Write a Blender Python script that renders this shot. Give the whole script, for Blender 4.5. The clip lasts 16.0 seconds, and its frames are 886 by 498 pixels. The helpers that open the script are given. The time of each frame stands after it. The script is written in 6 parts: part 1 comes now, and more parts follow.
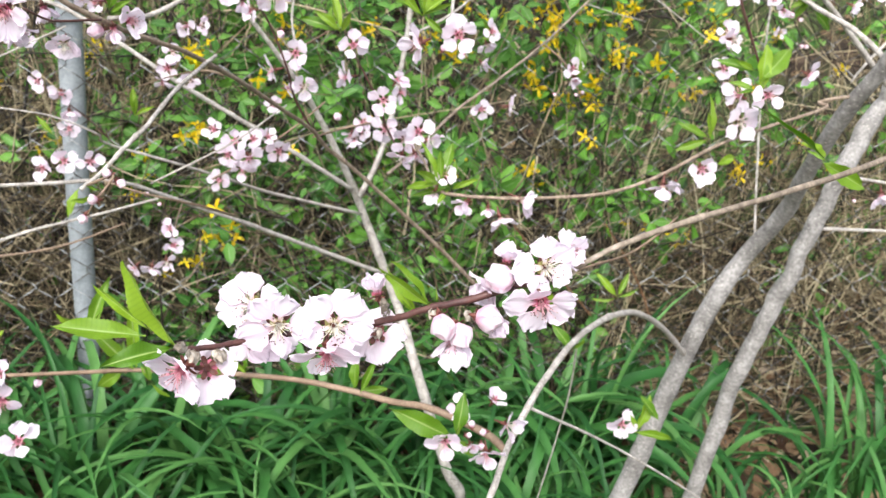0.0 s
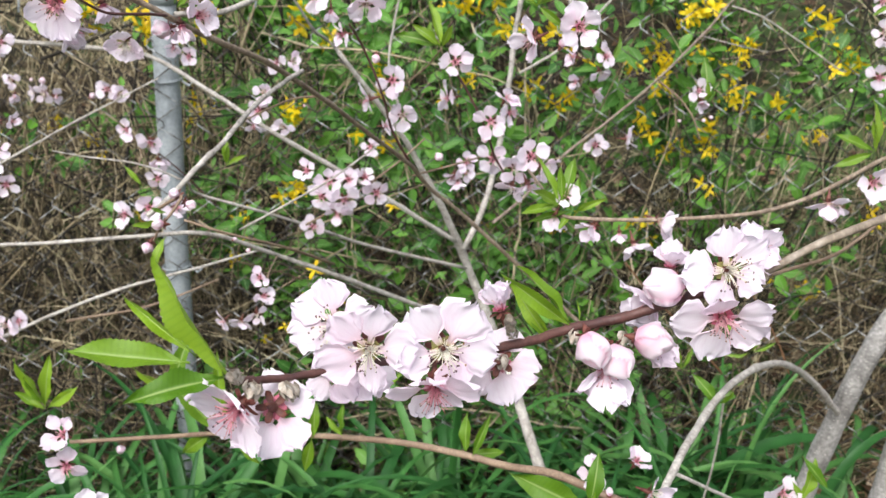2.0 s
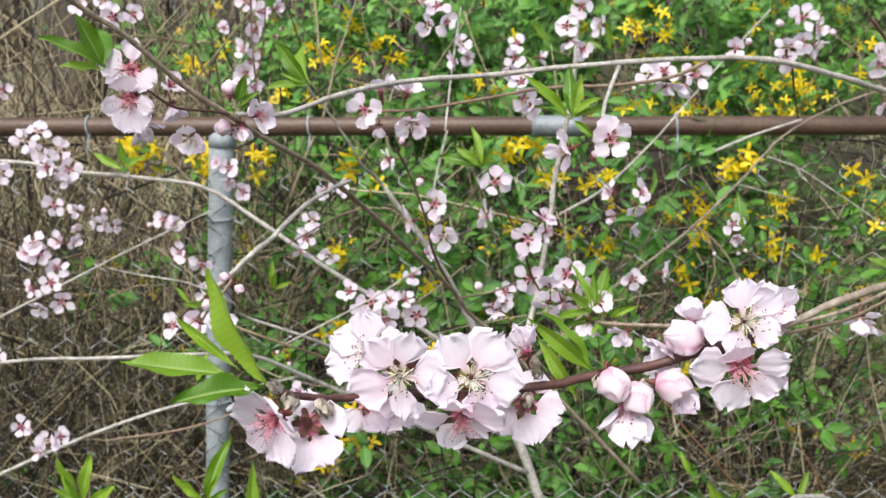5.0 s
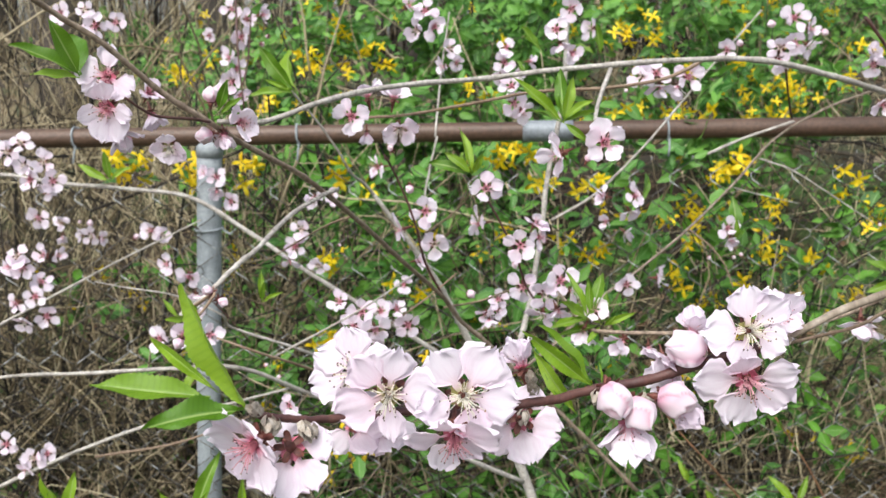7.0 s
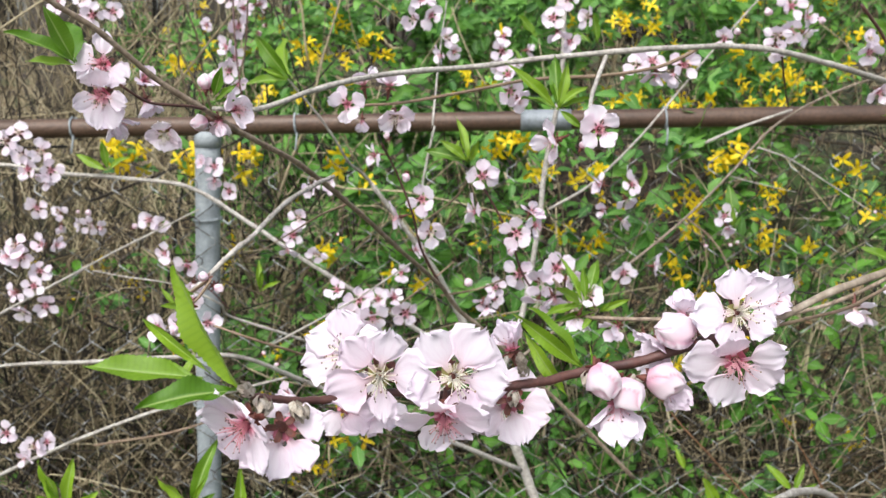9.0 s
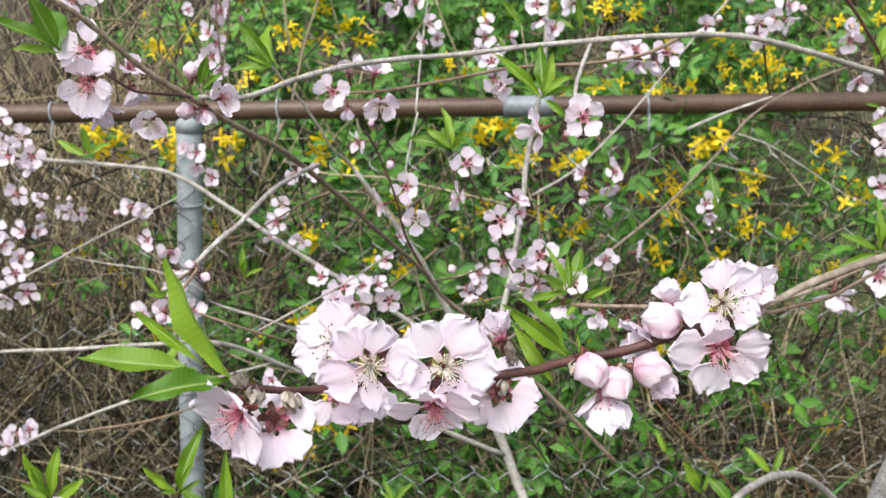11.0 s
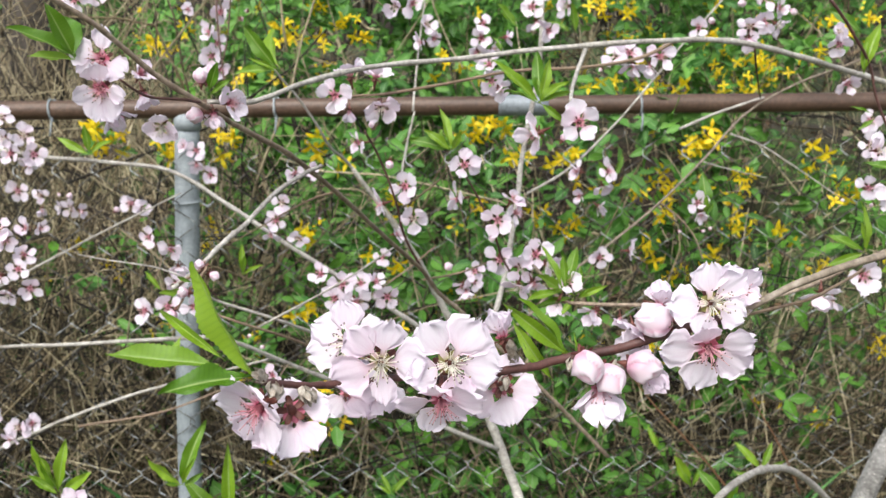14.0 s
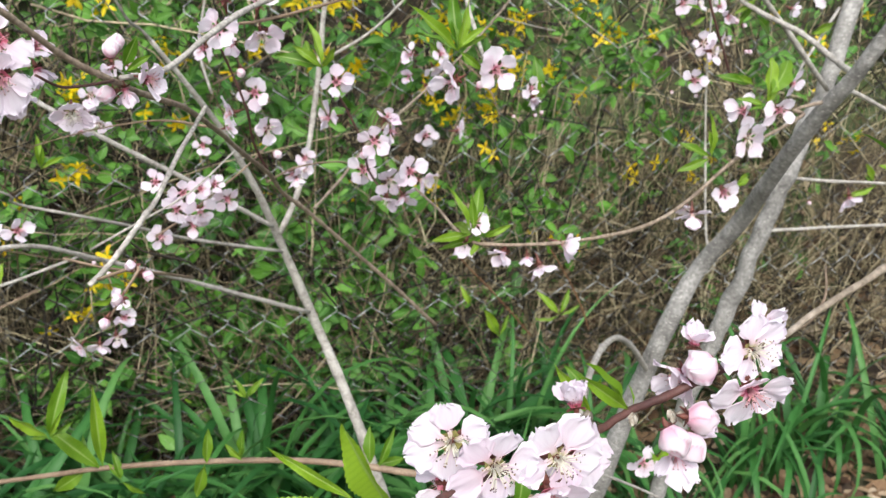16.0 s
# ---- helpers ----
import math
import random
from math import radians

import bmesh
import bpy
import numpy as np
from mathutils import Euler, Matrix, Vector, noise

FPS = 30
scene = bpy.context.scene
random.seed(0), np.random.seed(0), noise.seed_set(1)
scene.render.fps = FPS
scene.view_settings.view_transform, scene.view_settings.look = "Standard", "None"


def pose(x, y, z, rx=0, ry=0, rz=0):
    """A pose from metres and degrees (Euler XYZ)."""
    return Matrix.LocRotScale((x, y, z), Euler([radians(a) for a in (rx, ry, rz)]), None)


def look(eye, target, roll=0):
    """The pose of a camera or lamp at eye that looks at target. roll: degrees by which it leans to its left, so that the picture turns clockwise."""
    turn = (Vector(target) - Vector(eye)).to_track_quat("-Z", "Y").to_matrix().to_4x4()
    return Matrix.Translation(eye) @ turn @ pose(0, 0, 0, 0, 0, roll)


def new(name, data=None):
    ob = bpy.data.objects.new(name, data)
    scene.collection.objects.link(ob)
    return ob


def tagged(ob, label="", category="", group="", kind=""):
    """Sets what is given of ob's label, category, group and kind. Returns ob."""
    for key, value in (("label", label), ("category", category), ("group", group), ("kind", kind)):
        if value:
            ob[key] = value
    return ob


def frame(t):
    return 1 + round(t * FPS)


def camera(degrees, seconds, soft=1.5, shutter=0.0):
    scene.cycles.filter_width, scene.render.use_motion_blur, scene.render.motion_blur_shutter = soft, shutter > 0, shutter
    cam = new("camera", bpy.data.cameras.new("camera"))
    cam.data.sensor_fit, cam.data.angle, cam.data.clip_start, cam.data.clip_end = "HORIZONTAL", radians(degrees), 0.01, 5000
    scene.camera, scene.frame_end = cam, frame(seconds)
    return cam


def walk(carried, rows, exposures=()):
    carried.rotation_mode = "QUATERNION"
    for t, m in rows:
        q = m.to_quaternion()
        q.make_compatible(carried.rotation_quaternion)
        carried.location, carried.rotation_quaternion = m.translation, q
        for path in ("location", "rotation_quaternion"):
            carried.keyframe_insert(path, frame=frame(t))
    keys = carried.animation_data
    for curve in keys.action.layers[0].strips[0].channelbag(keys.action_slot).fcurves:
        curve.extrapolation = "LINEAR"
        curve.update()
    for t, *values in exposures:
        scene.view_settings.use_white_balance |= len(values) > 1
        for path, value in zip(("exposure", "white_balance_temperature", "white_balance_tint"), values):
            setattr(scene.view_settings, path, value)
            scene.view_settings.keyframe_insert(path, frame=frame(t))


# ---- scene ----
cam = camera(50.0, 16.0, soft=1.35)
cam.data.dof.use_dof, cam.data.dof.focus_distance, cam.data.dof.aperture_fstop = True, 0.37, 36.0

PATH = [
    (0, (0.075, 0.002, 1.482), (0.303, 1.782, 0.599), 3.3),
    (0.5, (0.063, 0.043, 1.448), (0.268, 1.846, 0.606), 2.9),
    (1, (0.05, 0.078, 1.418), (0.242, 1.92, 0.662), 2.2),
    (1.5, (0.059, 0.098, 1.404), (0.201, 1.948, 0.659), 1.0),
    (2, (0.073, 0.088, 1.413), (0.089, 1.942, 0.662), -0.9),
    (2.5, (0.088, 0.069, 1.404), (0.016, 1.957, 0.75), 0.4),
    (3, (0.094, 0.044, 1.391), (-0.026, 1.948, 0.791), -1.0),
    (3.5, (0.081, 0.044, 1.39), (-0.028, 1.972, 0.867), -1.3),
    (4, (0.078, 0.049, 1.384), (-0.019, 1.991, 0.915), -0.5),
    (6.5, (0.074, 0.063, 1.38), (0.028, 2.02, 0.969), -0.6),
    (7, (0.077, 0.071, 1.379), (0.023, 2.027, 0.969), -0.9),
    (7.5, (0.078, 0.07, 1.38), (0.023, 2.026, 0.968), -1.0),
    (8, (0.078, 0.069, 1.38), (0.022, 2.025, 0.964), -0.9),
    (8.5, (0.079, 0.07, 1.377), (0.024, 2.024, 0.955), -0.9),
    (9, (0.08, 0.068, 1.377), (0.026, 2.021, 0.948), -1.0),
    (11.5, (0.077, 0.064, 1.381), (0.072, 2.01, 0.918), -0.6),
    (12, (0.077, 0.058, 1.383), (0.078, 2.004, 0.921), -0.5),
    (12.5, (0.077, 0.051, 1.386), (0.081, 1.996, 0.92), -0.7),
    (13, (0.074, 0.047, 1.387), (0.085, 1.991, 0.916), -0.6),
    (13.5, (0.071, 0.047, 1.39), (0.077, 1.99, 0.913), -0.6),
    (14, (0.073, 0.047, 1.387), (0.073, 1.991, 0.917), -0.5),
    (14.5, (0.06, 0.064, 1.401), (0.096, 1.994, 0.88), -1.0),
    (15, (0.031, 0.105, 1.428), (0.246, 1.964, 0.721), -0.4),
    (15.5, (-0.006, 0.126, 1.459), (0.409, 1.912, 0.659), 1.5),
    (16, (-0.044, 0.11, 1.475), (0.502, 1.833, 0.619), 2.8),
]
walk(cam, [(t, look(eye, target, roll)) for t, eye, target, roll in PATH],
     exposures=((0, 1.05, 6500, 10), (1, 0.87, 6500, 10), (2, 0.72, 6500, 9), (4, 0.64, 6500, 8), (7, 0.66, 6500, 8), (9, 0.66, 6500, 8), (12.5, 0.64, 6500, 7), (14.5, 0.66, 6500, 7), (16, 0.68, 6500, 7)))

# ---- world and light: a bright overcast day ----
world = bpy.data.worlds.new("sky")
scene.world = world
world.use_nodes = True
wn = world.node_tree
sky = wn.nodes.new("ShaderNodeTexSky")
sky.sky_type = "NISHITA"
sky.sun_disc = False
sky.sun_elevation = radians(52)
sky.sun_rotation = radians(200)
sky.air_density, sky.dust_density, sky.ozone_density = 1.0, 4.0, 1.0
soft_sky = wn.nodes.new("ShaderNodeHueSaturation")
soft_sky.inputs["Saturation"].default_value = 0.45
wn.links.new(sky.outputs[0], soft_sky.inputs["Color"])
wn.links.new(soft_sky.outputs[0], wn.nodes["Background"].inputs[0])
wn.nodes["Background"].inputs[1].default_value = 0.15
sun_data = bpy.data.lights.new("sun", "SUN")
sun_data.energy, sun_data.angle, sun_data.color = 1.6, radians(25), (1.0, 0.985, 0.96)
sun = new("sun", sun_data)
sun.matrix_world = look((-1.0, -3.2, 5.2), (0, 0, 0))

rng = random.Random(7)


# ---- materials ----
def material(name, build, rough=0.6, metal=0.0, bump=None, translucent=0.0, spec=0.5):
    """A Principled surface whose colour comes from build(nodes, links); bump: (scale, strength, detail)."""
    m = bpy.data.materials.new(name)
    m.use_nodes = True
    n, l = m.node_tree.nodes, m.node_tree.links
    b = n["Principled BSDF"]
    b.inputs["Roughness"].default_value, b.inputs["Metallic"].default_value = rough, metal
    b.inputs["Specular IOR Level"].default_value = spec
    colour = build(n, l)
    l.new(colour, b.inputs["Base Color"])
    if bump:
        co = n.new("ShaderNodeTexCoord")
        tex = n.new("ShaderNodeTexNoise")
        tex.inputs["Scale"].default_value, tex.inputs["Detail"].default_value = bump[0], bump[2]
        l.new(co.outputs["Object"], tex.inputs["Vector"])
        bu = n.new("ShaderNodeBump")
        bu.inputs["Strength"].default_value, bu.inputs["Distance"].default_value = bump[1], min(0.002, 0.22 / bump[0])
        l.new(tex.outputs[0], bu.inputs["Height"])
        l.new(bu.outputs[0], b.inputs["Normal"])
    if translucent:
        t = n.new("ShaderNodeBsdfTranslucent")
        l.new(colour, t.inputs[0])
        mix = n.new("ShaderNodeMixShader")
        mix.inputs[0].default_value = translucent
        l.new(b.outputs[0], mix.inputs[1])
        l.new(t.outputs[0], mix.inputs[2])
        l.new(mix.outputs[0], n["Material Output"].inputs[0])
    return m


def ramp(n, stops):
    r = n.new("ShaderNodeValToRGB")
    e = r.color_ramp.elements
    while len(e) < len(stops):
        e.new(0.5)
    for el, (pos, col) in zip(e, stops):
        el.position, el.color = pos, (*col, 1)
    return r


def noise_tex(n, l, scale, detail=4.0, rough=0.6, space="Object", stretch=None):
    co = n.new("ShaderNodeTexCoord")
    tex = n.new("ShaderNodeTexNoise")
    tex.inputs["Scale"].default_value, tex.inputs["Detail"].default_value, tex.inputs["Roughness"].default_value = scale, detail, rough
    out = co.outputs[space]
    if stretch:
        mp = n.new("ShaderNodeMapping")
        mp.inputs["Scale"].default_value = stretch
        l.new(out, mp.inputs["Vector"])
        out = mp.outputs[0]
    l.new(out, tex.inputs["Vector"])
    return tex.outputs[0]


def mixed(n, l, kind, fac, a, b):
    m = n.new("ShaderNodeMixRGB")
    m.blend_type = kind
    for sock, v in zip(m.inputs, (fac, a, b)):
        if isinstance(v, (int, float)):
            sock.default_value = v
        elif isinstance(v, tuple):
            sock.default_value = (*v, 1)
        else:
            l.new(v, sock)
    return m.outputs[0]


def by_noise(stops, scale, detail=4.0, fine=None, stretch=None, space="Object"):
    """Colours along a ramp by noise, and a finer noise laid over it."""
    def build(n, l):
        r = ramp(n, stops)
        l.new(noise_tex(n, l, scale, detail, space=space, stretch=stretch), r.inputs[0])
        out = r.outputs[0]
        if fine:
            g = ramp(n, [(0.3, (1 - fine[1],) * 3), (0.7, (1.0,) * 3)])
            l.new(noise_tex(n, l, fine[0], 3.0, space=space), g.inputs[0])
            out = mixed(n, l, "MULTIPLY", 1.0, out, g.outputs[0])
        return out
    return build


def by_object(stops, island=False, fine=None, along=None):
    """Colours along a ramp by a random number per object or per loose piece; along: a second ramp along the piece, multiplied."""
    def build(n, l):
        r = ramp(n, stops)
        if island:
            l.new(n.new("ShaderNodeNewGeometry").outputs["Random Per Island"], r.inputs[0])
        else:
            l.new(n.new("ShaderNodeObjectInfo").outputs["Random"], r.inputs[0])
        out = r.outputs[0]
        if along:
            uv = n.new("ShaderNodeUVMap")
            sep = n.new("ShaderNodeSeparateXYZ")
            l.new(uv.outputs[0], sep.inputs[0])
            a = ramp(n, along)
            l.new(sep.outputs["X"], a.inputs[0])
            out = mixed(n, l, "MULTIPLY", 1.0, out, a.outputs[0])
        if fine:
            g = ramp(n, [(0.3, (1 - fine[1],) * 3), (0.7, (1.0,) * 3)])
            l.new(noise_tex(n, l, fine[0], 3.0), g.inputs[0])
            out = mixed(n, l, "MULTIPLY", 1.0, out, g.outputs[0])
        return out
    return build


def petal_colour(claw, throat):
    """Nearly white petals, tinted towards the claw, with faint lengthwise veins."""
    def build(n, l):
        uv = n.new("ShaderNodeUVMap")
        sep = n.new("ShaderNodeSeparateXYZ")
        l.new(uv.outputs[0], sep.inputs[0])
        base = ramp(n, [(0.0, claw), (0.10, throat), (0.22, (0.84, 0.69, 0.765)), (0.40, (0.86, 0.775, 0.86)), (1.0, (0.875, 0.82, 0.905))])
        l.new(sep.outputs["Y"], base.inputs[0])
        veins = n.new("ShaderNodeTexNoise")
        veins.inputs["Scale"].default_value, veins.inputs["Detail"].default_value = 1.0, 3.0
        mp = n.new("ShaderNodeMapping")
        mp.inputs["Scale"].default_value = (22, 2.5, 1)
        l.new(uv.outputs[0], mp.inputs["Vector"])
        l.new(mp.outputs[0], veins.inputs["Vector"])
        vr = ramp(n, [(0.35, (0.965, 0.935, 0.955)), (0.60, (1, 1, 1))])
        l.new(veins.outputs[0], vr.inputs[0])
        one = ramp(n, [(0.0, (1.0, 0.925, 0.96)), (0.5, (1.0, 0.99, 1.0)), (1.0, (1.0, 1.0, 1.0))])
        l.new(n.new("ShaderNodeObjectInfo").outputs["Random"], one.inputs[0])
        return mixed(n, l, "MULTIPLY", 1.0, mixed(n, l, "MULTIPLY", 1.0, base.outputs[0], vr.outputs[0]), one.outputs[0])
    return build


def bud_colour(n, l):
    """Pale petals, pinker at the inner fold of each and towards the base."""
    uv = n.new("ShaderNodeUVMap")
    sep = n.new("ShaderNodeSeparateXYZ")
    l.new(uv.outputs[0], sep.inputs[0])
    lap = ramp(n, [(0.0, (0.78, 0.48, 0.60)), (0.4, (0.82, 0.66, 0.745)), (1.0, (0.85, 0.76, 0.83))])
    l.new(sep.outputs["X"], lap.inputs[0])
    low = ramp(n, [(0.1, (0.92, 0.68, 0.76)), (0.45, (1, 1, 1))])
    l.new(sep.outputs["Y"], low.inputs[0])
    return mixed(n, l, "MULTIPLY", 1.0, lap.outputs[0], low.outputs[0])


def leaf_colour(dark, light, island=False):
    def build(n, l):
        r = ramp(n, [(0.0, dark), (1.0, light)])
        if island:
            l.new(n.new("ShaderNodeNewGeometry").outputs["Random Per Island"], r.inputs[0])
        else:
            l.new(n.new("ShaderNodeObjectInfo").outputs["Random"], r.inputs[0])
        uv = n.new("ShaderNodeUVMap")
        sep = n.new("ShaderNodeSeparateXYZ")
        l.new(uv.outputs[0], sep.inputs[0])
        rib = ramp(n, [(0.44, (0.0,) * 3), (0.49, (1.0,) * 3), (0.51, (1.0,) * 3), (0.56, (0.0,) * 3)])
        l.new(sep.outputs["X"], rib.inputs[0])
        wave = n.new("ShaderNodeTexWave")
        wave.inputs["Scale"].default_value, wave.inputs["Distortion"].default_value = 6.0, 1.5
        wave.bands_direction = "Y"
        l.new(uv.outputs[0], wave.inputs["Vector"])
        side = ramp(n, [(0.0, (0.91, 0.93, 0.90)), (0.5, (1, 1, 1))])
        l.new(wave.outputs["Fac"], side.inputs[0])
        body = mixed(n, l, "MULTIPLY", 1.0, r.outputs[0], side.outputs[0])
        pale = tuple(min(1.0, 0.75 * c + 0.09) for c in light)
        return mixed(n, l, "MIX", rib.outputs[0], body, pale)
    return build


def trunk_colour(n, l):
    """Grey bark with darker bands round it, pale cork spots and fine cracks."""
    r = ramp(n, [(0.28, (0.16, 0.15, 0.14)), (0.5, (0.345, 0.33, 0.315)), (0.72, (0.53, 0.51, 0.495))])
    l.new(noise_tex(n, l, 26, 6.0, 0.7), r.inputs[0])
    co = n.new("ShaderNodeTexCoord")
    mp = n.new("ShaderNodeMapping")
    mp.inputs["Scale"].default_value = (1, 1, 2.2)
    l.new(co.outputs["Object"], mp.inputs["Vector"])
    vor = n.new("ShaderNodeTexVoronoi")
    vor.inputs["Scale"].default_value = 120
    l.new(mp.outputs[0], vor.inputs["Vector"])
    spots = ramp(n, [(0.10, (0.8,) * 3), (0.24, (0, 0, 0))])
    l.new(vor.outputs["Distance"], spots.inputs[0])
    g = ramp(n, [(0.35, (0.55,) * 3), (0.65, (1.0,) * 3)])
    l.new(noise_tex(n, l, 210, 4.0), g.inputs[0])
    body = mixed(n, l, "MULTIPLY", 1.0, r.outputs[0], g.outputs[0])
    return mixed(n, l, "MIX", spots.outputs[0], body, (0.58, 0.55, 0.50))


PETAL = material("fresh blossom petal", petal_colour((0.58, 0.54, 0.30), (0.76, 0.62, 0.63)), 0.6, translucent=0.34, spec=0.15, bump=(210, 0.34, 4))
PETAL_RED = material("red-throated blossom petal", petal_colour((0.58, 0.11, 0.20), (0.79, 0.45, 0.56)), 0.6, translucent=0.34, spec=0.15, bump=(210, 0.34, 4))
BUD = material("pink bud", bud_colour, 0.5, translucent=0.25, bump=(260, 0.3, 3))
SCALE_GREY = material("downy bud scale", by_noise([(0.3, (0.32, 0.26, 0.21)), (0.7, (0.62, 0.57, 0.49))], 500, fine=(1200, 0.4)), 0.9)
CALYX = material("red calyx", by_noise([(0.3, (0.085, 0.022, 0.017)), (0.7, (0.20, 0.062, 0.042))], 400, fine=(900, 0.3)), 0.6)
FILAMENT_PINK = material("pink filament", by_object([(0.0, (0.84, 0.50, 0.54)), (1.0, (0.74, 0.26, 0.34))]), 0.5, translucent=0.2)
CUP_GREEN = material("olive cup", by_noise([(0.3, (0.20, 0.19, 0.05)), (0.7, (0.40, 0.37, 0.13))], 300, fine=(700, 0.3)), 0.45)
CUP_RED = material("crimson cup", by_noise([(0.3, (0.40, 0.055, 0.11)), (0.7, (0.66, 0.21, 0.29))], 300, fine=(700, 0.3)), 0.5)
CUP_PINK = material("rosy cup", by_noise([(0.3, (0.52, 0.20, 0.20)), (0.7, (0.72, 0.42, 0.42))], 300, fine=(700, 0.3)), 0.5)
FILAMENT = material("filament", by_object([(0.0, (0.92, 0.91, 0.82)), (1.0, (0.90, 0.86, 0.80))], along=[(0.0, (1, 1, 1)), (1.0, (1, 0.98, 0.92))]), 0.5, translucent=0.2)
ANTHER = material("anther", by_object([(0.0, (0.34, 0.20, 0.08)), (0.4, (0.13, 0.045, 0.05)), (1.0, (0.06, 0.022, 0.03))], island=True), 0.7)
PEACH_LEAF = material("peach leaf", leaf_colour((0.085, 0.205, 0.010), (0.25, 0.405, 0.026)), 0.36, translucent=0.32, bump=(120, 0.25, 3))
BUSH_LEAF = material("bush leaf", leaf_colour((0.018, 0.072, 0.008), (0.14, 0.36, 0.032), island=True), 0.55, translucent=0.25)
WEED_LEAF = material("weed leaf", leaf_colour((0.036, 0.145, 0.020), (0.16, 0.37, 0.050), island=True), 0.55, translucent=0.25)
YELLOW = material("forsythia petal", by_object([(0.0, (0.80, 0.54, 0.003)), (1.0, (0.92, 0.74, 0.014))], island=True), 0.5, translucent=0.3)
BLADE = material("daylily blade", by_object([(0.0, (0.020, 0.095, 0.022)), (0.6, (0.050, 0.18, 0.038)), (1.0, (0.120, 0.285, 0.075))], along=[(0.0, (0.90, 0.92, 0.90)), (0.5, (1, 1, 1)), (1.0, (0.90, 0.92, 0.90))], fine=(14, 0.25)), 0.5, translucent=0.22, spec=0.3, bump=(60, 0.15, 2))
TWIG_RED = material("young twig bark", by_noise([(0.3, (0.055, 0.020, 0.020)), (0.7, (0.145, 0.062, 0.050))], 90, fine=(700, 0.4)), 0.5, bump=(500, 0.5, 4))
TWIG_OLD = material("older twig bark", by_noise([(0.3, (0.16, 0.12, 0.09)), (0.55, (0.31, 0.25, 0.19)), (0.75, (0.46, 0.39, 0.32))], 70, fine=(500, 0.45), stretch=(2.5, 1, 1)), 0.65, bump=(380, 0.8, 5))
TWIG_FAWN = material("fawn branch bark", by_noise([(0.3, (0.19, 0.135, 0.095)), (0.55, (0.36, 0.275, 0.205)), (0.75, (0.50, 0.41, 0.32))], 70, fine=(420, 0.5), stretch=(2.5, 1, 1)), 0.7, bump=(380, 0.9, 5))
TWIG_SHOOT = material("red-brown shoot bark", by_noise([(0.3, (0.17, 0.075, 0.035)), (0.7, (0.34, 0.17, 0.085))], 60, fine=(600, 0.35)), 0.5, bump=(420, 0.4, 4))
TWIG_TAN = material("tan twig bark", by_noise([(0.3, (0.20, 0.13, 0.085)), (0.7, (0.36, 0.26, 0.18))], 60, fine=(600, 0.4)), 0.6, bump=(420, 0.5, 4))
BARK_GREY = material("grey twig bark", by_noise([(0.25, (0.25, 0.225, 0.20)), (0.5, (0.53, 0.49, 0.445)), (0.75, (0.74, 0.71, 0.66))], 75, 6.0, fine=(420, 0.55)), 0.75, bump=(300, 1.0, 5))
BARK_TRUNK = material("trunk bark", trunk_colour, 0.85, bump=(150, 1.0, 6))
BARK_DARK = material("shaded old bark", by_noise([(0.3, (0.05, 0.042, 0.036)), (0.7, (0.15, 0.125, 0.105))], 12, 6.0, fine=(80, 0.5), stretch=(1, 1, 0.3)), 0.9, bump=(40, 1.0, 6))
DRY_TWIG = material("dry twig", by_object([(0.0, (0.012, 0.009, 0.006)), (0.50, (0.036, 0.026, 0.016)), (0.70, (0.20, 0.150, 0.082)), (1.0, (0.60, 0.51, 0.34))], island=True, fine=(90, 0.4)), 0.85)
DRY_STRAW = material("dry stalk", by_object([(0.0, (0.06, 0.043, 0.022)), (0.4, (0.18, 0.137, 0.072)), (0.75, (0.42, 0.345, 0.205)), (1.0, (0.66, 0.58, 0.38))], island=True, fine=(90, 0.35)), 0.8)
DRY_LEAF = material("dry leaf", by_object([(0.0, (0.08, 0.038, 0.02)), (0.4, (0.21, 0.122, 0.062)), (0.75, (0.37, 0.25, 0.145)), (1.0, (0.52, 0.42, 0.31))], island=True, fine=(150, 0.35)), 0.8, translucent=0.1)
STRAW = material("dry grass", by_object([(0.0, (0.28, 0.22, 0.13)), (1.0, (0.52, 0.44, 0.29))], island=True), 0.8, translucent=0.15)
ZINC = material("galvanised steel", by_noise([(0.3, (0.26, 0.295, 0.32)), (0.7, (0.38, 0.415, 0.44))], 14, fine=(160, 0.3)), 0.75, 0.0, bump=(160, 0.2, 3))
ZINC_DULL = material("dull zinc sleeve", by_noise([(0.3, (0.20, 0.225, 0.25)), (0.7, (0.31, 0.34, 0.37))], 30, fine=(200, 0.3)), 0.6, 0.3, bump=(160, 0.3, 3))
# the pale patches are glints painted into the dark wire's colour
WIRE = material("weathered wire with painted glints", by_noise([(0.44, (0.06, 0.05, 0.042)), (0.53, (0.20, 0.19, 0.18)), (0.62, (0.70, 0.73, 0.76))], 16, fine=(200, 0.4)), 0.55, 0.4)
RUST = material("rusted pipe", by_noise([(0.25, (0.065, 0.036, 0.024)), (0.5, (0.11, 0.064, 0.043)), (0.8, (0.18, 0.115, 0.08))], 9, 6.0, fine=(160, 0.45), stretch=(0.5, 1, 1)), 0.48, 0.1, bump=(240, 0.6, 5))


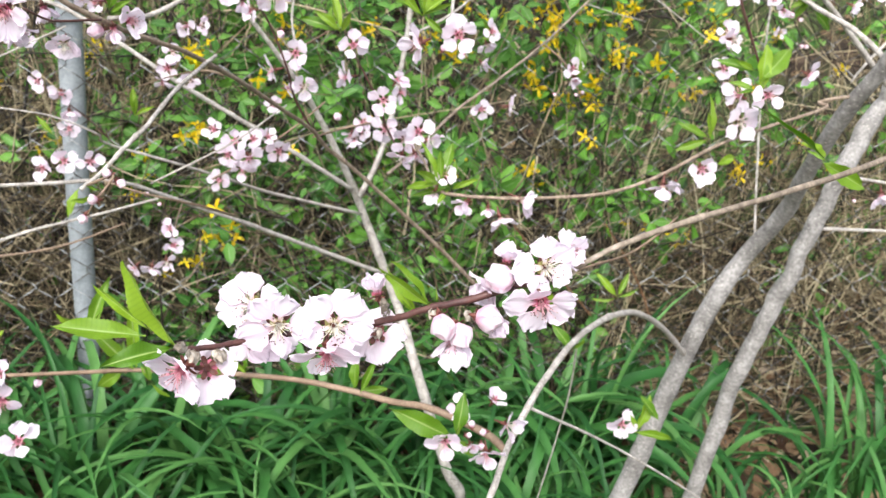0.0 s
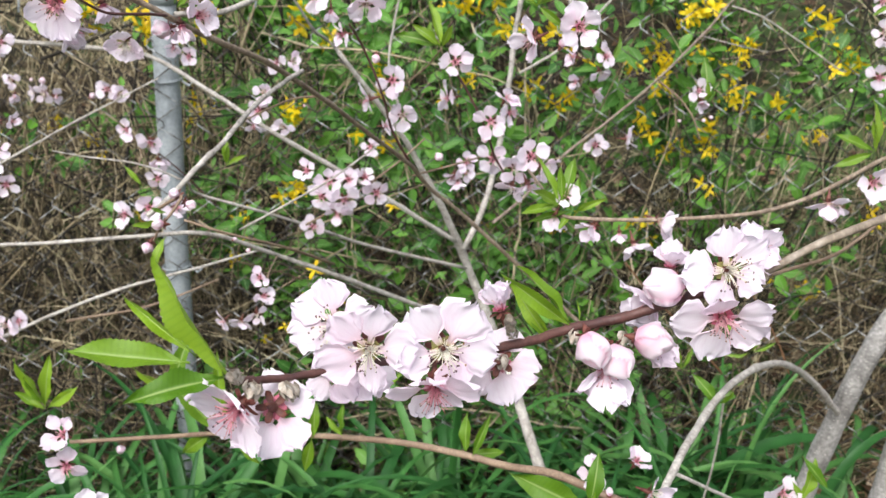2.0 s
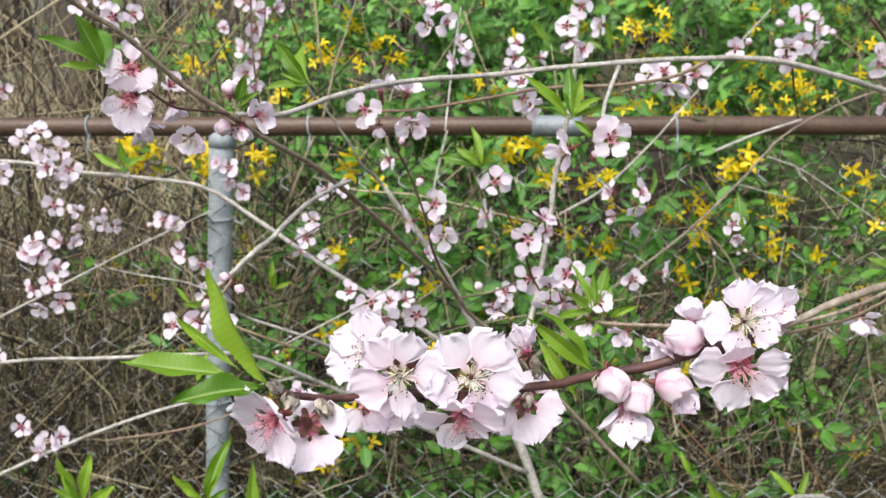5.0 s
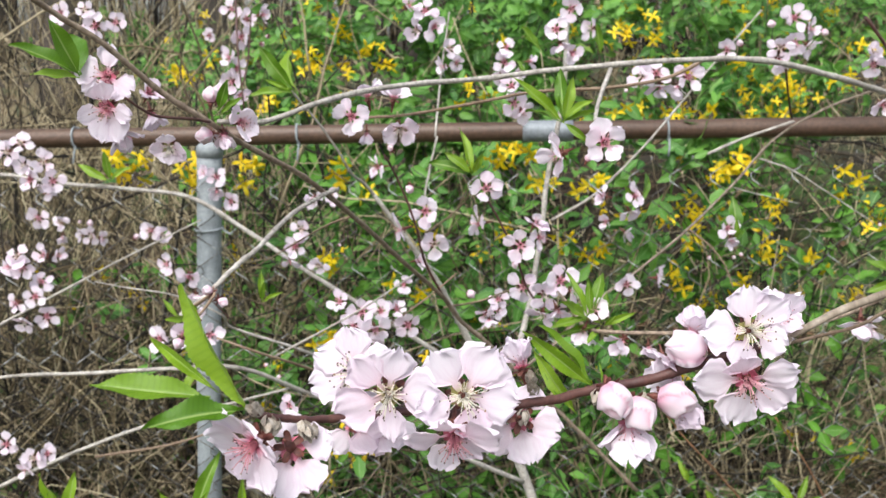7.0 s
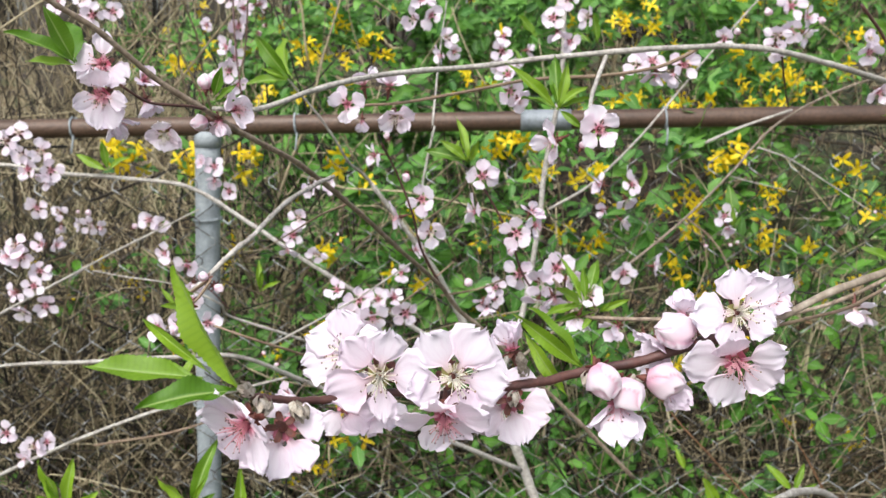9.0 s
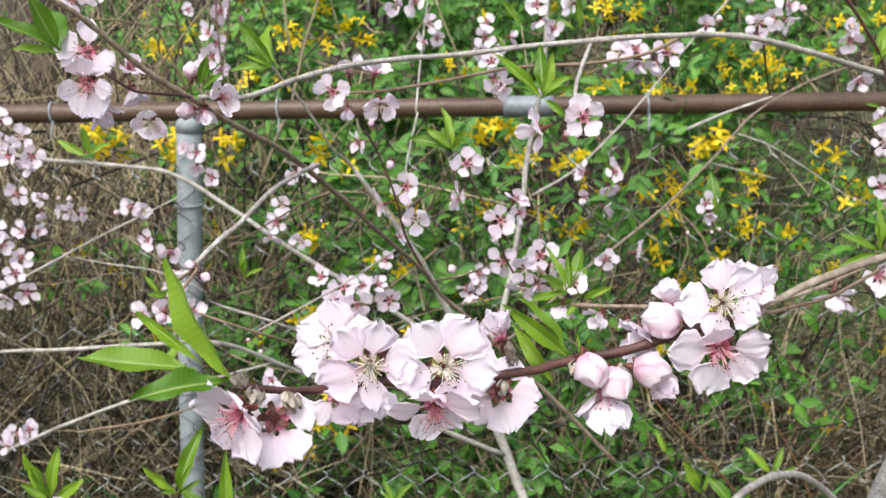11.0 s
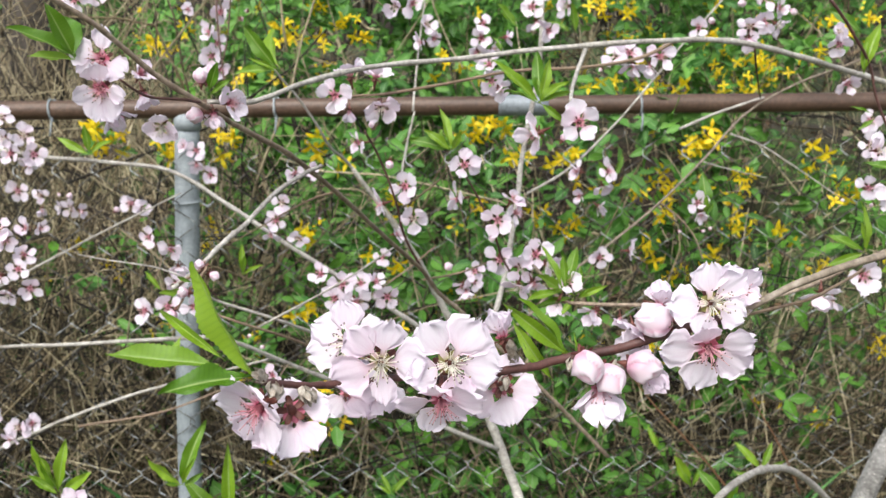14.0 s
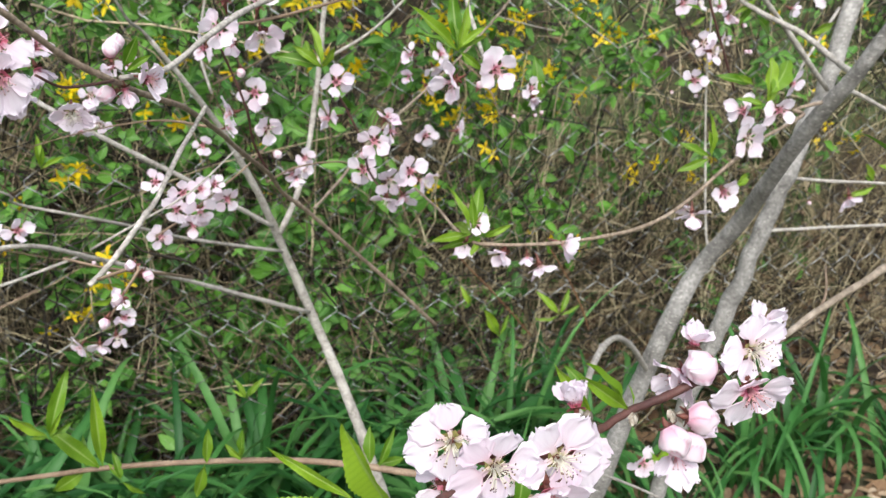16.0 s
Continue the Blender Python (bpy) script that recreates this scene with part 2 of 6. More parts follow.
def soil_colour(n, l):
    vor = n.new("ShaderNodeTexVoronoi")
    vor.inputs["Scale"].default_value = 26
    co = n.new("ShaderNodeTexCoord")
    l.new(co.outputs["Object"], vor.inputs["Vector"])
    r = ramp(n, [(0.0, (0.02, 0.013, 0.009)), (0.4, (0.042, 0.027, 0.017)), (0.75, (0.080, 0.052, 0.034)), (1.0, (0.15, 0.105, 0.072))])
    l.new(vor.outputs["Color"], r.inputs[0])
    g = ramp(n, [(0.3, (0.45,) * 3), (0.7, (1.0,) * 3)])
    l.new(noise_tex(n, l, 60, 5.0), g.inputs[0])
    litter = mixed(n, l, "MULTIPLY", 1.0, r.outputs[0], g.outputs[0])
    green = ramp(n, [(0.47, (0, 0, 0)), (0.62, (1, 1, 1))])
    l.new(noise_tex(n, l, 1.1, 5.0), green.inputs[0])
    moss = ramp(n, [(0.3, (0.03, 0.07, 0.015)), (0.7, (0.10, 0.17, 0.04))])
    l.new(noise_tex(n, l, 40, 4.0), moss.inputs[0])
    half = mixed(n, l, "MULTIPLY", 1.0, green.outputs[0], (0.7, 0.7, 0.7))
    return mixed(n, l, "MIX", half, litter, moss.outputs[0])


SOIL = material("leaf litter ground", soil_colour, 0.95, bump=(45, 1.0, 6))


# ---- mesh helpers ----
def mesh_of(name, verts, faces, mats, slots=None, uvs=None, smooth=True):
    me = bpy.data.meshes.new(name)
    me.from_pydata([tuple(v) for v in verts], [], faces)
    for m in mats:
        me.materials.append(m)
    if slots is not None:
        me.polygons.foreach_set("material_index", slots)
    if smooth:
        me.polygons.foreach_set("use_smooth", [True] * len(me.polygons))
    if uvs is not None:
        layer = me.uv_layers.new(name="UVMap")
        loops = np.empty(len(me.loops), dtype=np.int32)
        me.loops.foreach_get("vertex_index", loops)
        layer.data.foreach_set("uv", np.asarray(uvs, dtype=np.float32)[loops].ravel())
    me.update()
    return me


def part(name, me, parent, m=None, label=""):
    ob = new(name, me)
    ob.parent = parent
    if m is not None:
        ob.matrix_basis = m
    if label:
        tagged(ob, label)
    return ob


def spline(points, steps):
    """Catmull-Rom through the points."""
    p = np.array(points, float)
    p = np.vstack([2 * p[0] - p[1], p, 2 * p[-1] - p[-2]])
    out = []
    for i in range(1, len(p) - 2):
        for s in range(steps):
            t = s / steps
            out.append(0.5 * (2 * p[i] + (p[i + 1] - p[i - 1]) * t + (2 * p[i - 1] - 5 * p[i] + 4 * p[i + 1] - p[i + 2]) * t * t
                              + (3 * p[i] - p[i - 1] - 3 * p[i + 1] + p[i + 2]) * t ** 3))
    out.append(p[-2])
    return np.array(out)


def tube_data(line, radii, sides=8):
    """Vertices, faces of a round tube along a line, closed at both ends."""
    line = np.asarray(line, float)
    d = np.gradient(line, axis=0)
    d /= np.linalg.norm(d, axis=1)[:, None] + 1e-12
    ref = np.array([0.31, 0.17, 0.93]) if abs(d[0] @ np.array([0.31, 0.17, 0.93])) < 0.9 else np.array([1.0, 0, 0])
    a = np.cross(d, ref)
    a /= np.linalg.norm(a, axis=1)[:, None] + 1e-12
    b = np.cross(d, a)
    ang = np.linspace(0, 2 * np.pi, sides, endpoint=False)
    ring = a[:, None] * np.cos(ang)[None, :, None] + b[:, None] * np.sin(ang)[None, :, None]
    v = (line[:, None] + ring * np.asarray(radii)[:, None, None]).reshape(-1, 3)
    f = []
    n = len(line)
    for i in range(n - 1):
        for j in range(sides):
            k = (j + 1) % sides
            f.append((i * sides + j, i * sides + k, (i + 1) * sides + k, (i + 1) * sides + j))
    f.append(tuple(range(sides))[::-1])
    f.append(tuple((n - 1) * sides + j for j in range(sides)))
    return v, f


class Heap:
    """Collects many small pieces into one mesh."""
    def __init__(self):
        self.v, self.f, self.uv, self.n = [], [], [], 0

    def add(self, v, f, uv=None):
        self.v.append(np.asarray(v, float))
        self.f.extend(tuple(i + self.n for i in face) for face in f)
        self.uv.append(np.zeros((len(v), 2)) if uv is None else np.asarray(uv, float))
        self.n += len(v)

    def mesh(self, name, mat, smooth=True):
        return mesh_of(name, np.vstack(self.v), self.f, [mat], None, np.vstack(self.uv), smooth)


def frame_of(x, z_hint):
    """A turn whose X axis is x and whose Z axis lies near z_hint."""
    x = Vector(x).normalized()
    y = Vector(z_hint).cross(x)
    if y.length < 1e-5:
        y = Vector((0.3, 0.9, 0.1)).cross(x)
    y.normalize()
    z = x.cross(y)
    return Matrix((x, y, z)).transposed().to_4x4()


def petal_mesh(seed, nu, nv, mat, length=0.0158, width=0.0073):
    """One broad, nearly flat petal with a narrow claw and a frilled, notched rim, lying along +X."""
    r = random.Random(seed)
    ph, ph2, ph3 = (r.uniform(0, 6) for _ in range(3))
    notch, cup, fold = r.uniform(0.0, 0.16), r.uniform(-0.05, 0.10), r.uniform(-0.06, 0.10)
    wide, lean, off = width * r.uniform(0.88, 1.10), r.uniform(-0.10, 0.10), r.uniform(-0.35, 0.35)
    v, uv, f = [], [], []
    for i in range(nv + 1):
        t = i / nv
        belly = math.sqrt(max(0.0, 1 - ((t - 0.63) / 0.40) ** 2)) if t > 0.23 else 0.0
        claw = 0.14 + 0.12 * t
        rim = 0.30 if t > 0.62 else 0.0
        w = wide * max(belly, claw, rim)
        for j in range(nu + 1):
            s = 2 * j / nu - 1
            edge = max(abs(s) ** 3, t ** 5)
            x = length * (t * (1 - notch * max(0.0, 1 - 2.2 * abs(s - off)) * t ** 5) - 0.12 * s * s * t ** 4)
            x += length * (0.030 * math.sin(6 * s + ph) + 0.030 * math.sin(13 * s + ph2) + 0.026 * math.sin(24 * s + ph3) - 0.020 * abs(math.sin(17 * s + ph))) * t ** 5
            y = w * s * (1 + 0.05 * math.sin(10 * t + ph2 + s) + 0.060 * math.sin(23 * t + ph3)) + lean * length * t * t
            z = length * (cup * t * t + fold * s * s * t + 0.046 * edge * math.sin(6 * s + 5 * t + ph) + 0.034 * edge * math.sin(13 * s + 4 * t + ph2)
                          + 0.026 * math.sin(5 * t + 3 * s + ph2) * t + 0.011 * math.sin(9 * s * (1 - 0.4 * t) + 2 * t + ph3) * t + 0.008 * math.sin(8 * t + 5 * s + ph) * t)
            v.append((x, y, z))
            uv.append((j / nu, t))
    for i in range(nv):
        for j in range(nu):
            a = i * (nu + 1) + j
            f.append((a, a + 1, a + nu + 2, a + nu + 1))
    return mesh_of("petal", v, f, [mat], None, uv)


def cup_mesh(mat, rad):
    """The open floor of the blossom, seen between the claws."""
    v, f, n = [(0, 0, -0.0008)], [], 15
    for k, (q, z) in enumerate(((0.55, -0.0003), (1.0, 0.0007))):
        for i in range(n):
            a = 2 * math.pi * i / n
            e = rad * q * (1 + (0.16 if k else 0.0) * math.cos(5 * a))
            v.append((e * math.cos(a), e * math.sin(a), z))
    for i in range(n):
        j = (i + 1) % n
        f.append((0, 1 + i, 1 + j))
        f.append((1 + i, 1 + n + i, 1 + n + j, 1 + j))
    return mesh_of("cup", v, f, [mat])


def calyx_mesh(stalk, sides=10):
    """The reddish cup, its five sepals and a short stalk, below the petals."""
    h = Heap()
    line = [(0, 0, -0.0040 - 0.0072 * stalk), (0.0002, 0, -0.0040 - 0.0050 * stalk), (0, 0, -0.0040 - 0.0026 * stalk), (0, 0, -0.0035), (0, 0, -0.0008), (0, 0, 0.0006)]
    h.add(*tube_data(line, [0.0006, 0.0008, 0.0011, 0.0017, 0.0019, 0.0010], sides))
    for k in range(5):
        a = k * 2 * math.pi / 5 + 0.6
        ca, sa = math.cos(a), math.sin(a)
        v = []
        for t, w, z in ((0, 0.0009, -0.0014), (0.45, 0.0013, -0.0012), (0.85, 0.0011, -0.0016), (1.0, 0.0004, -0.0021)):
            rad = 0.0014 + t * 0.0044
            for s in (-1, 0, 1):
                v.append((ca * rad - sa * s * w, sa * rad + ca * s * w, z - 0.0006 * abs(s)))
        h.add(v, [(3 * i + j, 3 * i + j + 1, 3 * i + j + 4, 3 * i + j + 3) for i in range(3) for j in range(2)])
    return h.mesh("blossom", CALYX)


def stamen_mesh(seed, count, thread, splay, grain=1.0):
    """A spray of fine filaments with anthers, and the pistil."""
    r = random.Random(seed)
    v, f, slot, uv, base = [], [], [], [], 0
    for k in range(count):
        a, out, ln = r.uniform(0, 6.28), r.uniform(0.2, splay), r.uniform(0.0066, 0.0104)
        tip = Vector((math.cos(a) * out, math.sin(a) * out, 1.0)).normalized() * ln
        mid = Vector((tip.x * 0.38, tip.y * 0.38, tip.z * 0.56))
        tv, tf = tube_data([(math.cos(a) * 0.0009, math.sin(a) * 0.0009, 0), mid, tip], [0.00016, 0.00014, 0.00011], 4)
        v.extend(tv)
        f.extend(tuple(i + base for i in q) for q in tf)
        slot.extend([0] * len(tf))
        uv.extend([(i // 4 / 2, 0.5) for i in range(len(tv))])
        base += len(tv)
        c, s = tip, grain * r.uniform(0.00026, 0.00040)
        av = [c + Vector(d) * s for d in ((1.3, 0, 0), (-1.3, 0, 0), (0, 1, 0), (0, -1, 0), (0, 0, 1), (0, 0, -1))]
        af = [(0, 2, 4), (2, 1, 4), (1, 3, 4), (3, 0, 4), (2, 0, 5), (1, 2, 5), (3, 1, 5), (0, 3, 5)]
        v.extend(tuple(p) for p in av)
        f.extend(tuple(i + base for i in q) for q in af)
        slot.extend([1] * 8)
        uv.extend([(0.5, 0.5)] * 6)
        base += 6
    return mesh_of("stamen_tuft", v, f, [thread, ANTHER], slot, uv)


def bud_mesh(seed):
    """A plump bud of petals wrapped one over another, each with a free edge."""
    r = random.Random(seed)
    v, f, uv, rings, seg = [], [], [], 12, 48
    wraps, twist = r.choice((3, 4)), r.uniform(0.5, 1.1)
    for i in range(rings + 1):
        t = i / rings
        rad = 0.0049 * math.sin(math.pi * (0.13 + 0.86 * t ** 1.15)) ** 0.78
        for j in range(seg):
            a = 2 * math.pi * j / seg
            lap = (wraps * a / (2 * math.pi) + twist * t + 0.15 * math.sin(2.5 * t * math.pi + seed)) % 1.0
            k = 0.84 + 0.26 * lap ** 2 + 0.05 * math.sin(4 * a + 6 * t)
            uv.append((lap, t))
            v.append((rad * k * math.cos(a), rad * k * math.sin(a), -0.001 + 0.0090 * t + 0.0012 * lap * t * t))
    for i in range(rings):
        for j in range(seg):
            k = (j + 1) % seg
            f.append((i * seg + j, i * seg + k, (i + 1) * seg + k, (i + 1) * seg + j))
    f.append(tuple(rings * seg + j for j in range(seg)))
    return mesh_of("bud_petals", v, f, [BUD], None, uv)


def leaf_data(nv=7, nu=2, width=0.15, fold=0.35, bend=0.25, curl=0.0, serrate=0.0, wave=0.0, phase=0.0, veins=0.0):
    """A lance-shaped leaf of length 1 along +X, folded along its rib and bent down."""
    v, uv, f = [], [], []
    for i in range(nv + 1):
        t = i / nv
        u = max(0.0, (t - 0.07) / 0.93)
        w = width * (math.sin(math.pi * u ** 0.95) ** 0.95 if 0 < u < 1 else 0.0) + 0.011 * (1 - t)
        if serrate and 0 < i < nv:
            w *= 1 + serrate * (0.9, 0.2, -0.9)[i % 3]
        for j in range(-nu, nu + 1):
            s = j / nu
            x, y = t, w * s * math.cos(fold)
            z = abs(w * s) * math.sin(fold) - bend * t * t + curl * s * t * width + wave * width * math.sin(14 * t + phase) * abs(s) ** 2
            z += veins * width * math.sin(2 * math.pi * 10 * (t - 0.22 * w / width * abs(s))) * abs(s) * (1.25 - abs(s))
            v.append((x * (1 - 0.35 * bend * bend * t), y, z))
            uv.append((0.5 + 0.5 * s, t))
    c = 2 * nu + 1
    for i in range(nv):
        for j in range(2 * nu):
            a = i * c + j
            f.append((a, a + 1, a + c + 1, a + c))
    return v, f, uv


def leaf_mesh(name, mat, **kw):
    v, f, uv = leaf_data(**kw)
    return mesh_of(name, v, f, [mat], None, uv)


# ---- ground: one sheet, level before the fence, a low bank behind it ----
def ground_z(x, y):
    t = min(1.0, max(0.0, (y - 1.95) / 1.75))
    bank = 0.86 * t * t * (3 - 2 * t)
    far = 0.30 * min(1.0, max(0.0, (y - 3.6) / 6.0)) + 0.002 * max(0.0, min(y, 60) - 9.6)
    near = 0.05 + 0.02 * math.sin(1.7 * x + 0.6) * math.cos(1.3 * y)
    rough = 0.05 * noise.noise((x * 0.9, y * 0.9, 0.3)) + 0.02 * noise.noise((x * 3.1, y * 3.1, 1.7))
    return near + bank + far + rough * (1.0 if abs(x) < 30 else 0.4)


def steps(stops):
    out = []
    for a, b, n in stops:
        out.extend(a + (b - a) * i / n for i in range(n))
    return out + [stops[-1][1]]


gx = steps([(-300, -40, 6), (-40, -8, 10), (-8, -2.5, 16), (-2.5, 3.5, 90), (3.5, 9, 16), (9, 40, 10), (40, 300, 6)])
gy = steps([(-300, -20, 6), (-20, -2, 10), (-2, 0.6, 14), (0.6, 4.6, 66), (4.6, 12, 24), (12, 60, 16), (60, 400, 6)])
verts = [(x, y, ground_z(x, y)) for y in gy for x in gx]
nx = len(gx)
faces = [(j * nx + i, j * nx + i + 1, (j + 1) * nx + i + 1, (j + 1) * nx + i) for j in range(len(gy) - 1) for i in range(nx - 1)]
ground = new("ground", mesh_of("ground", verts, faces, [SOIL]))
tagged(ground, "leaf-strewn earth rising in a low bank behind the fence", "ground", kind="structure")

# ---- the chain-link fence ----
FENCE_Y, RAIL_Z = 1.781, 1.234
fence = new("chain_link_fence")
fence.location = (-0.445, FENCE_Y, ground_z(-0.445, FENCE_Y))
tagged(fence, "grey chain-link fence with a rusted brown top rail", "fence")
base = Matrix.Translation(fence.location).inverted()


def pipe(name, line, radius, mat, sides=20, label=""):
    v, f = tube_data(line, [radius] * len(line), sides)
    return part(name, mesh_of(name, v, f, [mat]), fence, base, label)


def rail_z(x):
    return RAIL_Z + 0.002 * math.sin(0.8 * x)


pipe("top_rail", [(x, FENCE_Y, rail_z(x)) for x in np.linspace(-2.6, 3.8, 33)], 0.0172, RUST, 20, "rusted brown steel pipe")
pipe("post", [(-0.455, FENCE_Y + 0.004, -0.05), (-0.452, FENCE_Y + 0.004, 0.2), (-0.425, FENCE_Y + 0.004, 0.72), (-0.394, FENCE_Y + 0.004, 1.17), (-0.392, FENCE_Y + 0.004, 1.205)], 0.0225, ZINC, 24, "grey galvanised line post")
pipe("post", [(2.65, FENCE_Y + 0.004, -0.05), (2.65, FENCE_Y + 0.004, 1.2)], 0.0225, ZINC, 24, "grey galvanised line post")
pipe("rail_sleeve", [(x, FENCE_Y, rail_z(x)) for x in (0.175, 0.19, 0.25, 0.265)], 0.0192, ZINC_DULL, 20, "galvanised coupling sleeve")
cap_line = [(-0.392, FENCE_Y + 0.004, 1.196), (-0.391, FENCE_Y + 0.004, 1.214), (-0.391, FENCE_Y + 0.003, 1.226)]
v, f = tube_data(cap_line, [0.0245, 0.0245, 0.019], 20)
part("post_cap", mesh_of("post_cap", v, f, [ZINC]), fence, base)


def loop_line(cx, cy, cz, ra, rb, axis, turns=1.1, n=16):
    out = []
    for i in range(n + 1):
        a = 2 * math.pi * turns * i / n + 0.7
        if axis == "z":
            out.append((cx + ra * math.cos(a), cy + rb * math.sin(a), cz + 0.004 * i / n))
        else:
            out.append((cx + 0.006 * i / n, cy + ra * math.cos(a), cz + rb * math.sin(a)))
    return out


for x in (-0.635, -0.23, 0.43, 0.98, 1.6):
    line = loop_line(x, FENCE_Y, rail_z(x), 0.0195, 0.0195, "x")
    line += [(x + 0.004, FENCE_Y - 0.02, RAIL_Z - 0.03), (x + 0.002, FENCE_Y - 0.022, RAIL_Z - 0.045)]
    v, f = tube_data(line, [0.002] * len(line), 6)
    part("tie_wire", mesh_of("tie_wire", v, f, [ZINC]), fence, base, "bright aluminium tie wire")
for z, x in ((0.70, -0.427), (0.305, -0.448), (1.06, -0.402)):
    line = loop_line(x, FENCE_Y + 0.004, z, 0.026, 0.026, "z") + [(x + 0.045, FENCE_Y - 0.018, z - 0.004), (x + 0.055, FENCE_Y - 0.018, z + 0.006)]
    v, f = tube_data(line, [0.0019] * len(line), 6)
    part("tie_wire", mesh_of("tie_wire", v, f, [ZINC]), fence, base, "bright aluminium tie wire")

# each strand zigzags from the ground to the rail and hooks round its neighbours
STRAND, RISE = 0.0178, 0.0355
count = 32
strands = []
for flip in (1, -1):
    line = []
    for i in range(count):
        s = flip * (1 if i % 2 else -1)
        z = 0.075 + i * RISE
        line.append((s * (STRAND + 0.0012), s * 0.0022, z - 0.0045))
        line.append((s * (STRAND + 0.0012), -s * 0.0022, z + 0.0045))
    v, f = tube_data(line, [0.0010] * len(line), 5)
    strands.append(mesh_of("wire_strand", v, f, [WIRE]))
k = 0
x = -1.75
while x < 3.0:
    part("wire_strand", strands[k % 2], fence, base @ pose(x, FENCE_Y - 0.024, 0.02 * math.sin(1.1 * x), 0, 0.25 * math.sin(3.1 * k), 0))
    x += 2 * STRAND
    k += 1

# ---- the peach tree ----
tree = new("peach_tree")
tree.location = (0.42, 1.12, ground_z(0.42, 1.12))
tagged(tree, "young peach tree in pink blossom with fresh green leaves", "tree")
tree_base = Matrix.Translation(tree.location).inverted()


def limb(name, points, r0, r1, mat, sides=10, steps_=7, nodes=0.10, label=""):
    """A tapered limb through the points, with slight bends and swollen nodes."""
    bent = 0.35 if r0 < 0.012 else 0.10
    if mat is BARK_GREY and name == "branch":
        r0, r1, nodes = 0.80 * r0, 0.80 * r1, 1.8 * nodes
    line = spline(points, steps_)
    n = len(line)
    seed = rng.random() * 50
    for i in range(n):
        s = np.array([noise.noise((i * 2.45 / steps_, seed, q)) for q in (0.0, 5.0, 9.0)])
        line[i] += s * min(r0, r1) * bent
    t = np.linspace(0, 1, n)
    radii = r0 + (r1 - r0) * t
    radii = radii * (1 + nodes * bent / 0.35 * np.array([max(0.0, noise.noise((i * 6.3 / steps_ if r0 < 0.011 else i * 1.2 / steps_, seed, 3.0))) * 1.5 for i in range(n)]))
    if max(r0, r1) > 0.0016:
        length = np.concatenate([[0], np.cumsum(np.linalg.norm(np.diff(line, axis=0), axis=1))])
        at = 0.03
        while at < length[-1]:
            wide, high = rng.uniform(1.2, 2.2) * r0, rng.uniform(0.06, 0.20) * (1 if r0 < 0.01 else 0.55)
            radii = radii * (1 + high * np.exp(-((length - at) / wide) ** 2))
            at += rng.uniform(0.025, 0.09) * (1 if r0 < 0.01 else 2.2)
    v, f = tube_data(line, radii, sides)
    if r0 > 0.01:
        centre = np.repeat(line, sides, axis=0)
        push = np.array([1 + 0.07 * noise.noise((p[0] * 28, p[1] * 28, p[2] * 22)) + 0.035 * noise.noise((p[0] * 120, p[1] * 120, p[2] * 120)) for p in v])
        v = centre + (v - centre) * push[:, None]
    me = mesh_of(name, v, f, [mat])
    return part(name, me, tree, tree_base, label), line


limb("trunk", [(0.40, 1.13, 0.0), (0.4630, 1.1200, 0.2960), (0.5180, 1.1000, 0.5470), (0.5460, 1.0800, 0.7250), (0.5720, 1.0600, 0.8660), (0.6090, 1.0700, 0.9360), (0.6300, 1.0300, 1.0210), (0.6170, 0.9800, 1.0870), (0.6040, 0.9100, 1.1830), (0.6090, 0.8600, 1.2600), (0.6220, 0.8200, 1.3480)], 0.0155, 0.0068, BARK_TRUNK, 22, 22, label="grey-brown leaning stem")
limb("trunk", [(0.52, 1.12, 0.0), (0.6050, 1.1100, 0.3350), (0.6270, 1.1000, 0.5320), (0.6440, 1.0900, 0.7160), (0.6640, 1.0850, 0.8180), (0.6870, 1.0850, 0.8980), (0.7050, 1.0830, 0.9820), (0.7260, 1.0850, 1.0550), (0.7600, 1.1100, 1.1100), (0.7840, 1.1200, 1.1560), (0.8070, 1.1300, 1.2700)], 0.0118, 0.0112, BARK_TRUNK, 22, 22, label="grey slanting stem")
# grey stem at the middle, with its side branches
limb("trunk", [(0.31, 1.42, 0.0), (0.3130, 1.3800, 0.2650), (0.2800, 1.3700, 0.3540), (0.2230, 1.3800, 0.5460), (0.1860, 1.4600, 0.6480), (0.1440, 1.4700, 0.7650), (0.1150, 1.4600, 0.8490), (0.0870, 1.4300, 0.9300), (0.0510, 1.4000, 1.0150), (0.0250, 1.3700, 1.0720), (-0.0480, 1.3200, 1.1920)], 0.0108, 0.0029, BARK_GREY, 14, 12, label="pale grey slender stem")
limb("branch", [(0.0250, 1.3700, 1.0720), (-0.0480, 1.3200, 1.1920), (-0.0700, 1.2700, 1.2260), (-0.0830, 1.2450, 1.2570), (-0.1010, 1.2200, 1.2930), (-0.1240, 1.1900, 1.3300), (-0.1330, 1.1700, 1.3540)], 0.0028, 0.0012, BARK_GREY, 10)
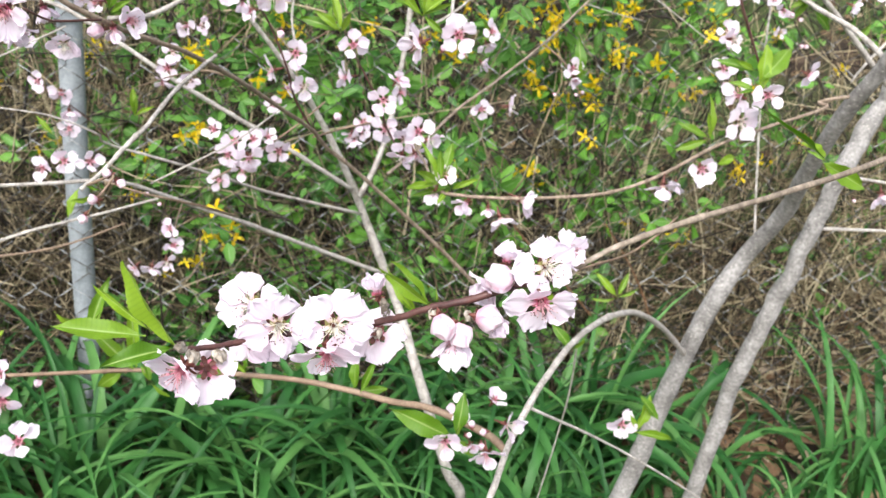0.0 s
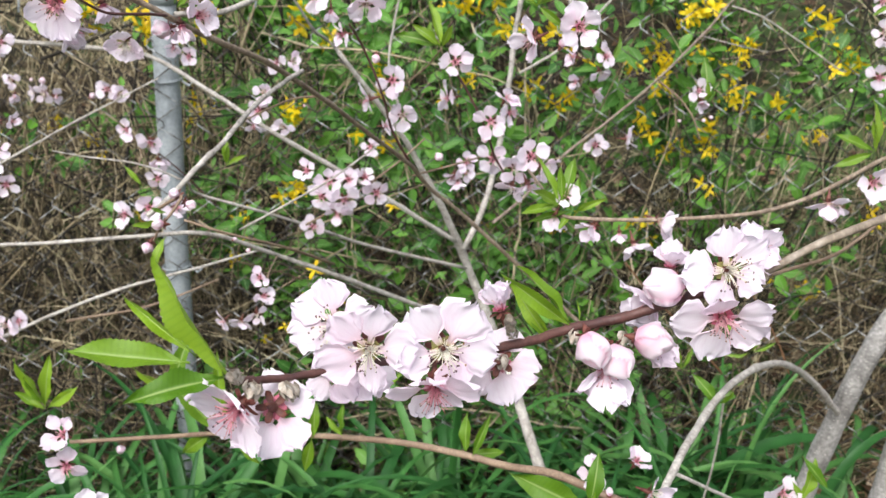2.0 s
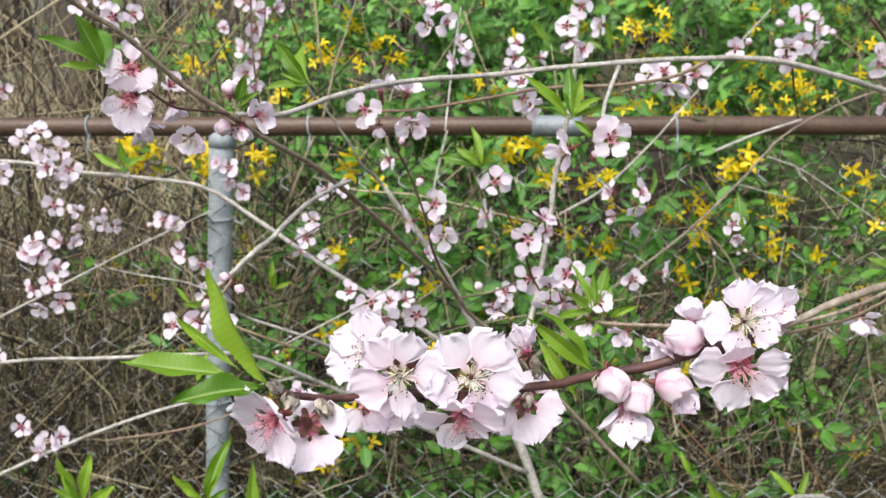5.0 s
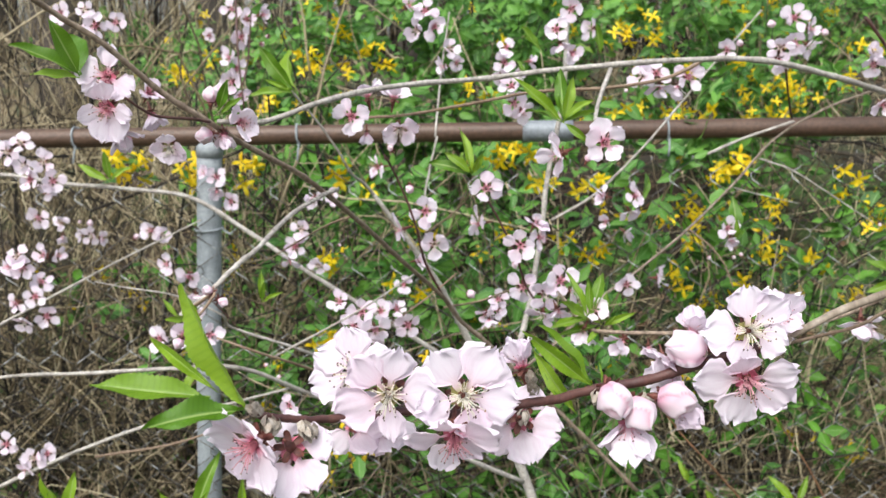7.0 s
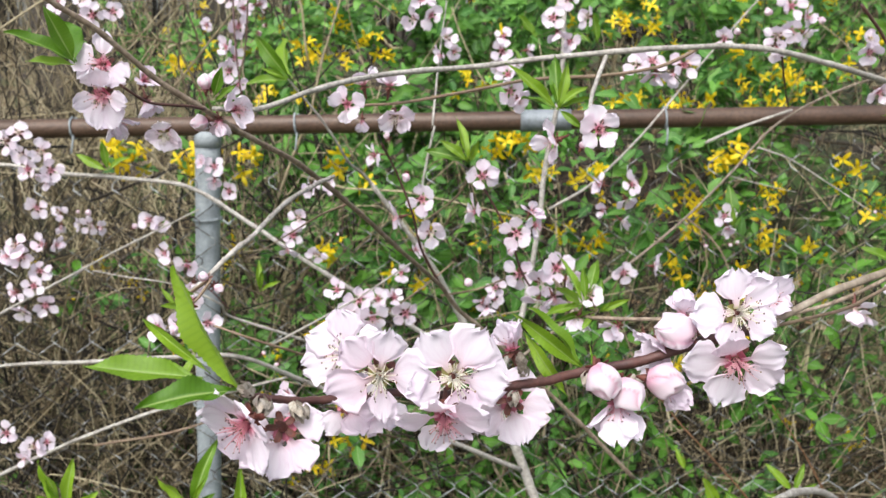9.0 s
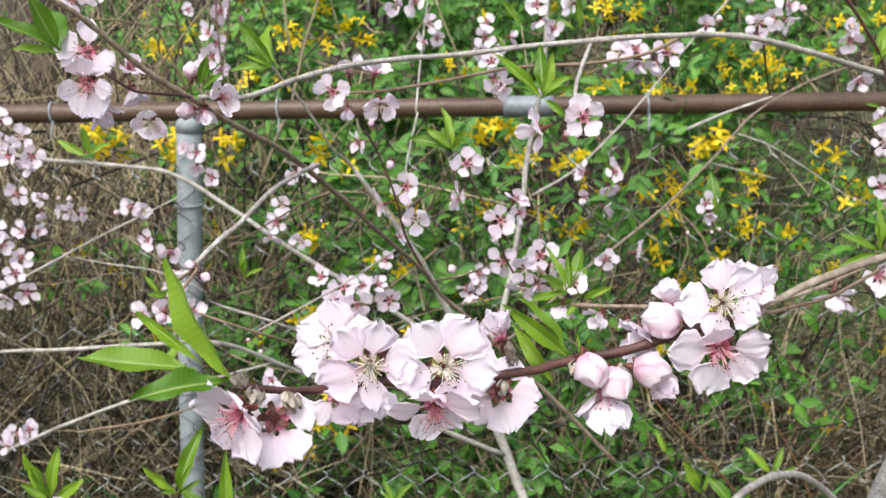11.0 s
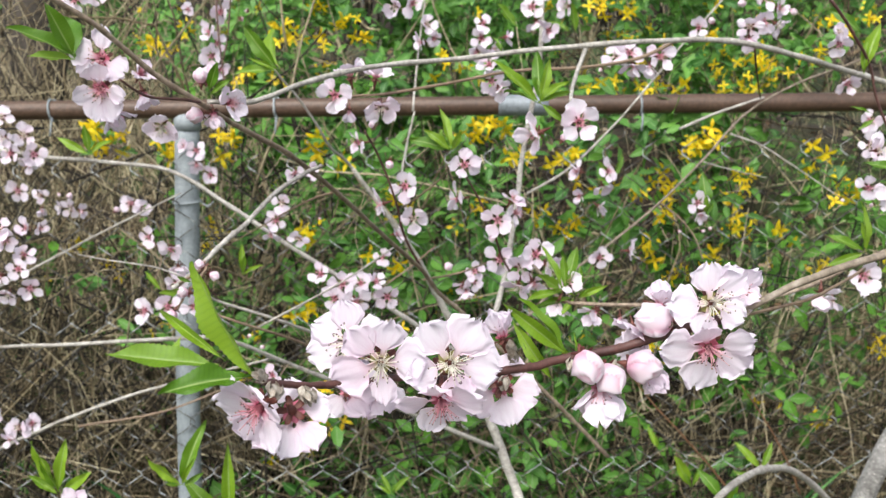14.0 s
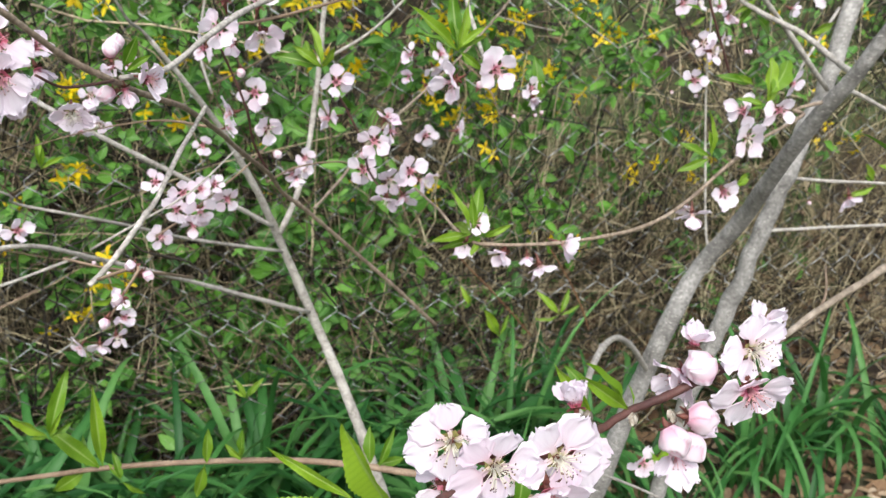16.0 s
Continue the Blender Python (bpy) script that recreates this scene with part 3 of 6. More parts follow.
# near flowering branch
limb("branch", [(0.0156, 0.3240, 1.2786), (0.0188, 0.3280, 1.2762), (0.0229, 0.3320, 1.2740), (0.0290, 0.3380, 1.2711), (0.0355, 0.3440, 1.2692), (0.0461, 0.3490, 1.2679), (0.0591, 0.3530, 1.2681), (0.0685, 0.3570, 1.2652), (0.0802, 0.3610, 1.2647), (0.0943, 0.3670, 1.2645), (0.1068, 0.3730, 1.2642), (0.1186, 0.3780, 1.2654), (0.1303, 0.3810, 1.2661), (0.1410, 0.3830, 1.2677), (0.1538, 0.3850, 1.2712), (0.1688, 0.3870, 1.2747), (0.1844, 0.3890, 1.2779)], 0.00105, 0.00185, TWIG_RED, 12, 10, 0.30, "dark red-brown flowering twig")
limb("branch", [(0.1830, 0.3880, 1.2780), (0.2080, 0.3950, 1.2880), (0.2500, 0.4100, 1.2960), (0.3130, 0.4450, 1.2960), (0.3940, 0.4900, 1.2990), (0.5370, 0.5800, 1.3040), (0.6340, 0.6800, 1.3050), (0.6530, 0.8000, 1.3770)], 0.00125, 0.0021, TWIG_OLD, 14, 12, 0.14, "tan twig")
limb("branch", [(0.1880, 0.3940, 1.2760), (0.1990, 0.3980, 1.2770), (0.2170, 0.4050, 1.2790), (0.2350, 0.4200, 1.2810), (0.2580, 0.4500, 1.2790)], 0.0007, 0.0006, TWIG_TAN, 8)
# dark branch that comes in from the upper corner
limb("branch", [(-0.1320, 0.5000, 1.4180), (-0.1200, 0.5300, 1.4000), (-0.1040, 0.5500, 1.3850), (-0.0850, 0.5750, 1.3600), (-0.0670, 0.5950, 1.3430), (-0.0530, 0.6300, 1.3250), (-0.0320, 0.6800, 1.3020), (-0.0190, 0.7300, 1.2780), (-0.0030, 0.8000, 1.2440), (0.0180, 0.8800, 1.2000), (0.0510, 0.9700, 1.1430), (0.0680, 1.0100, 1.1070), (0.0980, 1.0400, 1.0710), (0.1520, 1.0800, 1.0040), (0.2070, 1.1100, 0.9390), (0.2770, 1.1400, 0.8540)], 0.0013, 0.0024, TWIG_FAWN, 12, 9, 0.26, "brown tapering branch")
limb("branch", [(-0.0950, 0.5500, 1.3580), (-0.0860, 0.5650, 1.3480), (-0.0720, 0.5800, 1.3450), (-0.0650, 0.5950, 1.3420)], 0.0006, 0.0009, TWIG_RED, 8)
limb("branch", [(-0.0620, 0.6000, 1.3420), (-0.0400, 0.6200, 1.3400), (-0.0150, 0.6600, 1.3480), (0.0230, 0.7200, 1.3550), (0.0870, 0.7800, 1.3580), (0.1580, 0.8100, 1.3640), (0.2390, 0.8400, 1.3680), (0.3050, 0.8800, 1.3680), (0.3540, 0.9100, 1.3620), (0.4180, 0.9600, 1.3480), (0.4830, 1.0100, 1.3320), (0.5550, 1.0500, 1.3140), (0.6260, 1.0800, 1.2930), (0.7720, 1.1000, 1.1620)], 0.0017, 0.0038, BARK_GREY, 10, 7, 0.14, "long grey arching branch")
limb("branch", [(0.0030, 0.7600, 1.3320), (0.0350, 0.7750, 1.3330), (0.0870, 0.8000, 1.3400), (0.1330, 0.8300, 1.3460), (0.1900, 0.8500, 1.3470), (0.2360, 0.8700, 1.3520), (0.2580, 0.8800, 1.3590), (0.2740, 0.8800, 1.3680)], 0.0010, 0.0017, TWIG_TAN, 8)
limb("branch", [(0.1880, 0.8200, 1.3630), (0.1760, 0.7800, 1.3470), (0.1640, 0.7200, 1.3360), (0.1590, 0.6800, 1.3230)], 0.0021, 0.0015, BARK_GREY, 8)
# long grey branches to the left
limb("branch", [(0.1040, 1.4300, 0.8810), (0.0270, 1.3800, 0.9540), (-0.0390, 1.3500, 1.0100), (-0.0980, 1.3300, 1.0550), (-0.1540, 1.3100, 1.1000), (-0.2130, 1.3100, 1.1430), (-0.2850, 1.3100, 1.1900), (-0.3520, 1.3100, 1.2030), (-0.4560, 1.3100, 1.2130), (-0.5400, 1.3100, 1.2260), (-0.5930, 1.3100, 1.2270)], 0.0042, 0.0030, BARK_GREY, 10, label="grey side branch")
limb("branch", [(0.1210, 1.4600, 0.8240), (-0.0170, 1.3400, 0.9120), (-0.0790, 1.2400, 0.9780), (-0.1350, 1.1600, 1.0320), (-0.1970, 1.1200, 1.0690), (-0.1980, 1.0800, 1.0960), (-0.2400, 1.0600, 1.1230), (-0.2900, 1.0500, 1.1350), (-0.3240, 1.0500, 1.1420)], 0.0032, 0.0005, BARK_GREY, 8, label="grey side branch")
limb("branch", [(0.1580, 1.4400, 0.7220), (0.0420, 1.3600, 0.8100), (-0.0500, 1.2700, 0.8940), (-0.1260, 1.2000, 0.9580), (-0.1870, 1.1200, 1.0190), (-0.2470, 1.0800, 1.0340), (-0.3360, 1.0600, 1.0360), (-0.4130, 1.0500, 1.0370), (-0.4890, 1.0500, 1.0290)], 0.0042, 0.0020, BARK_GREY, 10, label="grey side branch")
limb("branch", [(-0.0150, 0.7350, 1.2840), (-0.0240, 0.7000, 1.2830), (-0.0370, 0.6600, 1.2770), (-0.0500, 0.6300, 1.2640), (-0.0640, 0.6100, 1.2530), (-0.0760, 0.6000, 1.2410), (-0.0880, 0.5900, 1.2330)], 0.0017, 0.0019, BARK_GREY, 10, 7, 0.3, "pale spur twig")
limb("branch", [(-0.0130, 0.7800, 1.2560), (-0.0490, 0.8800, 1.2300), (-0.1080, 1.0000, 1.1850), (-0.1740, 1.1000, 1.1380)], 0.0011, 0.0005, TWIG_TAN, 8)
limb("branch", [(0.1180, 1.4500, 0.8610), (0.1500, 1.4600, 0.9320), (0.1720, 1.4800, 1.0140), (0.1870, 1.4900, 1.1060), (0.1980, 1.5000, 1.1950), (0.2190, 1.5000, 1.3080), (0.2240, 1.5000, 1.4150)], 0.0056, 0.0040, BARK_GREY, 8, label="pale upright branch")
limb("branch", [(0.2010, 1.4700, 1.1280), (0.2650, 1.4700, 1.1670), (0.3310, 1.4700, 1.2320), (0.3900, 1.4800, 1.2990), (0.4290, 1.4800, 1.3480), (0.5110, 1.5200, 1.4290)], 0.0024, 0.0014, BARK_GREY, 8)
limb("branch", [(0.0340, 1.4200, 1.2590), (0.0220, 1.4200, 1.2100), (0.0130, 1.4200, 1.1530), (0.0250, 1.4100, 1.0960)], 0.0018, 0.0024, BARK_GREY, 8)
limb("branch", [(0.0530, 1.4500, 1.4310), (0.0410, 1.4200, 1.3460), (0.0330, 1.3600, 1.2640)], 0.0012, 0.0018, BARK_GREY, 8)
limb("branch", [(0.0210, 1.2800, 1.1460), (0.0630, 1.2000, 1.1900), (0.0840, 1.1200, 1.2290)], 0.0012, 0.0009, TWIG_TAN, 8)
limb("branch", [(0.0040, 0.9000, 1.2900), (0.0150, 0.9250, 1.2610), (0.0290, 0.9300, 1.2200), (0.0350, 0.9500, 1.1830), (0.0510, 0.9700, 1.1450)], 0.0009, 0.0014, TWIG_RED, 8)
limb("branch", [(0.0900, 0.8400, 1.2630), (0.1010, 0.8450, 1.2430), (0.1150, 0.8500, 1.2140), (0.1260, 0.8700, 1.1790), (0.1380, 0.8600, 1.1610)], 0.0009, 0.0011, TWIG_RED, 8)
limb("branch", [(0.0520, 1.0000, 1.1240), (0.0880, 1.0600, 1.1140), (0.1170, 1.0000, 1.1410), (0.1310, 0.9000, 1.1720)], 0.0012, 0.0009, TWIG_TAN, 8)
# thin branch with blossoms that sweeps over to the trunk
limb("branch", [(0.1460, 0.7900, 1.1930), (0.1500, 0.7400, 1.1960), (0.1550, 0.6900, 1.1950), (0.1690, 0.6700, 1.1970), (0.2190, 0.6600, 1.1990), (0.2870, 0.6800, 1.1950), (0.3410, 0.7100, 1.1980), (0.4100, 0.7600, 1.2080), (0.4900, 0.8300, 1.2030), (0.5680, 0.8800, 1.2060), (0.5660, 0.8900, 1.2090), (0.6040, 0.8900, 1.2170)], 0.0010, 0.0018, TWIG_FAWN, 8, 8, 0.30, "thin reddish branch")
limb("branch", [(0.1560, 1.3600, 0.9370), (0.2030, 1.4200, 0.9520), (0.2690, 1.4800, 0.9970), (0.3560, 1.5300, 1.0470), (0.4250, 1.5500, 1.1000), (0.4990, 1.5800, 1.1640), (0.5730, 1.6200, 1.2310), (0.6590, 1.6400, 1.2770), (0.7580, 1.6600, 1.3100), (0.8580, 1.6800, 1.3430)], 0.0024, 0.0016, TWIG_OLD, 8, label="brown branch behind the blossoms")
limb("branch", [(0.4220, 1.5500, 1.0980), (0.4570, 1.5400, 1.0700), (0.4780, 1.5300, 1.0410), (0.4890, 1.5200, 1.0090)], 0.0016, 0.0010, TWIG_TAN, 8)
limb("branch", [(0.5440, 1.6000, 1.2010), (0.5960, 1.6000, 1.1820), (0.6540, 1.6000, 1.1460), (0.7330, 1.6000, 1.0940)], 0.0018, 0.0012, BARK_GREY, 8)
limb("branch", [(0.4560, 1.5800, 1.2120), (0.5150, 1.6000, 1.2330), (0.5880, 1.6200, 1.2540), (0.6050, 1.6300, 1.2570)], 0.0030, 0.0022, BARK_GREY, 8)
limb("branch", [(0.4950, 1.5800, 1.1590), (0.5490, 1.5900, 1.1430), (0.6090, 1.6000, 1.1280)], 0.0013, 0.0009, BARK_GREY, 8)
limb("branch", [(0.3810, 1.0000, 1.3560), (0.4010, 1.0500, 1.3300), (0.4230, 1.1000, 1.3010)], 0.0012, 0.0009, TWIG_RED, 8)
limb("branch", [(0.4200, 0.9200, 1.4010), (0.4460, 0.9300, 1.3730), (0.4690, 0.9400, 1.3420), (0.4820, 0.9400, 1.3040), (0.5260, 0.9400, 1.2160)], 0.0015, 0.0012, TWIG_RED, 8)
limb("branch", [(0.6220, 1.1000, 1.2760), (0.6420, 1.0800, 1.2640), (0.6710, 1.0400, 1.2490), (0.6890, 1.0000, 1.2290), (0.6600, 0.9300, 1.2320)], 0.0032, 0.0045, BARK_GREY, 10)
limb("branch", [(0.8280, 1.1800, 1.2480), (0.7840, 1.1500, 1.2140), (0.7430, 1.1200, 1.1900), (0.7050, 1.0800, 1.1770)], 0.0026, 0.0018, BARK_GREY, 8)
limb("branch", [(0.7150, 1.1000, 0.9690), (0.8180, 1.1100, 0.9610), (0.9400, 1.1200, 0.9510), (1.0970, 1.1400, 0.9350)], 0.0030, 0.0022, BARK_GREY, 8)
limb("branch", [(0.7320, 1.0900, 1.0490), (0.7920, 1.1000, 1.0370), (0.9120, 1.1100, 1.0200), (1.0560, 1.1200, 0.9990)], 0.0028, 0.0022, BARK_GREY, 8)
limb("branch", [(0.6610, 0.9300, 1.2140), (0.7250, 0.9500, 1.1870), (0.8460, 0.9800, 1.1370)], 0.0034, 0.0024, BARK_GREY, 8)
limb("branch", [(0.6100, 1.1400, 1.2750), (0.6130, 1.1300, 1.1790), (0.6220, 1.1200, 1.0850), (0.6320, 1.1000, 0.9730), (0.6270, 1.0700, 0.9540)], 0.0015, 0.0022, BARK_GREY, 8)
# low arching branch and its twigs
limb("branch", [(0.1860, 0.5600, 0.9660), (0.2000, 0.5800, 0.9850), (0.2200, 0.6200, 1.0030), (0.2500, 0.6700, 1.0140), (0.2980, 0.7500, 1.0100), (0.3570, 0.8400, 0.9840), (0.4190, 0.9200, 0.9450), (0.4880, 1.0000, 0.8760), (0.5600, 1.0700, 0.7860)], 0.0030, 0.0044, BARK_GREY, 12, label="grey low arching branch")
limb("branch", [(0.2390, 0.6500, 1.0110), (0.3220, 0.7000, 0.9370), (0.3860, 0.7200, 0.8850), (0.4690, 0.7400, 0.8160)], 0.0018, 0.0010, BARK_GREY, 8)
limb("branch", [(0.3070, 0.7600, 1.0070), (0.3120, 0.7800, 0.9380), (0.3110, 0.8000, 0.8660), (0.3010, 0.8200, 0.7480)], 0.0013, 0.0010, BARK_GREY, 8)
limb("branch", [(-0.2770, 0.8600, 0.9100), (-0.1890, 0.8300, 0.9320), (-0.1160, 0.8000, 0.9550), (-0.0140, 0.7600, 0.9750), (0.0600, 0.7200, 0.9910), (0.1190, 0.6900, 0.9930), (0.1610, 0.6600, 1.0030), (0.2010, 0.6300, 0.9990), (0.2140, 0.6100, 0.9970)], 0.0018, 0.0034, TWIG_TAN, 10, label="reddish-tan low branch")
limb("branch", [(-0.6520, 1.1300, 0.7920), (-0.4820, 1.1300, 0.8740), (-0.3950, 1.1300, 0.9130), (-0.3130, 1.1400, 0.9410), (-0.2280, 1.1500, 0.9610), (-0.1500, 1.2000, 0.9650)], 0.0030, 0.0020, BARK_GREY, 8, label="grey side branch")
limb("branch", [(-0.3840, 1.1500, 0.8960), (-0.2800, 1.1600, 0.9110), (-0.1980, 1.1800, 0.9360)], 0.0018, 0.0012, TWIG_TAN, 8)
limb("branch", [(-0.7340, 1.3300, 0.9370), (-0.6270, 1.3300, 0.9890), (-0.5120, 1.3300, 1.0470), (-0.4100, 1.3300, 1.0990), (-0.2850, 1.3300, 1.1590)], 0.0028, 0.0014, BARK_GREY, 8)
limb("branch", [(-0.1160, 0.9500, 1.0880), (-0.0690, 0.9500, 1.1130), (-0.0240, 0.9500, 1.1380), (0.0240, 1.0000, 1.1600)], 0.0014, 0.0010, BARK_GREY, 8)
limb("branch", [(-0.1210, 0.7800, 1.1610), (-0.0890, 0.7850, 1.1470), (-0.0530, 0.8400, 1.1120), (-0.0270, 0.9500, 1.0500)], 0.0009, 0.0014, TWIG_TAN, 8)
limb("branch", [(-0.0830, 0.5900, 1.2360), (-0.0620, 0.5700, 1.2510), (-0.0680, 0.5650, 1.2420), (-0.0720, 0.5600, 1.2380), (-0.0770, 0.5600, 1.2290)], 0.0010, 0.0006, TWIG_TAN, 8)
limb("branch", [(-0.1250, 1.1900, 0.9620), (-0.1090, 1.0500, 1.0030), (-0.0960, 0.9500, 1.0280), (-0.0960, 0.9140, 1.0120)], 0.0010, 0.0006, TWIG_TAN, 8)
limb("branch", [(-0.0590, 1.0000, 1.0730), (-0.0270, 1.0200, 1.0860), (0.0320, 1.0400, 1.1230), (0.0640, 1.0600, 1.1450)], 0.0012, 0.0009, TWIG_TAN, 8)
limb("branch", [(-0.2020, 1.2500, 1.4410), (-0.1950, 1.2200, 1.3750), (-0.1870, 1.2000, 1.3160)], 0.0013, 0.0010, TWIG_RED, 8)
limb("branch", [(-0.1770, 1.2200, 1.4270), (-0.1810, 1.2100, 1.3740), (-0.1870, 1.2000, 1.3420)], 0.0010, 0.0009, TWIG_RED, 8)
limb("branch", [(-0.2610, 1.1000, 1.0930), (-0.2550, 1.1200, 1.1210), (-0.2720, 1.1300, 1.1490)], 0.0009, 0.0008, TWIG_TAN, 8)
limb("branch", [(-0.2410, 1.1300, 1.1170), (-0.2130, 1.1400, 1.0840), (-0.1870, 1.1600, 1.0390)], 0.0008, 0.0008, TWIG_RED, 8)
limb("branch", [(0.327, 1.250, 0.916), (0.362, 1.270, 0.868), (0.408, 1.290, 0.814), (0.456, 1.310, 0.755), (0.498, 1.330, 0.700)], 0.0011, 0.0015, TWIG_SHOOT, 8, 7, 0.14, "thin red-brown shoot")
limb("branch", [(0.485, 1.280, 0.891), (0.514, 1.290, 0.850), (0.544, 1.300, 0.804), (0.575, 1.310, 0.748), (0.595, 1.320, 0.703)], 0.0010, 0.0014, TWIG_SHOOT, 8, 7, 0.14, "thin red-brown shoot")

# blossoms: a calyx with its petals and stamens
PETALS_FINE = {red: [petal_mesh(s + 20 * red, 22, 18, PETAL_RED if red else PETAL) for s in range(8)] for red in (0, 1)}
PETALS = {red: [petal_mesh(s + 40 + 20 * red, 8, 9, PETAL_RED if red else PETAL, 0.0158, 0.0064) for s in range(7)] for red in (0, 1)}
CALYX_OPEN, CALYX_BUD = calyx_mesh(1.0), calyx_mesh(0.4)
STAMENS_FINE = {0: [stamen_mesh(s, 34, FILAMENT, 1.5) for s in range(4)], 1: [stamen_mesh(s + 5, 30, FILAMENT_PINK, 1.1) for s in range(4)]}
STAMENS = {0: [stamen_mesh(s + 9, 15, FILAMENT, 1.3, 0.7) for s in range(3)], 1: [stamen_mesh(s + 13, 15, FILAMENT_PINK, 1.0, 0.7) for s in range(3)]}
CUPS_FINE = {0: cup_mesh(CUP_GREEN, 0.0042), 1: cup_mesh(CUP_RED, 0.0040)}
CUPS = {0: cup_mesh(CUP_PINK, 0.0029), 1: cup_mesh(CUP_PINK, 0.0029)}
BUDS = [bud_mesh(s) for s in range(3)]
heap = Heap()
for k in range(9):
    a, up = 2.4 * k, 0.0009 * (k // 3)
    c, s = math.cos(a), math.sin(a)
    out = 0.0019 - 0.0003 * (k // 3)
    pts = [(c * out * q - s * w, s * out * q + c * w, z + up) for q, w, z in ((0.5, 0.0009, -0.0012), (0.5, -0.0009, -0.0012), (1.0, 0.0011, 0.0004), (1.0, -0.0011, 0.0004), (0.9, 0.0004, 0.0021), (0.9, -0.0004, 0.0021))]
    heap.add(pts, [(0, 1, 3, 2), (2, 3, 5, 4)])
SCALES = heap.mesh("bud_husk", SCALE_GREY)
TO_EYE = Vector((0.0, -1.0, 0.18))


def bloom(at, facing=None, open_=None, size=1.0, fine=False, red=None, petals=None):
    """A blossom whose petal centre lies at the place and which faces the given way; open_: degrees of the petals over flat.
    petals: for each one its angle in the blossom's plane, length, width and lift."""
    face = Vector(facing) if facing else TO_EYE + Vector((rng.gauss(0, 0.75), rng.gauss(0, 0.2), rng.gauss(-0.1, 0.75)))
    face.normalize()
    across = Vector((1, 0, 0)) - face * face.x
    if across.length < 0.3:
        across = Vector((0, 0, 1)) - face * face.z
    across.normalize()
    turn = Matrix((across, face.cross(across), face)).transposed().to_4x4()
    s = size * rng.uniform(0.96, 1.04)
    ob = part("blossom", CALYX_OPEN, tree, tree_base @ Matrix.Translation(at) @ turn @ Matrix.Scale(s, 4))
    red = (1 if rng.random() < 0.6 else 0) if red is None else red
    lift = open_ if open_ is not None else rng.choice((2, 6, 12, 20, 30))
    spin = rng.uniform(0, 72)
    plan = petals or [(spin + 72 * k + rng.uniform(-20, 20), rng.uniform(0.78, 1.12), rng.uniform(0.82, 1.15), lift + rng.choice((-24, -8, 0, 8, 20, 42)) + rng.uniform(-6, 6)) for k in range(5)]
    for k, (angle, long_, wide, up) in enumerate(plan):
        me = rng.choice((PETALS_FINE if fine else PETALS)[red])
        pm = pose(0, 0, 0, 0, 0, angle) @ pose(0.0016, 0, 0.0005 + 0.0004 * (k % 2), rng.uniform(-9, 9), -up, rng.uniform(-4, 4)) @ Matrix.Diagonal((long_, wide, long_, 1))
        part("petal", me, ob, pm)
    part("cup", (CUPS_FINE if fine else CUPS)[red], ob)
    part("stamen_tuft", rng.choice((STAMENS_FINE if fine else STAMENS)[red]), ob, pose(0, 0, 0.0003, 0, 0, rng.uniform(0, 360)))
    return ob


def bud(at, facing=None, size=1.0):
    face = Vector(facing) if facing else Vector((rng.gauss(0, 0.6), rng.gauss(-0.5, 0.4), rng.gauss(0.1, 0.6)))
    face.normalize()
    turn = face.to_track_quat("Z", "Y").to_matrix().to_4x4()
    m = tree_base @ Matrix.Translation(at) @ turn @ Matrix.Scale(min(size, 0.72), 4)
    ob = part("bud", CALYX_BUD, tree, m)
    part("bud_petals", rng.choice(BUDS), ob, pose(0, 0, 0.0004, 0, 0, rng.uniform(0, 360)) @ Matrix.Scale(size / min(size, 0.72) * rng.uniform(0.92, 1.08), 4))
    return ob


# the near twig's blossoms; petals: angle in the blossom's plane, length, width, lift
bloom((0.0522, 0.3460, 1.2765), (-0.05, -1, -0.03), 0, 0.93, True, red=0, petals=((80, 1, 1.05, 6), (5, 0.97, 1.1, 8), (272, 0.95, 0.8, 9), (205, 1.12, 1.1, 4), (135, 1, 1, 2)))
bloom((0.0413, 0.3590, 1.2787), (-0.35, -1, 0.25), 0, 0.93, True, red=0, petals=((100, 0.98, 1, 8), (150, 1, 1.1, 6), (195, 1.08, 1.1, 8), (265, 0.9, 0.9, 6), (30, 0.9, 0.9, 6)))
bloom((0.0749, 0.3465, 1.2756), (0.05, -1, 0.05), 0, 0.95, True, red=0, petals=((120, 1.05, 1.1, 5), (55, 1.1, 1.15, 5), (352, 1.05, 1.05, 6), (290, 0.85, 0.95, 8), (200, 0.92, 1, 4)))
bloom((0.0720, 0.3440, 1.2639), (0, -0.85, -0.55), 0, 0.92, True, red=1, petals=((182, 1, 0.9, 12), (248, 0.98, 0.95, 10), (315, 0.88, 0.8, 8), (25, 1, 1, 14), (100, 0.95, 1, 16)))
bloom((0.0934, 0.3660, 1.2596), (0.1, 0.9, -0.45), 0, 0.88, True, red=1, petals=((75, 1, 1.05, 4), (145, 1, 1, 8), (15, 0.95, 1, 8), (290, 0.8, 0.9, 6), (220, 0.85, 0.9, 6)))
bloom((0.0943, 0.3750, 1.2744), (-0.25, 0.1, 1), 60, 0.66, True, red=1)
bloom((0.1709, 0.3810, 1.2848), (0.1, -1, 0.2), 0, 0.96, True, red=0, petals=((178, 1.05, 1.1, 6), (100, 0.98, 1, 6), (45, 1.08, 1, 8), (335, 0.82, 0.9, 14), (250, 0.8, 0.9, 8)))
bloom((0.1841, 0.3960, 1.2846), (0.45, -0.7, 0.5), 16, 0.72, True, red=1)
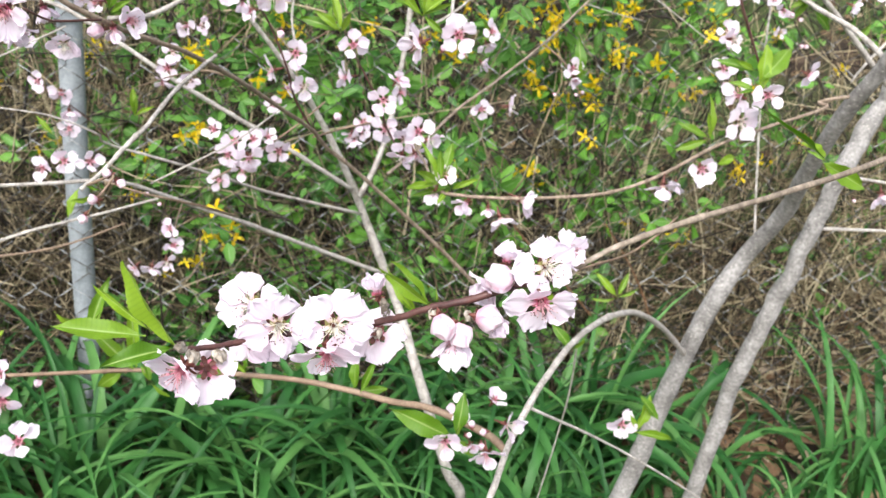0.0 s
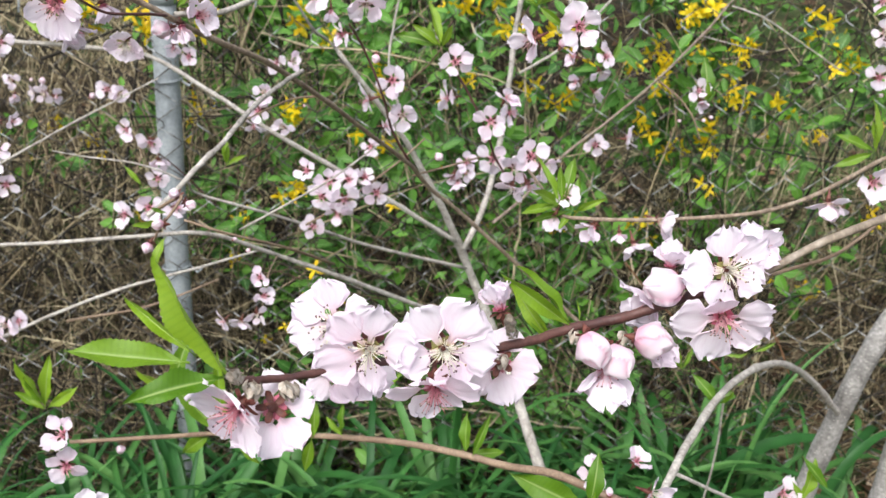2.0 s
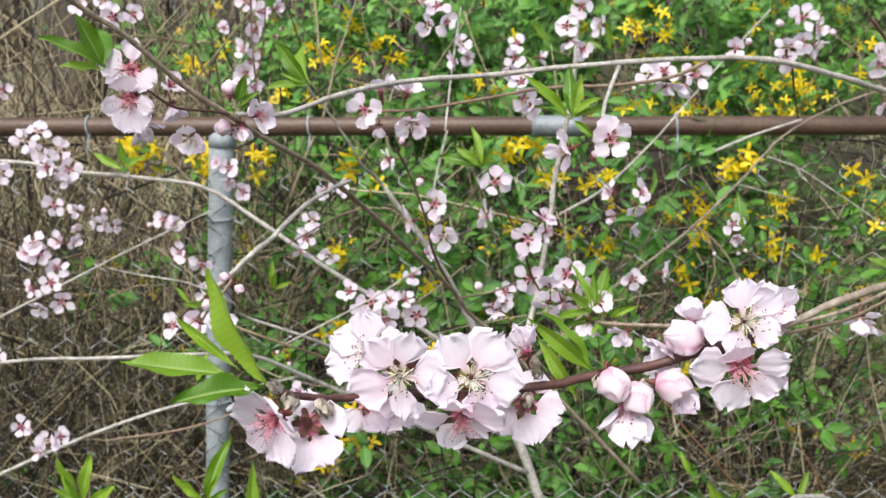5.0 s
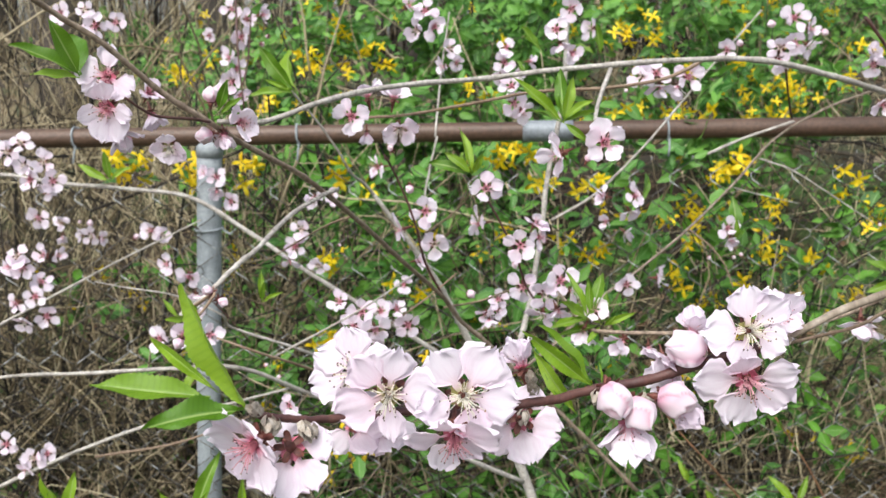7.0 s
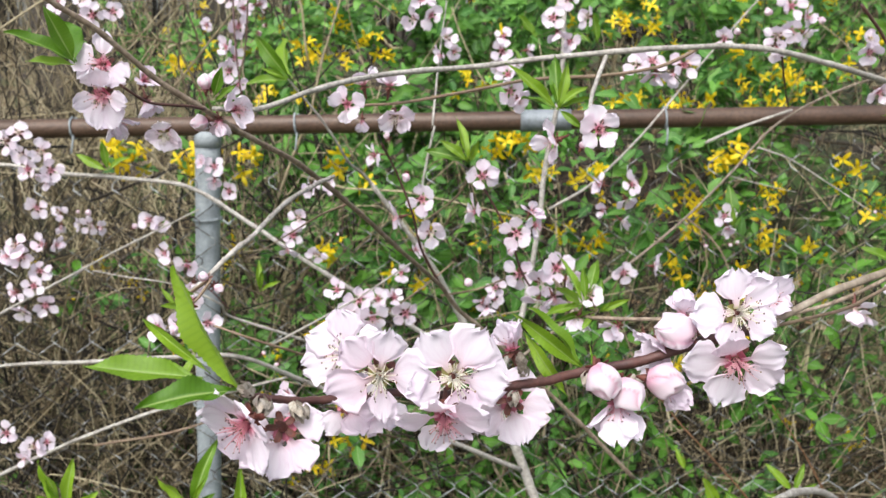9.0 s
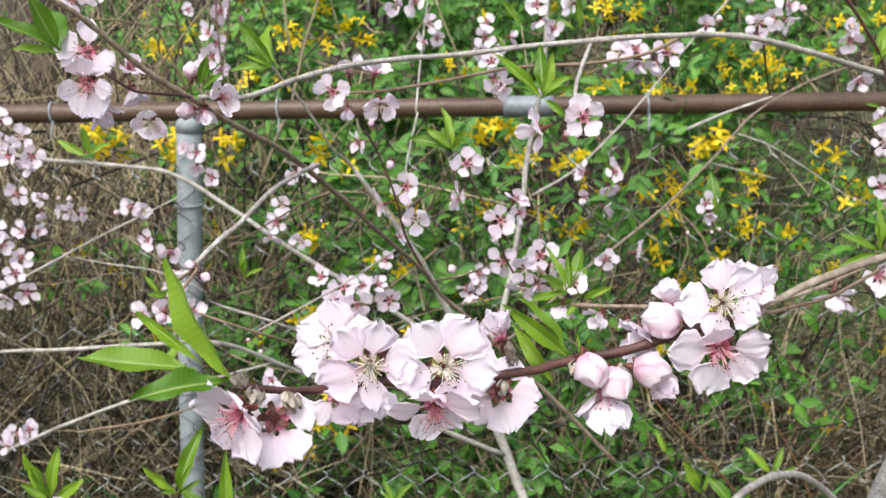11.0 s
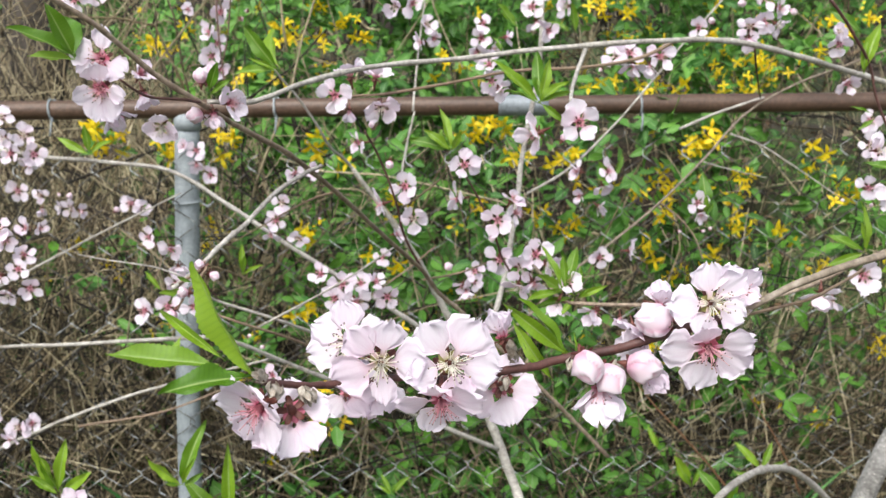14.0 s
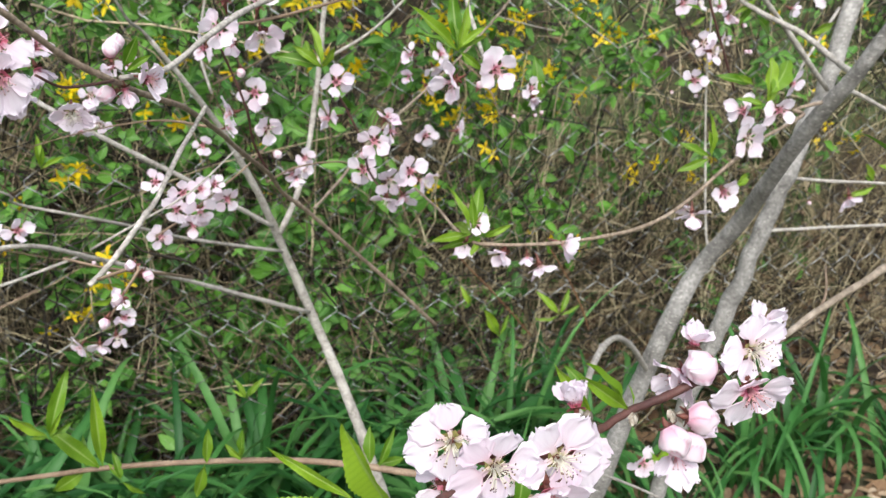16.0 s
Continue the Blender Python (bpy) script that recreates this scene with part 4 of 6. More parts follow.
bloom((0.1694, 0.3750, 1.2703), (0, -1, -0.22), 0, 0.98, True, red=1, petals=((183, 1.1, 1.1, 4), (252, 1.05, 1, 6), (322, 1.12, 1.05, 6), (12, 1, 0.95, 8), (115, 0.72, 0.9, 24)))
bloom((0.0164, 0.3220, 1.2709), (-0.5, -0.8, -0.3), 0, 0.95, True, red=1, petals=((135, 1, 0.95, 14), (182, 1, 0.9, 14), (250, 1.08, 1.1, 12), (320, 0.9, 1, 22), (50, 0.8, 1, 28)))
bloom((0.0244, 0.3310, 1.2652), (0.05, 0.8, -0.6), 0, 0.9, True, red=1, petals=((112, 1.05, 1.1, 6), (60, 1, 1.05, 6), (170, 0.95, 1, 8), (340, 0.8, 0.9, 8), (250, 0.8, 0.9, 8)))
bloom((0.0395, 0.3590, 1.2613), (-0.2, 0.6, -0.75), 2, 0.72, True, red=1)
bloom((0.0486, 0.3620, 1.2589), (0.1, 0.5, -0.8), 4, 0.66, True, red=1)
bloom((0.1266, 0.3540, 1.2639), (0.05, -0.25, -1), 0, 0.86, True, red=1, petals=((95, 1.1, 0.95, 64), (40, 1.0, 0.9, 60), (172, 0.85, 0.8, 38), (235, 0.9, 0.9, 58), (310, 0.9, 0.9, 60)))
bloom((0.1494, 0.3920, 1.2702), (-0.75, -0.2, -0.55), 34, 0.8, True, red=1)
bloom((0.1564, 0.3980, 1.2788), (0.1, 0.1, 1), 46, 0.58, True, red=1)
bloom((0.1453, 0.3740, 1.2613), (0.7, -0.3, -0.6), 58, 0.66, True, red=1)
bud((0.1557, 0.3850, 1.2767), (-0.9, -0.35, 0.22), 1.42)
bud((0.1401, 0.3690, 1.2659), (0.95, -0.35, -0.05), 1.18)
bud((0.1204, 0.3520, 1.2753), (0.25, -0.7, -0.6), 1.15)
bud((0.1282, 0.3530, 1.2700), (0.35, -0.75, -0.5), 1.18)
for at, way in (((0.0194, 0.3250, 1.2763), (0.2, -0.7, -0.6)), ((0.0209, 0.3260, 1.2751), (-0.2, -0.8, -0.6)), ((0.0296, 0.3340, 1.2702), (0.3, -0.7, -0.6)), ((0.0280, 0.3310, 1.2722), (0.5, -0.5, -0.7)), ((0.0171, 0.3220, 1.2805), (-0.4, -0.6, 0.6)), ((0.0979, 0.3680, 1.2689), (-0.2, -0.6, 0.7)), ((0.0972, 0.3700, 1.2712), (-0.15, -0.4, 0.9)), ((0.0944, 0.3620, 1.2633), (-0.2, -0.5, -0.8)), ((0.1362, 0.3760, 1.2637), (0, -0.5, -0.8)), ((0.1391, 0.3740, 1.2636), (0.4, -0.5, -0.7)), ((0.1551, 0.3820, 1.2766), (0.3, -0.8, 0.3)), ((0.1198, 0.3760, 1.2648), (-0.2, -0.6, -0.7)), ((0.1840, 0.3860, 1.2797), (0.2, -0.8, 0.3))):
    turn = Vector(way).to_track_quat("Z", "Y").to_matrix().to_4x4()
    part("bud_husk", SCALES, tree, tree_base @ Matrix.Translation(at) @ turn @ Matrix.Scale(rng.uniform(0.9, 1.2), 4), "downy grey bud husk")
# the bunch that hangs under the dark branch
bloom((-0.1118, 0.5750, 1.3676), (-0.05, -1, 0.15), 0, 1, True, red=1, petals=((82, 1.05, 0.85, 8), (160, 1.02, 1, 8), (215, 0.9, 0.9, 10), (325, 1, 1, 10), (275, 0.75, 0.85, 22)))
bloom((-0.1127, 0.5720, 1.3521), (-0.05, -1, -0.22), 0, 1.02, True, red=1, petals=((250, 1.05, 1.1, 10), (295, 1.05, 1.1, 10), (195, 0.9, 0.8, 16), (345, 0.85, 0.8, 18), (95, 0.85, 1, 20)))
bloom((-0.1119, 0.5850, 1.3385), (0.2, 0.2, -0.9), 46, 0.8, True, red=1)
bloom((-0.0998, 0.6000, 1.3577), (0.4, -0.3, 0.5), 24, 0.62, True, red=1)
bloom((-0.1004, 0.6050, 1.3468), (0.3, -0.2, -0.8), 34, 0.66, True, red=1)
bloom((-0.0852, 0.5850, 1.3301), (0.03, -0.85, -0.5), 26, 0.72, True, red=0)
bloom((-0.0492, 0.6000, 1.3410), (0.8, -0.5, -0.1), 36, 0.74, True, red=1)
bloom((-0.0604, 0.6050, 1.3351), (0.2, -0.3, -0.8), 44, 0.62, True, red=1)
bud((-0.0652, 0.6000, 1.3535), (0.05, -0.1, 1), 0.85)
bud((-0.0632, 0.6070, 1.3549), (0.25, 0, 1), 0.85)
bud((-0.0665, 0.6000, 1.3347), (-0.8, -0.5, -0.1), 0.95)

# small bunches high up, far side
bloom((-0.3956, 1.2000, 1.4277), (-0.2, -1, 0.1), 10, 0.9)
bloom((-0.3673, 1.2000, 1.4311), (0.3, -1, 0.3), 12, 0.8)
bloom((-0.3556, 1.2000, 1.4129), (0, -1, -0.2), 8, 0.95)
bloom((-0.3320, 1.2000, 1.4164), (0.5, -0.8, 0.1), 14, 0.9)
bud((-0.3725, 1.2000, 1.4113), None, 0.6)
bloom((-0.2177, 1.3000, 1.4338), (-0.4, -0.9, 0.2))
bloom((-0.2012, 1.3000, 1.4210), (0.3, -1, 0), 10, 0.9)
bloom((-0.2083, 1.3000, 1.3988), (0.1, -0.9, -0.4), 18)
bloom((-0.1822, 1.3000, 1.4256), (0.9, -0.3, 0.1), 30, 0.9)
bud((-0.1842, 1.3000, 1.3900), None, 0.7)
bud((-0.1743, 1.3000, 1.3996), None, 0.6)
bloom((-0.2146, 1.2600, 1.3725), (-0.5, -0.8, 0.2))
bloom((-0.2069, 1.2600, 1.3601), (0.5, -0.9, -0.2), 16, 0.85)
bloom((-0.2135, 1.2600, 1.3450), (-0.3, -1, -0.2))
bloom((-0.2053, 1.2600, 1.3282), (0.4, -0.8, -0.3), 30, 0.8)
bloom((-0.2759, 1.4000, 1.4033), (0.2, -1, -0.2), 12, 0.75)
bloom((0.0100, 1.2000, 1.4285), None)
bloom((0.0295, 1.2000, 1.4231), (0, -1, 0.3), 8)
bloom((0.0396, 1.2000, 1.4057), (0.3, -1, -0.2), 10)
bloom((0.0192, 1.2000, 1.4016), (-0.4, -0.9, -0.4), 16)
bloom((0.0532, 1.4000, 1.3805), (0.2, -1, 0.3), 10)
bloom((0.0630, 1.4000, 1.3614), (0.4, -1, -0.1), 12, 0.9)
bloom((0.0459, 1.4000, 1.3563), (-0.9, -0.3, -0.1), 20, 0.95)
bloom((0.1313, 1.4000, 1.3808), (0.1, -0.7, 0.5), 18)
bloom((0.1290, 1.4000, 1.3611), (0, -1, 0), 4, 1.05, red=1)
bloom((0.1235, 1.4000, 1.3429), (-0.3, -0.8, -0.5), 14)
bloom((0.1452, 1.4000, 1.3449), (0.5, -0.8, -0.2), 20, 0.9)
bloom((0.1630, 1.4000, 1.3621), (0.8, 0.2, 0.1), 26, 0.9)
bloom((0.1178, 0.9500, 1.3451), (-0.2, -0.9, 0.3), 16, 0.8)
bloom((0.1194, 0.9500, 1.3308), (0.1, -0.8, -0.4), 20, 0.9)
bloom((0.1271, 0.9500, 1.3235), (0.4, -0.6, -0.5), 26, 0.8)
bloom((0.1974, 1.2000, 1.4227), (0.1, -1, 0.1), 2, 1.05, red=1)
bloom((0.1808, 1.2000, 1.4002), (-0.3, -1, 0.1), 4, 1.05, red=1)
bloom((0.1855, 1.2000, 1.3835), (0.1, -0.5, -0.8), 26, 0.9)
bloom((0.2218, 1.2000, 1.4008), (-0.85, -0.4, 0.1), 20, 1.05)
bloom((0.1993, 1.2000, 1.3730), (0.1, -0.9, -0.2), 20, 0.85)
# along the arching branch
bloom((0.0035, 0.7800, 1.3456), (-0.15, -0.1, 1), 14, 0.95, red=1)
bloom((0.0243, 0.7600, 1.3455), (0.2, -0.1, 1), 18, 0.9, red=1)
bloom((-0.0039, 0.7400, 1.3344), (-0.1, -1, 0), 14, 0.85, red=1)
bloom((0.0051, 0.7500, 1.3223), (0, -0.2, -1), 60, 0.6, red=1)
bloom((0.0271, 0.7700, 1.3232), (0.05, -0.85, -0.5), 12, 1.02, red=0)
bud((0.0144, 0.8500, 1.2997), None, 0.6)
bloom((0.2303, 0.9200, 1.3539), (-0.3, -0.8, 0.1), 14, 0.85)
bloom((0.2425, 0.9200, 1.3561), (0.2, -0.9, 0.4), 12, 0.85)
bloom((0.2478, 0.9300, 1.3449), (0, -0.4, -0.8), 26, 0.85)
bloom((0.2742, 0.9400, 1.3517), (0.4, -0.9, 0.1), 16, 0.9)
bloom((0.2659, 0.9400, 1.3443), (-0.3, -0.2, -0.9), 30, 0.75)
bud((0.2140, 0.9000, 1.3432), None, 0.4)
bloom((0.4527, 1.2000, 1.4083), (0, -1, 0.2), 3, 1.1, red=1)
bloom((0.4707, 1.2000, 1.3967), (0.6, -0.7, -0.1), 14, 0.95)
bud((0.4273, 1.2000, 1.4037), None, 0.95)
bloom((0.4258, 1.1600, 1.3758), (-0.4, -0.9, -0.1), 8)
bloom((0.4477, 1.1800, 1.3811), (0.1, -0.9, -0.3), 12)
bloom((0.4637, 1.1800, 1.3777), (0.5, -0.7, -0.5), 18, 0.95)
bloom((0.4252, 1.1600, 1.3628), (-0.1, -0.5, -0.7), 22)
bud((0.4857, 1.2000, 1.3939), None, 0.8)
bud((0.4495, 1.4000, 1.3794), None, 1)
bloom((0.4308, 1.4000, 1.3730), (-0.2, -0.8, 0.2), 20, 0.95)
bloom((0.4834, 1.0500, 1.3697), (-0.1, -0.9, 0.3), 14, 0.8)
bloom((0.4837, 1.0500, 1.3581), (-0.2, -0.9, -0.4), 14, 0.95)
bloom((0.4958, 1.0500, 1.3187), (0.2, -0.8, -0.4), 20, 0.9)
# along the red twigs at the middle
bloom((-0.0039, 0.9300, 1.2762), (-0.9, -0.3, 0), 22, 0.9, red=1)
bud((0.0246, 0.9200, 1.2591), None, 0.85)
bloom((0.0370, 0.9400, 1.2333), (0.1, -1, 0.05), 4, 0.98, red=1)
bloom((0.0158, 0.9300, 1.2183), (-0.96, -0.1, -0.2), 4, 1.0)
bloom((0.0456, 0.9200, 1.2057), (0.3, -0.9, -0.1), 8, 0.9)
bloom((0.0207, 1.0800, 1.1549), (0.9, -0.3, 0.2), 40, 0.75, red=1)
bloom((-0.0012, 1.1700, 1.1066), (0, -1, 0), 8, 0.85, red=1)
bloom((0.1354, 0.6700, 1.3139), (-0.85, -0.35, -0.3), 22, 0.9, red=1)
bloom((0.1630, 0.6700, 1.3207), (0.1, -1, 0), 4, 1.0, red=1)
bud((0.1521, 0.6700, 1.3094), None, 0.55)
bloom((0.0916, 0.8400, 1.2678), (0, -1, 0), 6, 0.95, red=1)
bloom((0.0858, 0.8400, 1.2388), (-0.92, -0.2, -0.1), 12, 0.95, red=1)
bloom((0.1186, 0.8200, 1.2245), (0, -1, -0.1), 4, 0.92, red=1)
bloom((0.1302, 0.8300, 1.2392), (0.4, -0.3, 0.85), 34, 0.75, red=1)
bloom((0.1339, 0.8300, 1.2284), (0.8, -0.5, 0), 22, 0.85, red=1)
bud((0.1155, 0.8500, 1.2038), None, 0.6)
bloom((0.1250, 0.8900, 1.1725), (-0.1, -1, -0.1), 4, 1.0, red=1)
bloom((0.1411, 0.8600, 1.1730), (0.2, -1, -0.2), 12, 0.9)
bloom((0.1516, 0.8300, 1.1922), (0.2, -0.9, 0.2), 14, 0.95)
bloom((0.1610, 0.8300, 1.1835), (0.9, -0.4, -0.1), 22, 0.9)
bloom((0.1393, 0.8600, 1.1564), (-0.3, -0.6, -0.7), 20, 0.9)
bloom((0.1514, 0.8500, 1.1621), (0.3, -0.6, -0.7), 26, 0.85)
bud((0.0770, 1.1400, 1.0998), None, 1.05)
bloom((0.0952, 1.1400, 1.0778), (-0.3, -0.8, -0.6), 18, 0.85)
bloom((0.1104, 1.1400, 1.0947), (0.3, -0.9, 0.3), 16, 0.85)
bloom((0.1004, 1.1400, 1.0709), (0.1, -0.3, -0.9), 34, 0.8)
bloom((0.1084, 1.1400, 1.0825), (0.4, -0.8, -0.2), 20, 0.8)
bloom((0.2653, 1.1800, 1.1008), (-0.1, -1, 0.1), 4, 1.02, red=1)
bloom((0.2940, 1.1400, 1.1186), (0.96, -0.12, 0), 4, 1.1)
bloom((0.2283, 1.1200, 1.2172), (-0.8, -0.3, 0.2), 20, 0.95, red=1)
bloom((0.2615, 1.1200, 1.2168), (0.6, -0.7, 0.3), 16, 0.95)
bloom((0.2597, 1.1400, 1.1962), (0.2, -0.6, -0.6), 24, 0.85)
bloom((0.2372, 1.1600, 1.1811), (-0.5, -0.4, -0.2), 34, 0.8)
bloom((0.2584, 1.1600, 1.1688), (0.6, -0.2, -0.5), 34, 0.8)
bloom((0.1590, 0.6800, 1.2093), (0.1, -0.8, 0.6), 26, 0.72, red=1)
bloom((0.1525, 0.6800, 1.1950), (-0.4, -0.2, -0.9), 30, 0.85)
bloom((0.1763, 0.6650, 1.1928), (-0.5, -0.6, -0.35), 48, 0.75, red=1)
bloom((0.2020, 0.6600, 1.1823), (0.2, -0.45, -0.75), 28, 0.85, red=0)
bloom((0.2172, 0.6600, 1.1981), (0.75, -0.4, -0.2), 42, 0.92, red=0)
bloom((0.1927, 0.6620, 1.1896), (0.1, -0.2, -0.9), 60, 0.5, red=1)
bloom((0.3496, 1.0600, 1.1912), (0, -0.9, 0.3), 20, 0.8)
bloom((0.3531, 1.0600, 1.1797), (0.2, -0.7, -0.6), 20, 0.8)
bud((0.3302, 1.0600, 1.1604), None, 0.4)
bud((0.3563, 1.0600, 1.1601), None, 0.45)
bud((0.3646, 1.0600, 1.1612), None, 0.4)
# bunches before the post and beside it
bloom((-0.4765, 1.2000, 1.2665), (-0.2, -1, 0.1), 8)
bloom((-0.4588, 1.2000, 1.2771), (0.1, -0.9, 0.4), 14)
bloom((-0.4569, 1.2000, 1.2505), (-0.2, -1, -0.2), 12, 0.85)
bloom((-0.4518, 1.2000, 1.2333), (-0.1, -1, -0.1), 8)
bloom((-0.4337, 1.2000, 1.2543), (0.3, -1, 0.1), 10)
bloom((-0.4243, 1.2000, 1.2316), (0.4, -1, -0.1), 10, 0.95)
bloom((-0.4323, 1.2000, 1.2213), (0, -0.6, -0.7), 20, 0.9)
bloom((-0.5392, 1.4000, 1.1517), (0, -1, 0), 8, 1.05)
bloom((-0.5086, 1.4000, 1.1455), (0.2, -0.9, 0.2), 14, 0.9)
bloom((-0.5074, 1.4000, 1.1248), (0, -0.6, -0.7), 30, 0.8)
bud((-0.4742, 1.4200, 1.1407), None, 0.95)
bloom((-0.4735, 1.4200, 1.1213), (-0.1, -0.9, -0.2), 18, 0.95)
bloom((-0.4874, 1.4200, 1.1240), (-0.7, -0.5, -0.1), 30, 0.75)
bloom((-0.4597, 1.4200, 1.1170), (0.7, -0.5, -0.2), 34, 0.75)
bloom((-0.3579, 1.3400, 1.1436), (-0.1, -1, 0.2), 12, 1.0)
bloom((-0.3435, 1.3400, 1.1372), (0.5, -0.9, -0.1), 12, 0.9)
bud((-0.3807, 1.3400, 1.1328), None, 0.8)
bud((-0.4806, 1.4000, 1.1460), None, 0.55)
bloom((-0.4290, 1.1000, 1.1596), (0, -1, 0.3), 8, 0.95)
bloom((-0.4392, 1.1000, 1.1493), (-0.3, -1, -0.1), 14, 0.85)
bloom((-0.4239, 1.1000, 1.1479), (0.2, -1, -0.3), 12, 0.95)
bloom((-0.4166, 1.1400, 1.1521), (-0.1, -0.9, 0.4), 20, 0.85)
bloom((-0.4012, 1.1400, 1.1519), (0.9, -0.3, 0), 30, 0.75)
bloom((-0.4139, 1.1200, 1.1251), (0.1, -0.7, 0.7), 14, 0.9)
bloom((-0.4363, 1.1000, 1.1059), (-0.4, -1, 0.1), 12, 0.9)
bloom((-0.4134, 1.1000, 1.1129), (0.2, -1, 0.4), 14, 0.9)
bloom((-0.4027, 1.1000, 1.0909), (0.4, -1, -0.3), 10, 0.9)
bloom((-0.4290, 1.1000, 1.0831), (-0.1, -0.8, -0.6), 18, 0.9)
bloom((-0.2625, 1.3400, 1.2157), (0, -1, 0.2), 8, 1.0)
bloom((-0.2775, 1.3400, 1.2221), (-0.5, -0.8, 0.2), 18, 0.8)
bloom((-0.2637, 1.3400, 1.1972), (0.1, -0.8, -0.6), 20, 0.9)
bloom((-0.2725, 1.4500, 1.1651), (0, -1, 0), 14, 0.95)
bloom((-0.2667, 1.1200, 1.1450), (-0.4, -0.9, 0), 16, 0.85, red=1)
bloom((-0.2423, 1.1200, 1.1308), (0.2, -0.9, -0.3), 10, 0.95, red=1)
bloom((-0.2361, 1.1200, 1.1080), (0.2, -0.8, -0.5), 20, 0.9)
bloom((-0.2333, 1.1000, 1.0947), (0.1, -0.9, -0.3), 12, 0.9)
bloom((-0.2002, 0.9500, 1.1124), (0, -1, 0.1), 6, 0.9, red=1)
bloom((-0.2067, 0.9000, 1.1240), (-0.3, -1, -0.1), 6, 0.85, red=1)
bloom((-0.1748, 0.9500, 1.1122), (0.6, -0.8, 0.1), 10, 0.9)
bloom((-0.1117, 1.1200, 1.1839), (0.2, -0.9, 0.3), 10, 0.9)
bloom((-0.1185, 1.1200, 1.1638), (-0.2, -1, -0.1), 8, 0.95)
bloom((-0.1251, 1.1200, 1.1481), (-0.3, -0.5, -0.7), 24, 0.8)
bloom((-0.0855, 1.0600, 1.2284), (-0.3, -0.8, -0.3), 24, 0.8)
bloom((-0.0687, 1.0600, 1.2294), (0.5, -0.6, 0.3), 26, 0.75)
bloom((-0.1126, 1.2400, 1.1146), (0, -1, 0), 12, 0.85)
bud((-0.0864, 1.2400, 1.1400), None, 0.4)
bloom((-0.4652, 1.1000, 0.9353), (-0.1, -1, 0.3), 14, 0.9)
bloom((-0.4255, 1.0800, 0.9264), (-0.1, -1, 0.2), 10, 0.95)
bloom((-0.4098, 1.0800, 0.9319), (0.5, -0.8, 0.2), 22, 0.8)
bloom((-0.4362, 1.0800, 0.9138), (-0.3, -0.9, -0.4), 16, 0.8)
# the full bunch behind the near twig
bloom((-0.0538, 1.0000, 1.1306), (-0.4, -0.8, 0.5), 24, 0.8)
bloom((-0.0299, 0.9800, 1.1258), (0, -1, 0.3), 10, 0.95)
bloom((-0.0371, 0.9700, 1.1136), (-0.2, -1, -0.1), 12, 0.9)
bloom((-0.0159, 0.9700, 1.1106), (0.2, -1, -0.2), 8, 1.0)
bloom((-0.0127, 1.0000, 1.1207), (0.2, -0.9, 0.4), 14, 0.85)
bloom((0.0132, 1.0200, 1.1002), (0.35, -0.95, -0.1), 6, 1.0, red=1)
bloom((0.0018, 1.0200, 1.1162), (0.2, -0.5, 0.8), 22, 0.8)
bloom((-0.0231, 0.9700, 1.0978), (0, -0.8, -0.6), 16, 0.95)
bud((-0.0460, 0.9800, 1.1184), None, 0.5)
bloom((0.3770, 0.7600, 1.1702), (-0.2, -0.6, -0.7), 12, 0.75)
# bunch on the leaning stem
bloom((0.4406, 0.7500, 1.2572), (0.1, -1, 0.1), 4, 0.98, red=1)
bloom((0.4327, 0.7850, 1.2453), (-0.7, -0.45, 0.35), 14, 1.05, red=1)
bloom((0.4306, 0.7700, 1.2270), (0, -1, 0), 4, 1.08, red=0)
bloom((0.3815, 0.7200, 1.2012), (0.1, -1, 0.1), 6, 0.95, red=1)
bloom((0.3431, 0.7000, 1.1938), (-0.1, -0.4, -0.8), 22, 0.9, red=0)
bloom((0.4664, 0.9000, 1.2680), (0.3, -0.9, 0.1), 10, 1.0)
bloom((0.4679, 0.9200, 1.2712), (-0.3, -0.9, 0.3), 14, 0.8)
bloom((0.4833, 0.9500, 1.2253), (0, -0.9, 0.3), 12, 0.85, red=1)
bud((0.4890, 0.9500, 1.2091), None, 0.45)
bud((0.4589, 0.9500, 1.2148), None, 0.35)
bloom((0.5455, 1.1000, 1.2737), (0, -1, 0), 10, 0.9)
bloom((0.5664, 1.1000, 1.2734), (0.6, -0.7, 0.1), 20, 0.75)
bloom((0.5951, 1.1000, 1.2692), (-0.1, -0.8, 0.4), 20, 0.7)
bloom((0.6085, 1.1000, 1.2575), (0.1, -0.9, -0.3), 24, 0.75)
bud((0.6193, 1.1000, 1.2535), None, 0.8)
bud((0.6320, 1.1000, 1.2468), None, 0.6)
bud((0.6456, 1.1000, 1.2144), None, 0.6)
bloom((0.6104, 1.1000, 1.2317), (0.3, -0.9, 0), 20, 0.6)
bloom((0.5264, 0.8500, 1.2481), (0.5, -0.7, -0.2), 8, 0.85)
bloom((0.6951, 1.1000, 1.2650), (0.8, -0.3, -0.3), 24, 0.8)
bloom((0.7234, 1.1000, 1.2825), (0, -1, 0.1), 8, 0.95)
